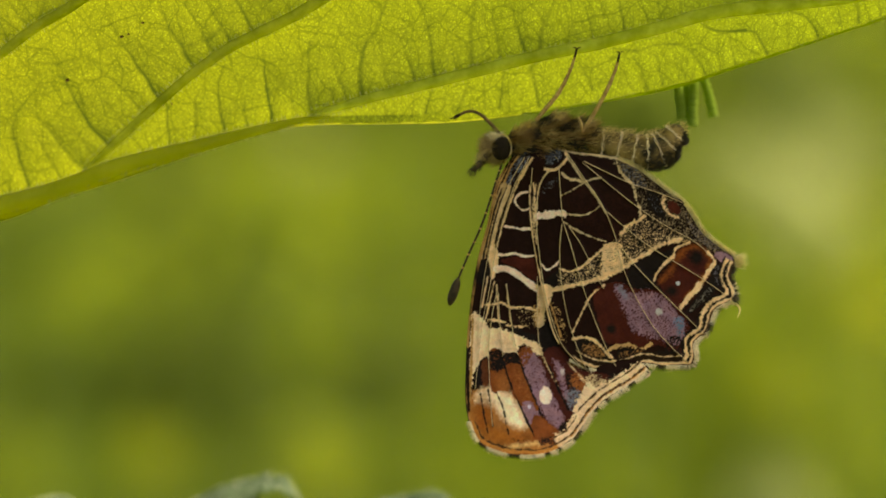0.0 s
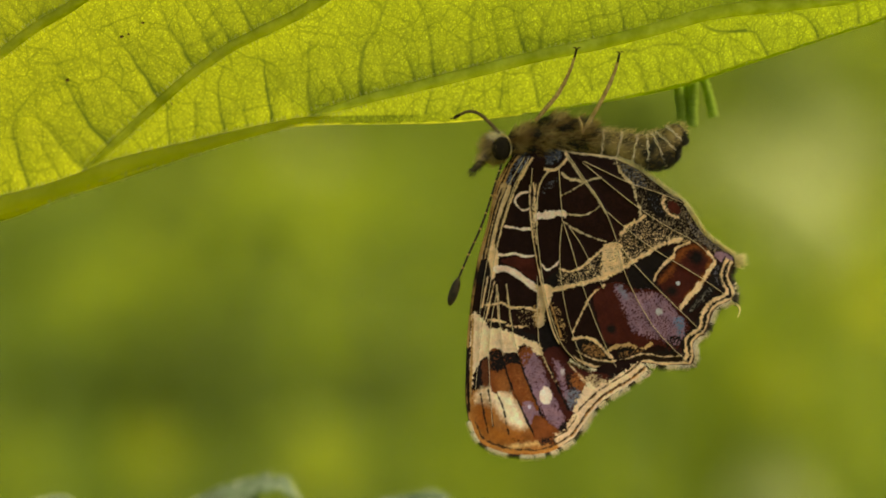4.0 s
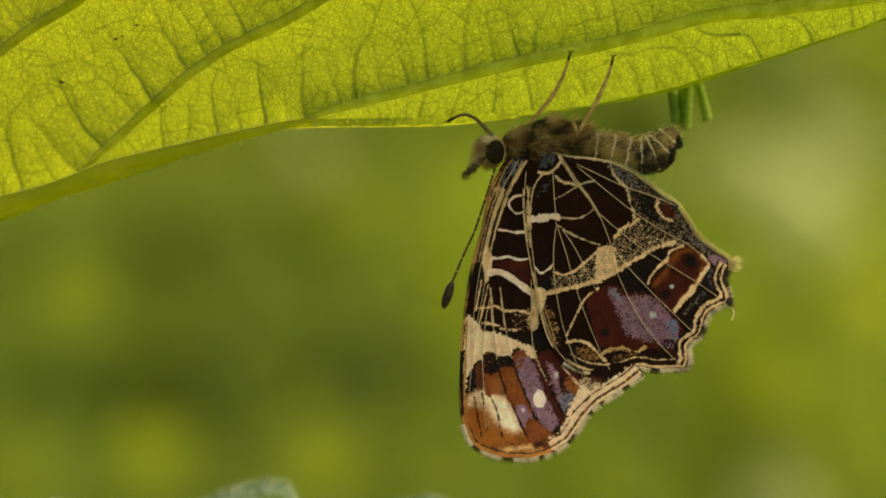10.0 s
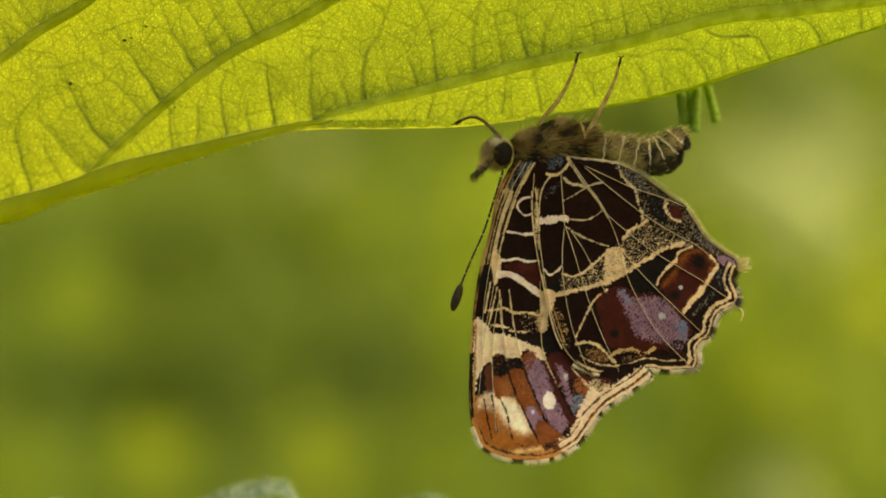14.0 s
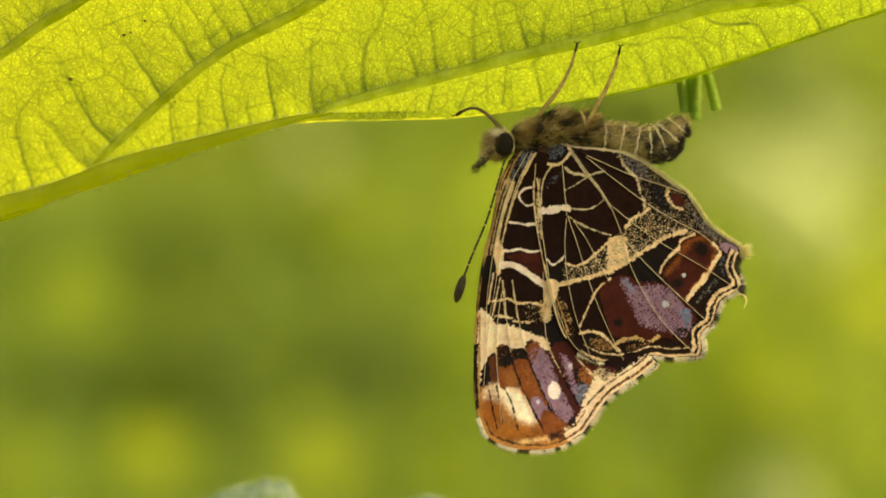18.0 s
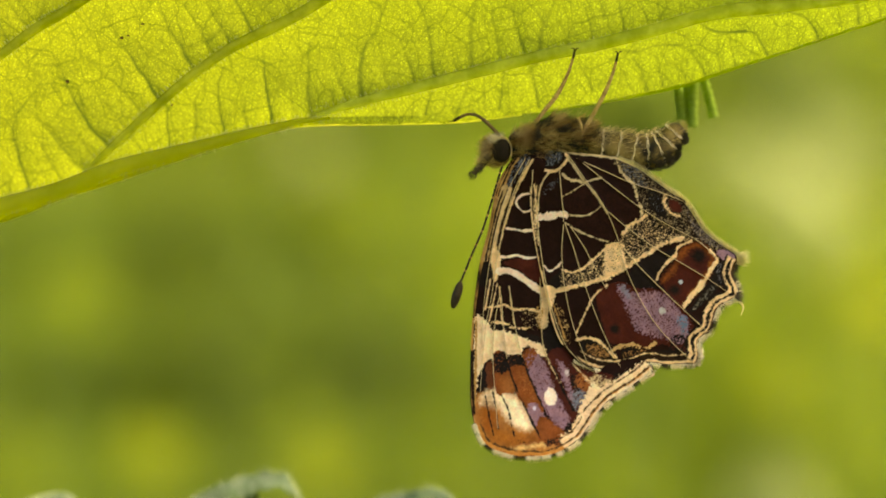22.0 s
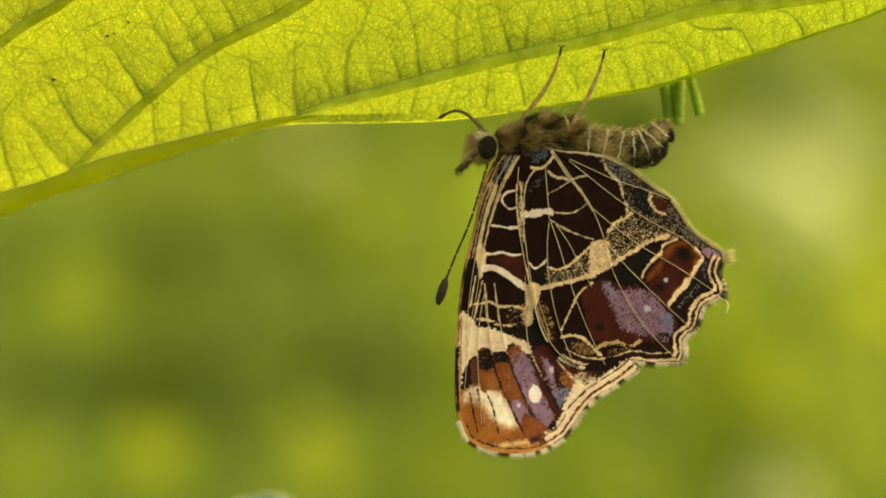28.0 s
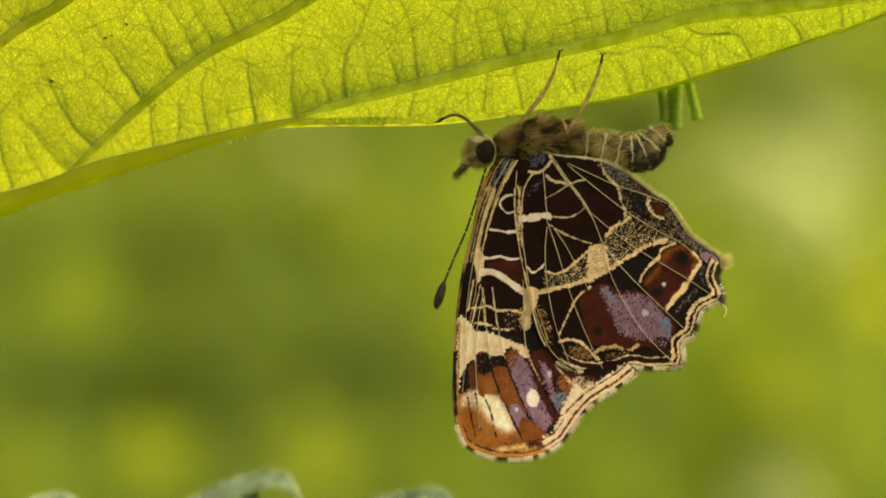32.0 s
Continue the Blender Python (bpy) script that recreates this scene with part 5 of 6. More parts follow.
FIELD_6 = [
    (0.35, 0.06, [(-13.42, -2.00), (-12.21, -1.79), (-11.11, -2.00), (-9.87, -1.55)]),
    (0.3, 0.05, [(-9.80, -1.55), (-8.31, -2.00)]),
    (0.3, 0.05, [(-13.77, -3.73), (-12.39, -3.45), (-11.01, -3.86)]),
    (1.1, 0.19, [(-1.86, 2.35), (-1.24, 1.21), (-1.00, 0.17), (-0.83, -1.04), (-0.72, -1.90), (-0.55, -2.97)]),
    (0.9, 0.11, [(-2.76, -0.35), (-2.38, -1.21), (-2.04, -2.07), (-1.73, -3.17)]),
    (0.7, 0.09, [(-3.48, -0.86), (-3.73, -2.00), (-3.48, -2.93), (-3.17, -3.66)]),
    (0.6, 0.07, [(0.14, -0.41), (0.55, -1.38), (0.90, -2.42)]),
    (1, 0.3, [(2.00, 2.28), (1.66, 0.69), (1.59, -0.69), (1.73, -2.28)]),
    (0.7, 0.09, [(0.14, 1.93), (1.07, 1.38), (1.73, 0.90)]),
    (0.5, 0.07, [(0.55, 0.00), (1.59, -0.76)]),
]
FIELD_7 = [
    (0.7, 0.08, [(2.83, 1.38), (3.14, 0.17), (3.45, -1.52)]),
    (0.95, 0.11, [(4.11, 1.59), (4.42, 0.35), (4.69, -0.52), (4.93, -1.48)]),
    (0.7, 0.1, [(4.76, 2.21), (5.55, 1.38), (6.14, 0.55)]),
    (0.95, 0.28, [(6.90, 2.28), (6.35, 1.21), (5.97, 0.35), (5.80, -1.24)]),
    (0.5, 0.07, [(7.56, 0.69), (7.62, -0.97)]),
    (0.75, 0.1, [(8.52, 1.93), (8.83, 0.69), (9.07, -0.55)]),
    (0.5, 0.07, [(9.45, 2.21), (9.73, 1.04)]),
    (1, 0.14, [(10.52, 2.28), (10.83, 1.21), (10.94, -0.14)]),
    (0.65, 0.08, [(11.97, 2.07), (12.49, 0.41)]),
    (0.7, 0.1, [(12.94, 2.28), (13.25, 0.48)]),
    (0.5, 0.07, [(14.35, 2.28), (14.49, 0.83)]),
    (0.35, 0.06, [(-4.17, -0.17), (-3.24, 0.17), (-1.52, 0.35), (-0.83, 0.35)]),
]
FIELD_8 = [
    (0.35, 0.06, [(1.66, 0.35), (2.62, 0.69), (4.21, 1.10)]),
    (0.35, 0.06, [(-4.97, -1.79), (-3.93, -2.00), (-2.90, -1.79)]),
    (0.3, 0.05, [(-0.66, -0.69), (0.38, -0.90), (1.52, -0.83)]),
    (0.55, 0.08, [(-3.14, -3.59), (-3.14, -4.97)]),
    (0.55, 0.08, [(-1.93, -3.52), (-1.97, -4.90)]),
    (0.8, 0.13, [(-0.76, -3.17), (-1.00, -4.14), (-1.14, -4.76)]),
    (0.8, 0.18, [(1.66, -2.69), (1.17, -3.80), (0.83, -4.62)]),
    (0.4, 0.06, [(0.31, -3.73), (0.52, -4.69)]),
    (0.45, 0.07, [(2.38, -2.76), (2.45, -4.55)]),
    (0.85, 0.12, [(3.62, -2.28), (3.48, -3.62), (3.35, -4.42)]),
    (0.85, 0.12, [(5.24, -2.00), (5.55, -3.11), (5.76, -4.28)]),
    (0.5, 0.07, [(6.87, -1.79), (7.35, -2.97)]),
]
FIELD_9 = [
    (0.75, 0.11, [(8.07, -1.52), (8.66, -2.59), (8.94, -3.31)]),
    (0.85, 0.12, [(11.45, -1.38), (11.94, -2.24), (12.35, -3.24)]),
    (0.75, 0.1, [(12.90, -1.38), (13.25, -2.97)]),
    (0.5, 0.07, [(14.04, -1.24), (14.32, -2.69)]),
    (0.85, 0.1, [(14.18, -0.76), (14.87, -1.04), (15.39, -1.55), (15.90, -2.45)]),
    (0.5, 0.08, [(11.04, -1.17), (11.94, -1.04), (12.97, -0.76), (14.18, -0.76)]),
    # no vein: the broad shadow under the third side vein, painted dark
    (0.8, 0.2, [(9.35, -0.83), (10.38, -0.97), (11.52, -1.07)]),
    (1, 0.13, [(18.15, 0.10), (18.84, 0.00), (19.35, -0.62), (19.67, -1.31)]),
    (0.9, 0.16, [(15.39, 0.76), (16.08, 0.28), (17.11, 0.07), (18.15, 0.10)]),
    (0.4, 0.06, [(15.53, -0.83), (14.84, -1.38), (14.77, -2.48)]),
    (0.5, 0.07, [(16.49, -0.41), (16.84, -2.21)]),
]
FIELD_10 = [
    (0.7, 0.09, [(17.35, -0.07), (17.73, -1.73)]),
    (1, 0.12, [(21.60, 1.14), (22.11, 0.86), (22.53, 0.28), (22.80, -0.31)]),
    (0.6, 0.1, [(20.36, 1.38), (20.98, 1.31), (21.60, 1.14)]),
    (0.5, 0.07, [(20.70, 0.41), (20.94, -0.55)]),
    (0.45, 0.07, [(18.42, 1.21), (19.18, 1.04), (20.56, 1.21)]),
    (0.5, 0.07, [(23.39, 1.31), (24.08, 0.55)]),
    (1.1, 0.18, [(25.12, 2.28), (25.19, 1.38), (25.29, 0.83)]),
    (0.7, 0.1, [(26.50, 2.35), (26.63, 1.24)]),
    # painted shade under the same side vein, further along
    (0.6, 0.12, [(13.39, 0.21), (14.46, -0.10)]),
]
VEINS_AND_SHADE = FIELD_1 + FIELD_2 + FIELD_3 + FIELD_4 + FIELD_5 + FIELD_6 + FIELD_7 + FIELD_8 + FIELD_9 + FIELD_10


def leaf_depth(x, z):
    """Distance behind the wings' plane, in millimetres, at a place of the leaf."""
    return 0.25 - 0.34 * (z - 0.2) + 0.012 * (x - 6)


def leaf():
    rng = np.random.RandomState(11)
    root = tagged(new("nettle_plant"), "nettle stem with one broad yellow-green leaf lit from behind", "plant")
    fold, edge, mid, up = (spline(a, 12) for a in (FOLD, LEAF_EDGE, CREST, UPPER))
    fx = lambda line, x: np.interp(x, line[:, 0], line[:, 1])
    inner = np.arange(-29.0, 29.0, 0.10)
    xs = np.concatenate([np.arange(-61.3, -29.0, 0.5), inner, np.arange(29.0, 44.6, 0.4)])
    teeth = 0.05 * np.abs(np.sin(xs * 2.1)) + 0.06 * lattice(xs, xs * 0, 0.4, 3)
    e, f0, m, u = fx(edge, xs) + teeth, fx(fold, xs), fx(mid, xs), fx(up, xs)
    e, f0 = np.minimum(e, m - 0.02), np.minimum(f0, m - 0.01)
    e = np.minimum(e, f0 - 0.01)
    top = np.minimum(m - 0.005, np.maximum(f0 + 0.3, 3.4))
    rows = [e + (f0 - e) * t for t in np.linspace(0, 1, 9)[:-1]]
    rows += [f0 + (top - f0) * t for t in np.linspace(0, 1, 150)[:-1]]
    rows += [top + (m - top) * t for t in np.linspace(0, 1, 24)[:-1]]
    rows += [m + (np.maximum(u, m + 0.005) - m) * t for t in np.linspace(0, 1, 36)]
    z = np.array(rows)
    x = np.tile(xs, (len(rows), 1))
    band = np.clip((f0[None] - z), 0, None)
    shape = x.shape
    X, Z = x.ravel(), z.ravel()
    side, vein = np.full(X.shape, 1e9), np.zeros(X.shape)
    for v in SIDE_VEINS:
        d, _ = line_distance(X, Z, spline(v, 8))
        side = np.minimum(side, d)
    for d in (np.abs(Z - np.interp(X, mid[:, 0], mid[:, 1])),):
        side = np.minimum(side, d)
    groove = np.zeros(X.shape)

    def draw(line, width, strength, n=6):
        ln = spline(line, n)
        lo, hi = ln.min(0) - 1.5, ln.max(0) + 1.5
        sel = np.where((X > lo[0]) & (X < hi[0]) & (Z > lo[1]) & (Z < hi[1]))[0]
        if not len(sel):
            return
        wob = 0.10 * (lattice(X[sel], Z[sel], 0.7, 21) - 0.5)
        d, at = line_distance(X[sel] + wob, Z[sel] + wob, ln)
        fade = np.clip(0.5 + 0.6 * at, 0, 0.95) * (0.72 + 0.4 * lattice(X[sel], Z[sel], 0.9, 23))
        thick = width * (0.55 + 0.55 * at)
        vein[sel] = np.maximum(vein[sel], fade * strength * np.maximum(1.1 * np.exp(-np.abs(d / thick) ** 3), 0.28 * np.exp(-(d / (2.0 * thick)) ** 2)))
        groove[sel] = np.maximum(groove[sel], fade * strength * np.exp(-(d / (width * 2.2 + 0.30)) ** 2))

    for strength, width, v in VEINS_AND_SHADE:
        a, b = np.array(v[-2]), np.array(v[-1])
        draw(v + [tuple(b + (b - a) / np.hypot(*(b - a)) * 0.15)], 0.55 * width + 0.035, (0.25 + 0.85 * strength) * (0.72 if width > 0.16 else 1.0))
    # finer cross veins between the strong ones, bending as they go
    for v in SIDE_VEINS + [CREST]:
        ln = spline(v, 30)
        for p, w in along(ln, 3.4, rng):
            for s in (-1, 1):
                if rng.rand() < 0.15:
                    continue
                a = math.atan2(w[1], w[0]) + s * (1.2 + 0.5 * rng.rand())
                q = [tuple(p)]
                for _ in range(4):
                    a += (rng.rand() - 0.5) * 0.7
                    q.append((q[-1][0] + 1.0 * math.cos(a), q[-1][1] + 1.0 * math.sin(a)))
                draw(q, 0.045 + 0.02 * rng.rand(), 0.18 + 0.2 * rng.rand(), 4)
    # a comb of short veinlets along each side vein
    for v in SIDE_VEINS:
        for p, w in along(spline(v, 10), 0.30, rng):
            for s in (-1, 1):
                nrm = np.array([-w[1], w[0]]) * s
                far = 0.45 + 0.35 * rng.rand()
                tip = p + nrm * far + w * 0.2 * (rng.rand() - 0.5)
                draw([tuple(tip), tuple((p + tip) / 2), tuple(p)], 0.04, 0.2 + 0.35 * rng.rand(), 2)
    bulge = 0.55 * (1 - np.exp(-side / 1.3)) + 0.10 * (lattice(X, Z, 2.6, 9) - 0.5)
    vc = spline(SIDE_VEINS[2], 8)
    under = np.clip((X - vc[0, 0]) / 3, 0, 1) * np.clip((np.interp(X, vc[:, 0], vc[:, 1]) - Z) / 0.15, 0, 1)
    bulge *= 1 - 0.75 * under
    y = leaf_depth(X, Z) + bulge - 0.065 * groove
    y += 0.012 * (lattice(X, Z, 0.45, 4) - 0.5) - np.clip((2 - X) / 8, 0, 1) * 0.5 * np.clip(band.ravel(), 0, 0.5)
    # the unseen upper blade is arched forward to shade the wings' upper part
    high = np.clip(Z - 3.0, 0, None)
    y -= np.where(high < 12, 0.035 * high ** 2, 5.04 + 0.84 * (high - 12))
    y += 0.004 * np.clip(np.abs(X) - 28, 0, None) ** 2 * 0.5
    # shading beside the side veins, painted in through the same attribute
    vein = np.maximum(vein, 0.30 * np.exp(-((side) / 0.30) ** 2))
    vein = np.clip(vein, 0, 1)
    # kept on its sight line as it goes back
    k = 1 + y / (D / MM)
    az = 13.14
    co = np.stack([X * k, y, (Z + az) * k - az], 1)
    idx = np.arange(X.size).reshape(shape)
    faces = np.stack([idx[:-1, :-1], idx[:-1, 1:], idx[1:, 1:], idx[1:, :-1]], -1).reshape(-1, 4)
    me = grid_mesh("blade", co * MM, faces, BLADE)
    layer = me.attributes.new("vein", "FLOAT", "POINT")
    layer.data.foreach_set("value", vein.astype(np.float32))
    blade = part("blade", me, root, "yellow-green quilted leaf underside, sunlit from above")

    def on_leaf(p, lift=0.0):
        dmin = min(float(line_distance(np.array([p[0]]), np.array([p[1]]), spline(v, 6))[0][0]) for v in SIDE_VEINS)
        hi = max(0.0, p[1] - 3.0)
        yy = leaf_depth(p[0], p[1]) + 0.55 * (1 - math.exp(-dmin / 1.3)) - lift - (0.035 * hi ** 2 if hi < 12 else 5.04 + 0.84 * (hi - 12)) + 0.002 * max(0.0, abs(p[0]) - 28) ** 2
        kk = 1 + yy / (D / MM)
        return Vector((p[0] * kk, yy, (p[1] + az) * kk - az)) * MM

    for i, v in enumerate(SIDE_VEINS):
        ln = spline(v, 8)
        r = np.interp(np.linspace(0, 1, len(ln)), [0, 0.06, 0.2, 1], [0.08, 0.20, 0.27, 0.38]) * (1.25 if i == 2 else 1.0)
        rib = part("side_vein", mesh_of("side_vein", *ridge([on_leaf(p, 0.03) for p in ln], list(r * MM)), RIB_PALE if i == 2 else RIB), blade, "raised pale green side vein")
        roots, ways, lens = [], [], []
        for p, w in along(ln[:int(len(ln) * 0.8)], 0.05, rng):
            sgn = 1 if rng.rand() > 0.5 else -1
            nrm = np.array([-w[1], w[0]]) * sgn
            q = p + nrm * 0.28
            roots.append(on_leaf(q, 0.10))
            ways.append((nrm[0] + 0.3 * (rng.rand() - 0.5), -0.5 - rng.rand() * 0.5, nrm[1] + 0.3 * (rng.rand() - 0.5)))
            lens.append((0.15 + 0.25 * rng.rand()) * MM)
        part("hairs", mesh_of("hairs", *hairs(roots, ways, lens, 0.016 * MM), HAIR), rib, "fine whitish hairs")
    for p in [(-5.93, -4.28), (-3.24, -3.66), (-0.66, -2.93), (1.66, -2.42), (5.73, -1.38), (9.11, -0.69), (10.90, -0.28)]:
        part("node", mesh_of("node", *ellipsoid((0, 0, 0), (0.22, 0.10, 0.16), 10, 8), RIB_PALE), blade, "pale swelling where veins meet", Matrix.Translation(on_leaf(p, 0.12)))

    # the stout midrib along the lower edge, thinning towards the tip, and the other half of the blade folded up behind it
    mx = np.concatenate([np.arange(-60.5, -29, 1.5), np.arange(-29, -6.8, 0.4)])
    upper = np.interp(mx, fold[:, 0], fold[:, 1])
    thick = np.interp(mx, [-60, -27, -22, -17, -13, -9.8, -8, -6.8], [0.66, 0.58, 0.54, 0.48, 0.36, 0.24, 0.14, 0.05])
    middle = upper - thick * 0.72
    rib_pts = []
    for xx, zz, r in zip(mx, middle, thick):
        yy = leaf_depth(xx, zz) - 0.2 - 3.0 * r
        kk = 1 + yy / (D / MM)
        rib_pts.append(Vector((xx * kk, yy, (zz + az) * kk - az)) * MM)
    midrib = part("midrib", mesh_of("midrib", *tube(rib_pts, list(thick * MM), 14), MIDRIB_SKIN), blade, "smooth olive-green midrib")
    bx = np.concatenate([mx, np.arange(-6.8, 5, 0.5)])
    slim = np.interp(bx, [-60, -17, -9, -5, 5], [0.38, 0.30, 0.16, 0.08, 0.04])
    back_pts = []
    for xx, r in zip(bx, slim):
        zz = float(np.interp(xx, edge[:, 0], edge[:, 1])) + r
        yy = leaf_depth(xx, zz) + 0.2
        kk = 1 + yy / (D / MM)
        back_pts.append(Vector((xx * kk, yy, (zz + az) * kk - az)) * MM)
    part("folded_half", mesh_of("folded_half", *tube(back_pts, list(slim * MM), 10), MIDRIB_SKIN), blade, "pale edge of the other half of the blade, folded behind")
    rim_pts = []
    for xx in np.arange(5.0, 44.0, 0.6):
        zz = float(np.interp(xx, edge[:, 0], edge[:, 1])) + 0.04
        yy = leaf_depth(xx, zz) + 0.45
        kk = 1 + yy / (D / MM)
        rim_pts.append(Vector((xx * kk, yy, (zz + az) * kk - az)) * MM)
    part("rim", mesh_of("rim", *tube(rim_pts, list(np.interp(np.arange(len(rim_pts)), [0, 12, len(rim_pts)], [0.06, 0.19, 0.12]) * MM), 8), RIM), blade, "darker green rolled rim of the blade")
    roots, ways, lens = [], [], []
    for i in range(len(rib_pts) - 1):
        for _ in range(9):
            t = rng.rand()
            p = rib_pts[i].lerp(rib_pts[i + 1], t)
            low = rng.rand() < 0.18
            roots.append(p + Vector((0, -0.5, -0.8 if low else 0.75)) * thick[i] * MM)
            ways.append((0.6 * (rng.rand() - 0.5), -0.35, -1.0 if low else 1.0))
            lens.append((0.12 + 0.30 * rng.rand() + (0.5 * rng.rand() ** 4 if low else 0)) * MM)
    part("hairs", mesh_of("hairs", *hairs(roots, ways, lens, 0.018 * MM), HAIR), midrib, "fine pale hairs")
    # hairs on the margin
    roots, ways, lens = [], [], []
    for xx in np.arange(-29, 29, 0.12):
        xx += rng.rand() * 0.1
        zz = float(np.interp(xx, xs, e))
        yy = leaf_depth(xx, zz) + 0.3
        kk = 1 + yy / (D / MM)
        roots.append(Vector((xx * kk, yy, (zz + az) * kk - az)) * MM)
        ways.append((-0.5 + rng.rand(), -0.2, -1.0))
        lens.append((0.05 + 0.22 * rng.rand() ** 4) * MM)
    part("edge_hairs", mesh_of("edge_hairs", *hairs(roots, ways, lens, 0.014 * MM), HAIR), blade, "fine hairs on the leaf's edge")
    for p, size in (([(-8.14, -5.10)], 0.5), ([(4.17, -4.60)], 0.42), ([(-21.11, -9.04)], 0.3), ([(22.8, -0.35)], 0.3)):
        a = on_leaf(p[0], 0.1)
        tip = a + Vector((-0.5, -0.3, -0.35)) * size * MM
        part("tooth", mesh_of("tooth", *tube([a + Vector((0.5, 0, 0.3)) * size * MM, a, tip], [0.20 * size * MM, 0.26 * size * MM, 0.05 * size * MM], 8), RIB), blade, "pale tooth of the leaf's edge")
    for p, r in (([(-23.01, -2.86)], 0.10), ([(-19.70, -0.21)], 0.09), ([(-18.42, 0.62)], 0.07), ([(-19.29, -0.07)], 0.06), ([(7.52, -1.38)], 0.05), ([(-16.63, -4.31)], 0.06), ([(6.93, -4.42)], 0.12)):
        c = on_leaf(p[0], 0.05)
        part("speck", mesh_of("speck", *ellipsoid((0, 0, 0), (r * 1.3, r * 0.5, r), 8, 6), SPECK), blade, "small brown speck", Matrix.Translation(c))
    # stalk and stem, beyond the view
    base = rib_pts[0]
    pet = [rib_pts[1], base, base + Vector((-0.012, 0.004, 0.004)), base + Vector((-0.024, 0.008, 0.004))]
    part("stalk", mesh_of("stalk", *tube(pet, [0.0006, 0.0008, 0.001, 0.0012], 10), STEM), root)
    foot = pet[-1]
    zz0 = -(HEIGHT + az * MM)
    stem = [Vector((foot.x - 0.02, foot.y, zz0)), Vector((foot.x - 0.012, foot.y, zz0 * 0.6)), Vector((foot.x - 0.004, foot.y, zz0 * 0.25)), foot, foot + Vector((-0.004, 0, 0.09))]
    part("stem", mesh_of("stem", *tube([Vector(p) for p in spline(stem, 6)], 0.0022, 10), STEM), root, "square green stem")
    return root


# ---------------------------------------------------------------- egg strings
def egg_mesh():
    """One ribbed, barrel-shaped egg, 0.44 mm high, its top at the origin."""
    ribs = 12
    prof = [(0.0, 0.20), (0.006, 0.294), (0.04, 0.308), (0.22, 0.312), (0.40, 0.308), (0.434, 0.294), (0.44, 0.20)]
    verts, faces = [], []
    sides = ribs * 2
    for d, r in prof:
        for k in range(sides):
            a = 2 * math.pi * k / sides
            rr = r * (1.0 if k % 2 else 0.92)
            verts.append(Vector((rr * math.cos(a), rr * math.sin(a), -d)) * MM)
    for i in range(len(prof) - 1):
        for k in range(sides):
            a, b = i * sides + k, i * sides + (k + 1) % sides
            faces.append((a, a + sides, b + sides, b))
    faces.append(tuple(range(sides)))
    faces.append(tuple(range((len(prof) - 1) * sides, len(prof) * sides))[::-1])
    return mesh_of("egg", verts, faces, EGG)


def egg_strings():
    made = []
    me = egg_mesh()
    for (top, low, yy) in (([(14.20, -2.94)], [(14.54, -5.30)], 4.4), ([(15.20, -2.90)], [(15.17, -5.76)], 4.2), ([(15.84, -2.62)], [(16.42, -5.22)], 4.6), ([(14.80, -2.90)], [(14.92, -5.48)], 5.0)):
        a, b = Vector((top[0][0], yy, top[0][1])), Vector((low[0][0], yy, low[0][1]))
        n = max(2, round((b - a).length / 0.41))
        s = tagged(new("egg_string"), "string of stacked green butterfly eggs hanging from the leaf", "eggs", "egg strings")
        s["at"] = (a.x, a.y, a.z)
        lean = math.degrees(math.atan2(b.x - a.x, a.z - b.z))
        for i in range(n):
            c = (b - a) * i / n
            part("egg", me, s, "", pose(c.x * MM + random.uniform(-3e-5, 3e-5), c.y * MM, c.z * MM, random.uniform(-4, 4), -lean + random.uniform(-6, 6), random.uniform(0, 90)))
        made.append((s, a))
    return made


# ---------------------------------------------------------------- lower shoot
def nettle_leaf_mesh(name, length, width, material, droop=0.3, cup=0.25, serr=0.10, n=22):
    """A toothed leaf along +x from its base, with a fold along the midrib."""
    verts, faces = [], []
    cols = 9
    for i in range(n + 1):
        t = i / n
        w = width / 2 * math.sin(math.pi * min(1, t ** 0.75)) ** 0.8 * (1 - 0.25 * t)
        w *= 1 + serr * (1 if i % 2 else -1) * (0 < i < n)
        for j in range(cols):
            s = j / (cols - 1) * 2 - 1
            yv = w * s
            zv = -droop * length * t * t + cup * abs(yv) - 0.06 * width * math.cos(s * 9) * math.sin(t * 20) * 0.3
            verts.append((length * t, yv, zv))
    for i in range(n):
        for j in range(cols - 1):
            a = i * cols + j
            faces.append((a, a + cols, a + cols + 1, a + 1))
    return mesh_of(name, verts, faces, material)


def crinkled_leaf(length, width, seed, tip):
    """A downy leaf seen over its back: arched along x, cupped and puckered, toothed at its edge."""
    n, m = 46, 24
    u, v = np.meshgrid(np.linspace(0, 1, n), np.linspace(-1, 1, m), indexing="ij")
    half = width / 2 * np.sin(np.pi * u ** 0.8) ** 0.6 * (1 + 0.06 * np.sign(np.sin(u * 40)) * (np.abs(v) > 0.9))
    x = u * length
    rise = np.where(u < tip, 1 - ((tip - u) / tip) ** 2 * 0.9, 1 - ((u - tip) / (1 - tip)) ** 2 * 1.5)
    pucker = lattice(x, v * half + 9, length * 0.09, seed) - 0.5
    z = 0.28 * length * rise - 0.5 * np.abs(v * half) + 0.045 * length * pucker
    y = v * half
    idx = np.arange(n * m).reshape(n, m)
    f = np.stack([idx[:-1, :-1], idx[1:, :-1], idx[1:, 1:], idx[:-1, 1:]], -1).reshape(-1, 4)
    return grid_mesh("leaf", np.stack([x.ravel(), y.ravel(), z.ravel()], 1), f, DOWNY)


SHOOT_Y = 0.013
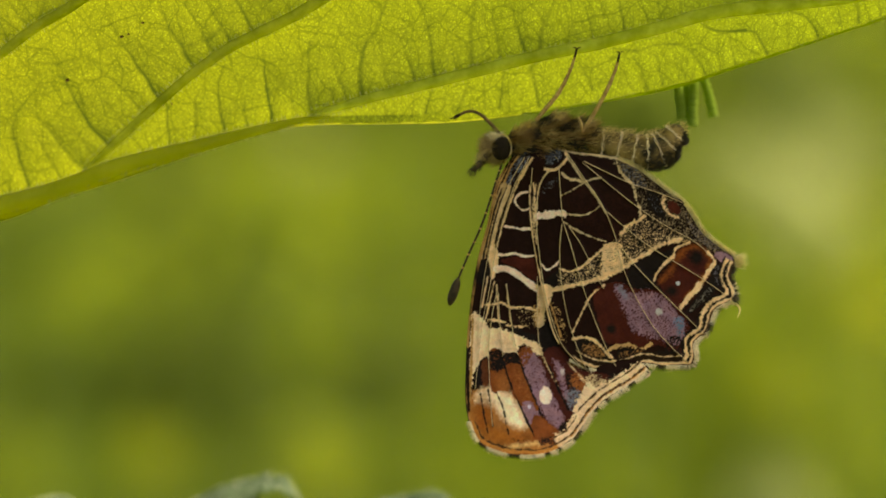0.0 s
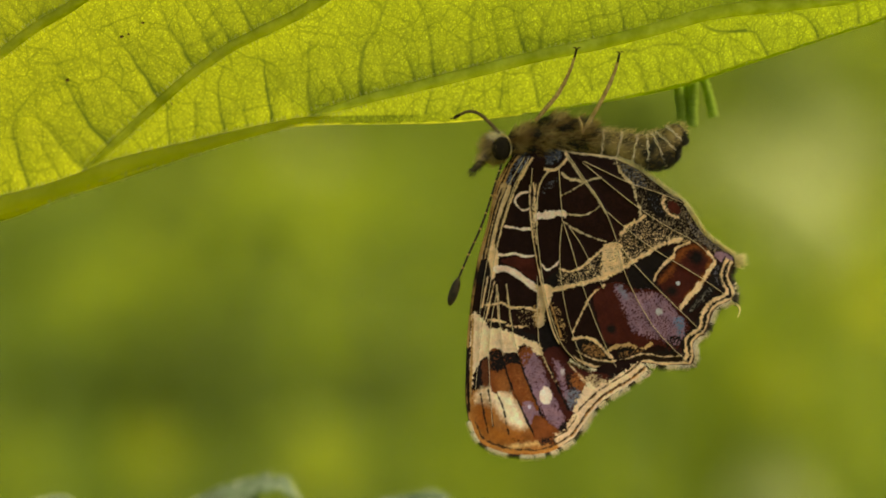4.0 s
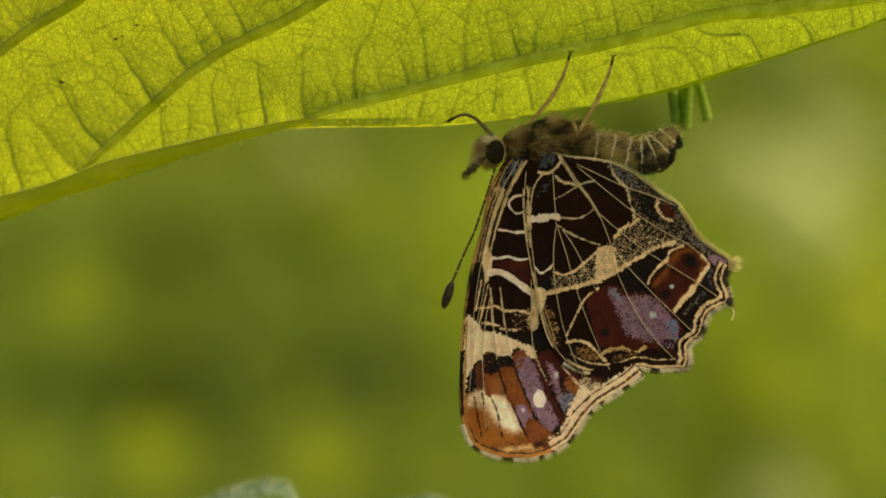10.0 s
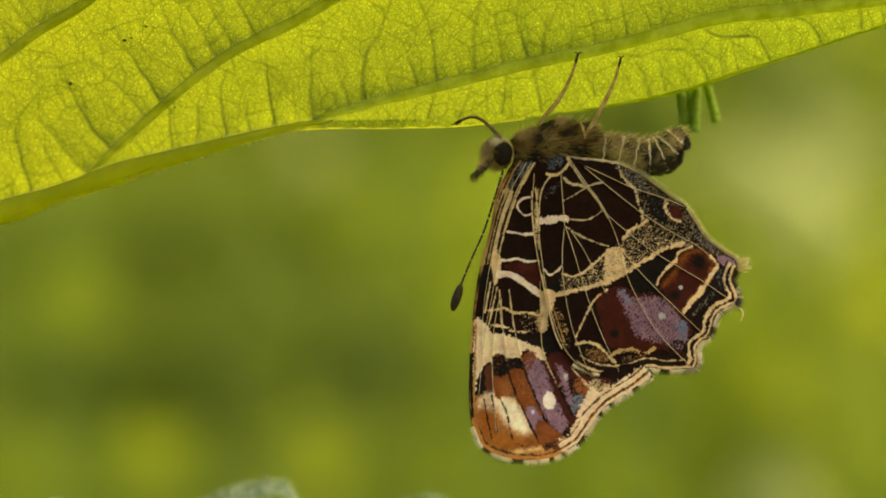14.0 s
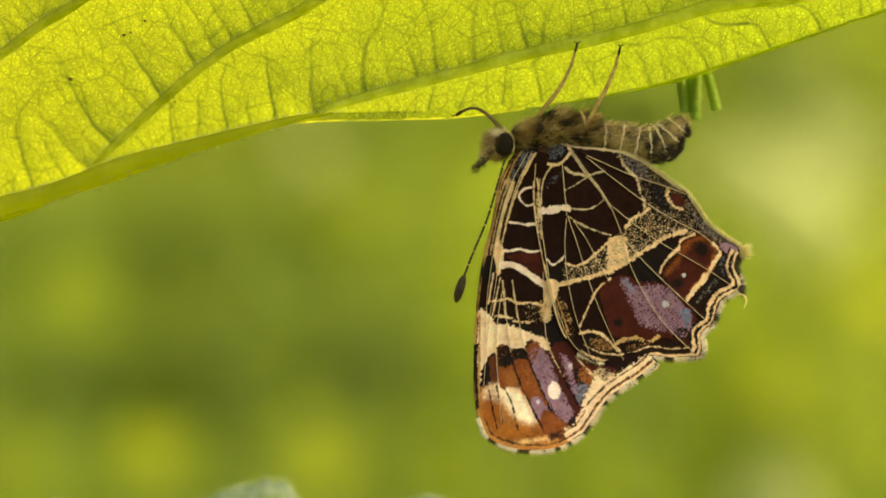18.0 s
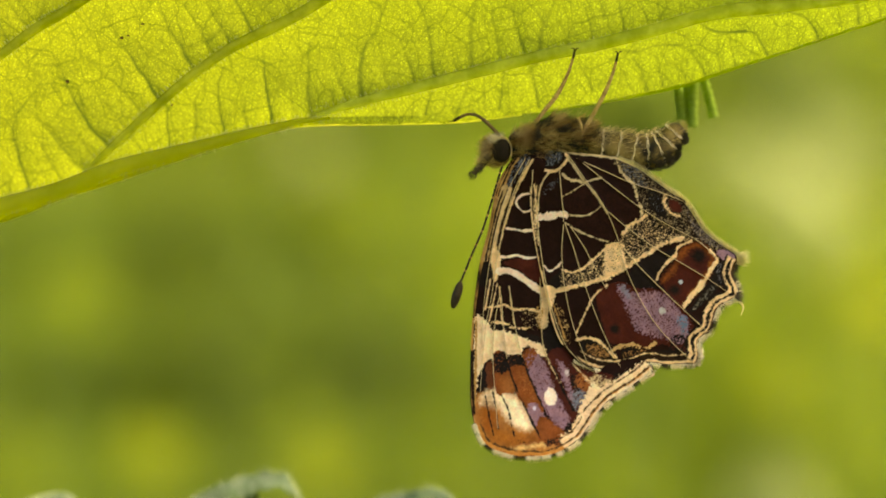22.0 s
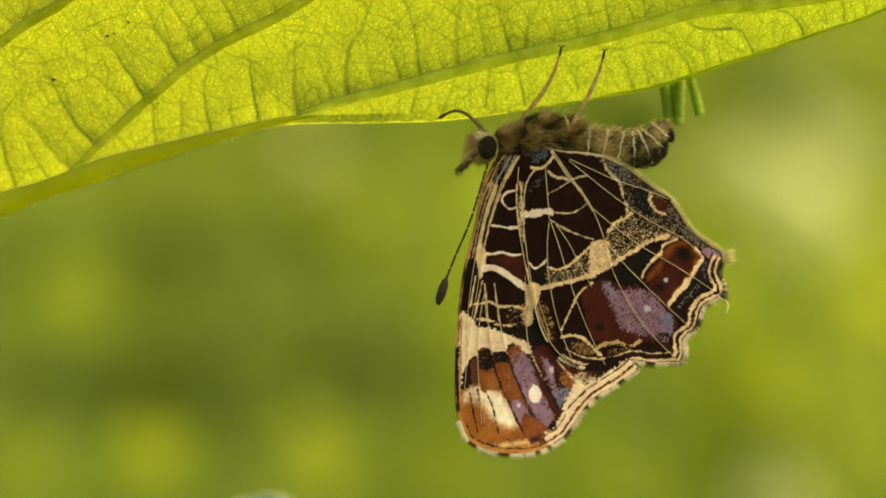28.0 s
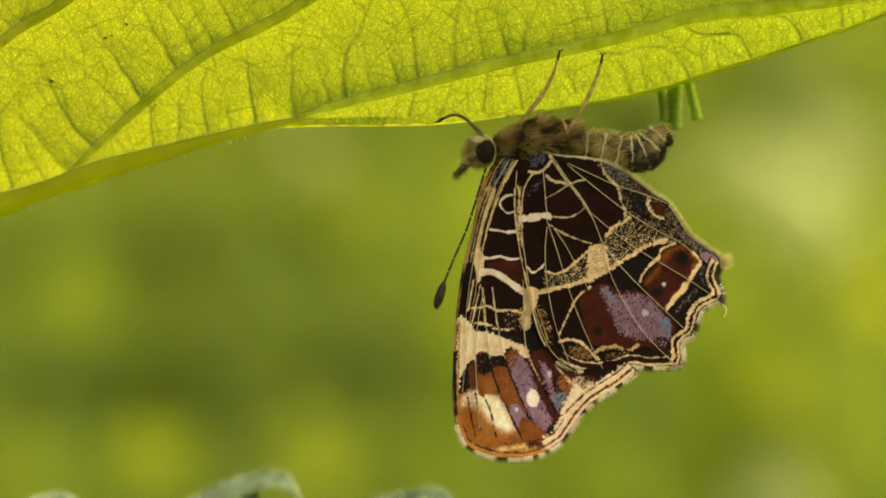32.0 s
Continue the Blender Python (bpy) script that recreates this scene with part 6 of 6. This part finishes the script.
SHOOT_AT = Vector((0.0, SHOOT_Y, HEIGHT))


def lower_shoot():
    root = tagged(new("nettle_shoot"), "downy grey-green nettle shoot with crinkled top leaves below the butterfly", "plant")
    k = 1 + SHOOT_Y / D
    rng = np.random.RandomState(3)
    for (left, right, top), tip, seed in (([(-15.49, 15.21), (-8.14, 15.21), (-27.05, -13.56)], 0.74, 2), ([(-6.87, 15.21), (1.59, 15.21), (-27.05, -14.60)], 0.80, 5), ([(-26.60, 15.21), (-21.30, 15.21), (-27.05, -15.00)], 0.62, 9)):
        x0, x1, z = left[0] * MM * k, right[0] * MM * k, top[1] * MM * k
        L = x1 - x0
        me = crinkled_leaf(L, L * 0.6, seed, tip)
        leaf_ob = part("leaf", me, root, "pale downy crinkled leaf", pose(x0, 0, z - 0.31 * L, 0, 0, 0))
        roots, ways, lens = [], [], []
        for _ in range(650):
            v = me.vertices[rng.randint(len(me.vertices))]
            roots.append(v.co.copy())
            ways.append((rng.normal() * 0.4, rng.normal() * 0.5, 1.0))
            lens.append((0.10 + 0.28 * rng.rand()) * MM)
        part("down", mesh_of("down", *hairs(roots, ways, lens, 0.016 * MM), DOWN), leaf_ob, "whitish down")
        mid = Vector(((x0 + x1) / 2, 0, z - 0.31 * L + 0.1 * L))
        part("leaf_stalk", mesh_of("leaf_stalk", *tube([mid, Vector((mid.x * 0.6 - 0.004, 0.002, mid.z - 0.006)), Vector((-0.010, 0.003, -0.034))], 0.0006, 7), STEM), root)
    stem = [(-0.006, 0.003, -HEIGHT), (-0.012, 0.003, -0.3), (-0.010, 0.003, -0.03)]
    part("stem", mesh_of("stem", *tube([Vector(p) for p in spline(stem, 6)], 0.0018, 8), STEM), root)
    return root


shoot = lower_shoot()

# ---------------------------------------------------------------- meadow behind

def meadow_ground():
    """One sheet: level round the camera, then a hillside that rises behind the meadow."""
    xs = np.concatenate([np.linspace(-90, -6, 22)[:-1], np.linspace(-6, 6, 60), np.linspace(6, 90, 22)[1:]])
    ys = np.concatenate([np.linspace(-40, 1, 10)[:-1], np.linspace(1, 9, 60), np.linspace(9, 120, 30)[1:]])
    x, y = np.meshgrid(xs, ys, indexing="ij")
    t = np.clip((y - 1.6) / 7, 0, None)
    z = 2.2 * t ** 1.3 / (1 + 0.05 * t) + 0.12 * (lattice(x, y, 0.7, 31) - 0.5) * (y > 1.5)
    idx = np.arange(x.size).reshape(x.shape)
    f = np.stack([idx[:-1, :-1], idx[1:, :-1], idx[1:, 1:], idx[:-1, 1:]], -1).reshape(-1, 4)
    tagged(new("ground", grid_mesh("ground", np.stack([x.ravel(), y.ravel(), z.ravel()], 1), f, SOIL)), kind="structure")


meadow_ground()


def leafy_plant(rng, height, leaf_meshes, pairs, spread, low=0.6):
    root = new("meadow_plant")
    top = Vector((rng.uniform(-0.03, 0.03), rng.uniform(-0.03, 0.03), height))
    line = spline([(0, 0, 0), (top.x * 0.3, top.y * 0.3, height * 0.5), tuple(top)], 6)
    part("stem", mesh_of("stem", *tube([Vector(p) for p in line], [0.004 - 0.002 * i / 12 for i in range(13)], 6), STEM), root)
    for i in range(pairs):
        t = low + (1 - low) * (i + 0.5) / pairs
        c = Vector(line[12]) * t
        turn = rng.uniform(0, 360)
        for s in (0, 180):
            sc = spread * (1.15 - 0.5 * t) * rng.uniform(0.8, 1.2)
            m = Matrix.Translation(c) @ Euler((rng.uniform(-0.3, 0.3), rng.uniform(-0.5, 0.3), radians(turn + s + rng.uniform(-15, 15)))).to_matrix().to_4x4() @ Matrix.Scale(sc, 4)
            part("leaf", leaf_meshes[rng.randint(0, len(leaf_meshes) - 1)], root, "", m)
    return root


def at_depth(x, z, y):
    """Where a sight line from the lens, given by its place (mm) in the wings' plane, meets the depth y."""
    k = 1 + y / D
    return Vector((x * MM * k, y, HEIGHT + z * MM * k))


# tufts for the meadow's sunlit and shaded patches, set by leaf colour: kind, sight line, depth, half-width
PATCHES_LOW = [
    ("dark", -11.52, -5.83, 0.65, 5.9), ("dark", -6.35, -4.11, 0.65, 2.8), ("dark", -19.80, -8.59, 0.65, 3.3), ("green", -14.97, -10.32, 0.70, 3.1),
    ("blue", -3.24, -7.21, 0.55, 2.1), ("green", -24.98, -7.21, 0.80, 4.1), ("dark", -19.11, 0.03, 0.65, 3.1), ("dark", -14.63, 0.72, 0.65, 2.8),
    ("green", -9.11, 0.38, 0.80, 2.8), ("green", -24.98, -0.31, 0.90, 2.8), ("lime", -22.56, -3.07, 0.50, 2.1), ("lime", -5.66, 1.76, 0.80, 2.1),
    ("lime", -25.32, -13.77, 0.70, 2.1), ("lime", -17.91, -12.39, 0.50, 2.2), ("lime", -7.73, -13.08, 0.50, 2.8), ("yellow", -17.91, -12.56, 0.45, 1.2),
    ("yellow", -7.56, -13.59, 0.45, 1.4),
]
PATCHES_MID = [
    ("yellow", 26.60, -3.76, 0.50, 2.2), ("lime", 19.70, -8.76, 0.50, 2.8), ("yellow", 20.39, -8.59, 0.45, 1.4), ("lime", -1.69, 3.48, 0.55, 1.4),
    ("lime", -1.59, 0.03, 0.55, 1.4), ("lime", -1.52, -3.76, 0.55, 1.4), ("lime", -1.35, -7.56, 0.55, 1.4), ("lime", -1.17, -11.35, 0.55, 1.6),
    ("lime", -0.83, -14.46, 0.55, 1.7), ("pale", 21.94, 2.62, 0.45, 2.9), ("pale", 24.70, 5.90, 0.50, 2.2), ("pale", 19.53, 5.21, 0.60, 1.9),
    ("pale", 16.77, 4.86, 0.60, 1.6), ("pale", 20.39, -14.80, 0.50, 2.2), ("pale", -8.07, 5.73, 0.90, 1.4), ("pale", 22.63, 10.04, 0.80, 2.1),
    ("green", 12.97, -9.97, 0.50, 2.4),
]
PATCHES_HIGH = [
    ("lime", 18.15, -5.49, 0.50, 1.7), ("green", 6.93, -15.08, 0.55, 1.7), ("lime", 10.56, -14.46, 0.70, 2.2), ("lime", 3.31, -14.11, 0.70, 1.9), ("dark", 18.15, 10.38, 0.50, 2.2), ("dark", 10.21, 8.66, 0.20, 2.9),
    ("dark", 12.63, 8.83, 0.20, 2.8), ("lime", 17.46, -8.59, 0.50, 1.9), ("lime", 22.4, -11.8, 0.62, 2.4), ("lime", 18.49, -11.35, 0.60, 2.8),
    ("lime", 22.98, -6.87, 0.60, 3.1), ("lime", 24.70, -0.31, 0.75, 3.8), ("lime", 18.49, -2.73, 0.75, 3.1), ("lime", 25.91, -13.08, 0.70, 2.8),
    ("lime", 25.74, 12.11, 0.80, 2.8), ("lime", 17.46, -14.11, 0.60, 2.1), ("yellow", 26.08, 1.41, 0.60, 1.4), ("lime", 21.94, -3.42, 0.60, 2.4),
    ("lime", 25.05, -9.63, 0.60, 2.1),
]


def tuft(rng, kind, leaf_meshes, words, place, wide):
    """A plant with its leaves or florets crowded in one tuft at the top of its stem."""
    # yellow and pale heads are added to make the brightest patches
    bloom = kind in ("yellow", "pale")
    root = tagged(new("meadow_flower" if bloom else "meadow_plant"), words + (" flower head on a thin stem, out of focus" if bloom else " leafy weed standing in the blurred meadow"),
                  "flower" if bloom else "plant", "meadow flowers" if bloom else "meadow plants")
    root.matrix_basis = Matrix.Translation((place.x, place.y, 0))
    line = spline([(rng.uniform(-0.04, 0.04), 0.03, 0), (0.01, 0.015, place.z * 0.5), (0, 0, place.z)], 6)
    part("stem", mesh_of("stem", *tube([Vector(p) for p in line], min(0.0009, 0.05 * wide), 6), STEM), root)
    for _ in range(36):
        a, r, h = rng.uniform(0, 6.283), math.sqrt(rng.random()) * wide, rng.uniform(-0.9, 0.9)
        c = Vector((r * math.cos(a), 0.6 * wide * rng.uniform(-1, 1), place.z + math.sqrt(max(0.0, wide * wide - (r * math.cos(a)) ** 2)) * h))
        face = Vector((0.45 + rng.gauss(0, 0.35), -0.45 + rng.gauss(0, 0.35), 0.75 + rng.gauss(0, 0.3)))
        m = face.to_track_quat("Z", "Y").to_matrix().to_4x4() @ Matrix.Rotation(rng.uniform(0, 6.283), 4, "Z") @ Matrix.Scale(wide * rng.uniform(0.55, 0.8), 4)
        part("petal" if bloom else "leaf", leaf_meshes[rng.randint(0, len(leaf_meshes) - 1)], root, "", Matrix.Translation(c) @ m)
    return root


def meadow():
    rng = random.Random(4)
    kinds = {k: [nettle_leaf_mesh("leaf", 1.0, w, FOLIAGE[k], dr, 0.2, 0.08, 14) for w, dr in ((0.55, 0.35), (0.45, 0.2), (0.65, 0.5))] for k in FOLIAGE}
    words = {"dark": "shaded deep green", "green": "mid-green", "lime": "sunlit yellow-green", "blue": "bluish green", "yellow": "bright yellow", "pale": "whitish green"}

    def stand(k, x, y, height, pairs, size, low=0.6):
        p = leafy_plant(rng, height, kinds[k], pairs, size, low)
        p.matrix_basis = pose(x, y, 0, 0, 0, rng.uniform(0, 360))
        tagged(p, words[k] + " leafy weed standing in the blurred meadow", "plant", "meadow plants")

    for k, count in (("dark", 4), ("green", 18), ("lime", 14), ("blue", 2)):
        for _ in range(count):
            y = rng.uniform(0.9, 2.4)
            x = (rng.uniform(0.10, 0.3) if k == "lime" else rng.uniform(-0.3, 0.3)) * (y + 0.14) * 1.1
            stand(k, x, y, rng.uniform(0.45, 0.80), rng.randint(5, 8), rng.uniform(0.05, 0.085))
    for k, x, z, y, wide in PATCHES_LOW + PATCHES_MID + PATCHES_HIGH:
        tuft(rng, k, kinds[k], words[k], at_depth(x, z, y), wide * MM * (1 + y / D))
    # four weeds that the wind bends aside in the first seconds
    made = []
    for x, z, y, wide in ((-10.2, 1.9, 0.50, 3.6), (-5.5, 3.3, 0.55, 2.6), (-17.4, -0.8, 0.52, 3.2), (-7.5, -4.5, 0.58, 3.0)):
        place = at_depth(x, z, y)
        made.append((tuft(rng, "lime", kinds["lime"], words["lime"], place, wide * MM * (1 + y / D)), place))
    return made


def grass():
    """Tall meadow grass, blade by blade, in one sheet."""
    rng = np.random.RandomState(8)
    n = 9000
    y = 0.55 + 5.5 * rng.rand(n) ** 1.4
    x = rng.uniform(-1, 1, n) * (0.5 + 0.5 * y)
    t = np.clip((y - 1.6) / 7, 0, None)
    z = 2.2 * t ** 1.3 / (1 + 0.05 * t) - 0.03
    tall = rng.uniform(0.25, 0.62, n)
    lean = rng.normal(size=(n, 2)) * 0.16
    a = rng.uniform(0, 2 * np.pi, n)
    wide = np.stack([np.cos(a), np.sin(a), np.zeros(n)], 1) * rng.uniform(0.002, 0.005, n)[:, None]
    foot = np.stack([x, y, z], 1)
    mid = foot + np.stack([lean[:, 0] * tall * 0.3, lean[:, 1] * tall * 0.3, tall * 0.6], 1)
    top = foot + np.stack([lean[:, 0] * tall, lean[:, 1] * tall, tall], 1)
    co = np.stack([foot - wide, foot + wide, mid + wide * 0.8, mid - wide * 0.8, top + wide * 0.15, top - wide * 0.15], 1).reshape(-1, 3)
    i = np.arange(n)[:, None] * 6
    faces = np.concatenate([i + np.array([[0, 1, 2, 3]]), i + np.array([[3, 2, 4, 5]])])
    tagged(new("grass", grid_mesh("grass", co, faces, GRASS)), "tall green meadow grass behind the nettles", "grass", kind="stuff")


nettle = leaf()
strings = egg_strings()
fly = butterfly()
bent = meadow()
grass()


# ---------------------------------------------------------------- movement in the wind
LEAF_ROWS = [
    (0, 0.101, 0.031, -0.04), (0.5, 0.050, 0.050, -0.02), (1, 0.051, 0.034, -0.04), (1.5, 0.151, -0.021, 0.05), (2, 0.151, -0.020, 0.06),
    (2.5, 0.112, -0.006, 0.02), (3, 0.103, 0.003, -0.00), (3.5, 0.101, 0.033, -0.04), (5.5, 0.113, -0.018, 0.06), (6, 0.104, -0.010, 0.03),
    (6.5, 0.006, -0.005, 0.02), (7, -0.068, -0.225, 0.05), (7.5, 0.079, -0.041, 0.11), (8, -0.001, -0.034, 0.06), (8.5, 0.020, -0.106, 0.14),
    (9, 0.000, 0.000, -0.00), (9.5, -0.113, -0.006, 0.02), (10, -0.269, -0.161, 0.10), (10.5, -0.080, -0.165, 0.15), (11, 0.384, -0.215, 0.17),
    (11.5, 0.553, -0.811, 0.69), (12, 0.060, -0.394, 0.27), (12.5, -0.120, 0.047, -0.25), (13, 0.083, -0.211, 0.07), (13.5, -0.014, 0.038, -0.19),
    (14, 0.276, -0.256, 0.12), (14.5, -0.181, 0.030, -0.10), (16.5, 0.306, -0.086, 0.06), (17, 0.265, -0.089, 0.09), (17.5, 0.159, -0.109, 0.02),
    (18, 0.244, 0.297, -0.55), (18.5, 0.038, 0.209, -0.35), (19, 0.044, 0.083, -0.22), (19.5, 0.052, 0.050, -0.17), (20, -0.116, 0.032, -0.11),
    (20.5, -0.191, 0.207, -0.33), (21, 0.258, -0.053, -0.11), (21.5, 0.018, 0.107, -0.25), (22, 0.095, -0.033, -0.08), (22.5, -0.043, 0.035, -0.20),
    (23, -0.042, 0.013, -0.15), (23.5, -0.047, -0.038, -0.07), (24, -0.050, -0.052, -0.07), (24.5, -0.019, -0.034, -0.05), (25, 0.099, -0.143, 0.05),
    (25.5, 0.082, -0.187, 0.07), (27.5, -0.278, -0.540, 0.51), (28, -0.777, 0.103, -0.18), (28.5, -0.097, -0.702, 0.66), (29, -0.067, -0.406, 0.34),
    (29.5, -0.451, 0.105, -0.18), (30, -0.583, 0.124, -0.19), (30.5, -0.380, -0.169, 0.14), (31, -0.444, -0.353, 0.32), (31.5, -0.494, 0.035, -0.13),
    (32, -0.900, -0.109, 0.11),
]
BUTTERFLY_ROWS = [
    (0, 0.115, 0.034, 0.12), (0.5, 0.032, 0.042, 0.09), (1, 0.056, 0.031, 0.12), (1.5, 0.141, -0.033, 0.13), (2, 0.141, -0.033, 0.13),
    (2.5, 0.109, -0.009, 0.02), (3, 0.114, 0.014, 0.09), (3.5, 0.112, 0.039, 0.08), (5.5, 0.126, -0.018, 0.09), (6, 0.119, -0.018, 0.08),
    (6.5, -0.001, -0.010, -0.05), (7, -0.071, -0.227, 0.14), (7.5, 0.066, -0.056, 0.07), (8, 0.007, -0.044, 0.06), (8.5, 0.023, -0.128, 0.15),
    (9, 0.000, 0.000, -0.00), (9.5, -0.109, -0.003, 0.03), (10, -0.265, -0.168, 0.08), (10.5, -0.062, -0.163, 0.06), (11, 0.369, -0.226, 0.17),
    (11.5, 0.440, -0.871, 0.53), (12, 0.018, -0.458, 0.40), (12.5, -0.162, 0.034, -0.16), (13, 0.025, -0.235, -0.17), (13.5, -0.012, 0.034, -0.40),
    (14, 0.230, -0.271, -0.29), (14.5, -0.159, 0.036, -0.32), (16.5, 0.312, -0.110, -0.30), (17, 0.270, -0.118, -0.33), (17.5, 0.174, -0.115, -0.36),
    (18, 0.296, 0.357, -1.20), (18.5, 0.111, 0.224, -1.02), (19, 0.102, 0.096, -0.90), (19.5, 0.088, 0.075, -0.98), (20, -0.058, 0.044, -0.70),
    (20.5, -0.075, 0.239, -0.98), (21, 0.302, -0.025, -0.93), (21.5, 0.075, 0.128, -1.00), (22, 0.132, -0.031, -0.99), (22.5, 0.034, 0.071, -1.03),
    (23, 0.048, 0.037, -0.90), (23.5, 0.023, -0.008, -0.84), (24, 0.018, -0.023, -0.90), (24.5, 0.051, -0.011, -0.80), (25, 0.122, -0.143, -0.70),
    (25.5, 0.122, -0.189, -0.66), (27.5, -0.305, -0.624, -0.10), (28, -0.725, 0.134, -0.66), (28.5, -0.146, -0.776, -0.12), (29, -0.075, -0.418, -0.47),
    (29.5, -0.387, 0.147, -1.02), (30, -0.509, 0.150, -1.12), (30.5, -0.337, -0.170, -0.62), (31, -0.438, -0.364, -0.45), (31.5, -0.430, 0.088, -0.95),
    (32, -0.842, -0.119, -0.60),
]
UNIT = 0.0345 * MM
LEAF_AT = Vector((0, 0, HEIGHT + (441 - 60) * UNIT))
FLY_AT = Vector(((985 - 784) * UNIT, 0, HEIGHT + (441 - 275) * UNIT))


def sway(pivot, dx, dz, turn):
    return Matrix.Translation(pivot + Vector((dx, 0, dz)) * MM) @ pose(0, 0, 0, 0, turn, 0)


SHOOT_ROWS = [(0, 0.07), (3, 0.07), (6, 0.05), (6.5, 0.05), (7, -0.2), (7.5, 0.05), (8, 0), (9, 0), (9.5, 0), (10, -0.24), (10.5, -0.05), (11, -0.26), (11.5, -1.1), (12, -1.5), (12.5, -1.1),
              (13, -0.72), (13.5, -0.5), (14, -0.24), (15.5, -0.1), (17, 0.07), (18, -0.3), (19, 0.1), (20, 0.1), (23, 0.31), (25, 0), (25.5, -0.1), (27, -0.7), (28, -1.2), (28.5, -1.3), (29, -0.9), (29.5, -0.1), (30, 0.38),
              (30.5, 0.1), (31, -0.5), (31.5, 0.1), (32, 0.31)]

WEED_ROWS = [(0, 0.0), (1, 0.1), (2, -0.1), (3, 0.1), (5.5, 0.5), (7, 2.0), (8, 3.6), (9, 5.2), (10, 6.0), (12, 6.6), (14, 6.2), (18, 6.6), (22, 6.2), (26, 6.6), (32, 6.3)]


def motions():
    walk(shoot, [(t, Matrix.Translation(SHOOT_AT + Vector((0, 0, dz * MM)))) for t, dz in SHOOT_ROWS])
    walk(nettle, [(t, sway(LEAF_AT, a, b, r)) for t, a, b, r in LEAF_ROWS])
    for s, a in strings:
        k = 1 + a.y * MM / D
        off = Matrix.Translation(Vector((a.x * k, a.y, (a.z + 13.14) * k - 13.14)) * MM)
        walk(s, [(t, sway(LEAF_AT, p, q, r) @ off) for t, p, q, r in LEAF_ROWS])
    for (weed, place), reach in zip(bent, (1.0, 0.75, 1.45, 0.85)):
        walk(weed, [(t, Matrix.Translation((place.x, place.y, 0)) @ pose(0, 0, 0, 0, lean * reach, 0)) for t, lean in WEED_ROWS])
    walk(fly, [(t, sway(FLY_AT, a, b, r)) for t, a, b, r in BUTTERFLY_ROWS])


motions()
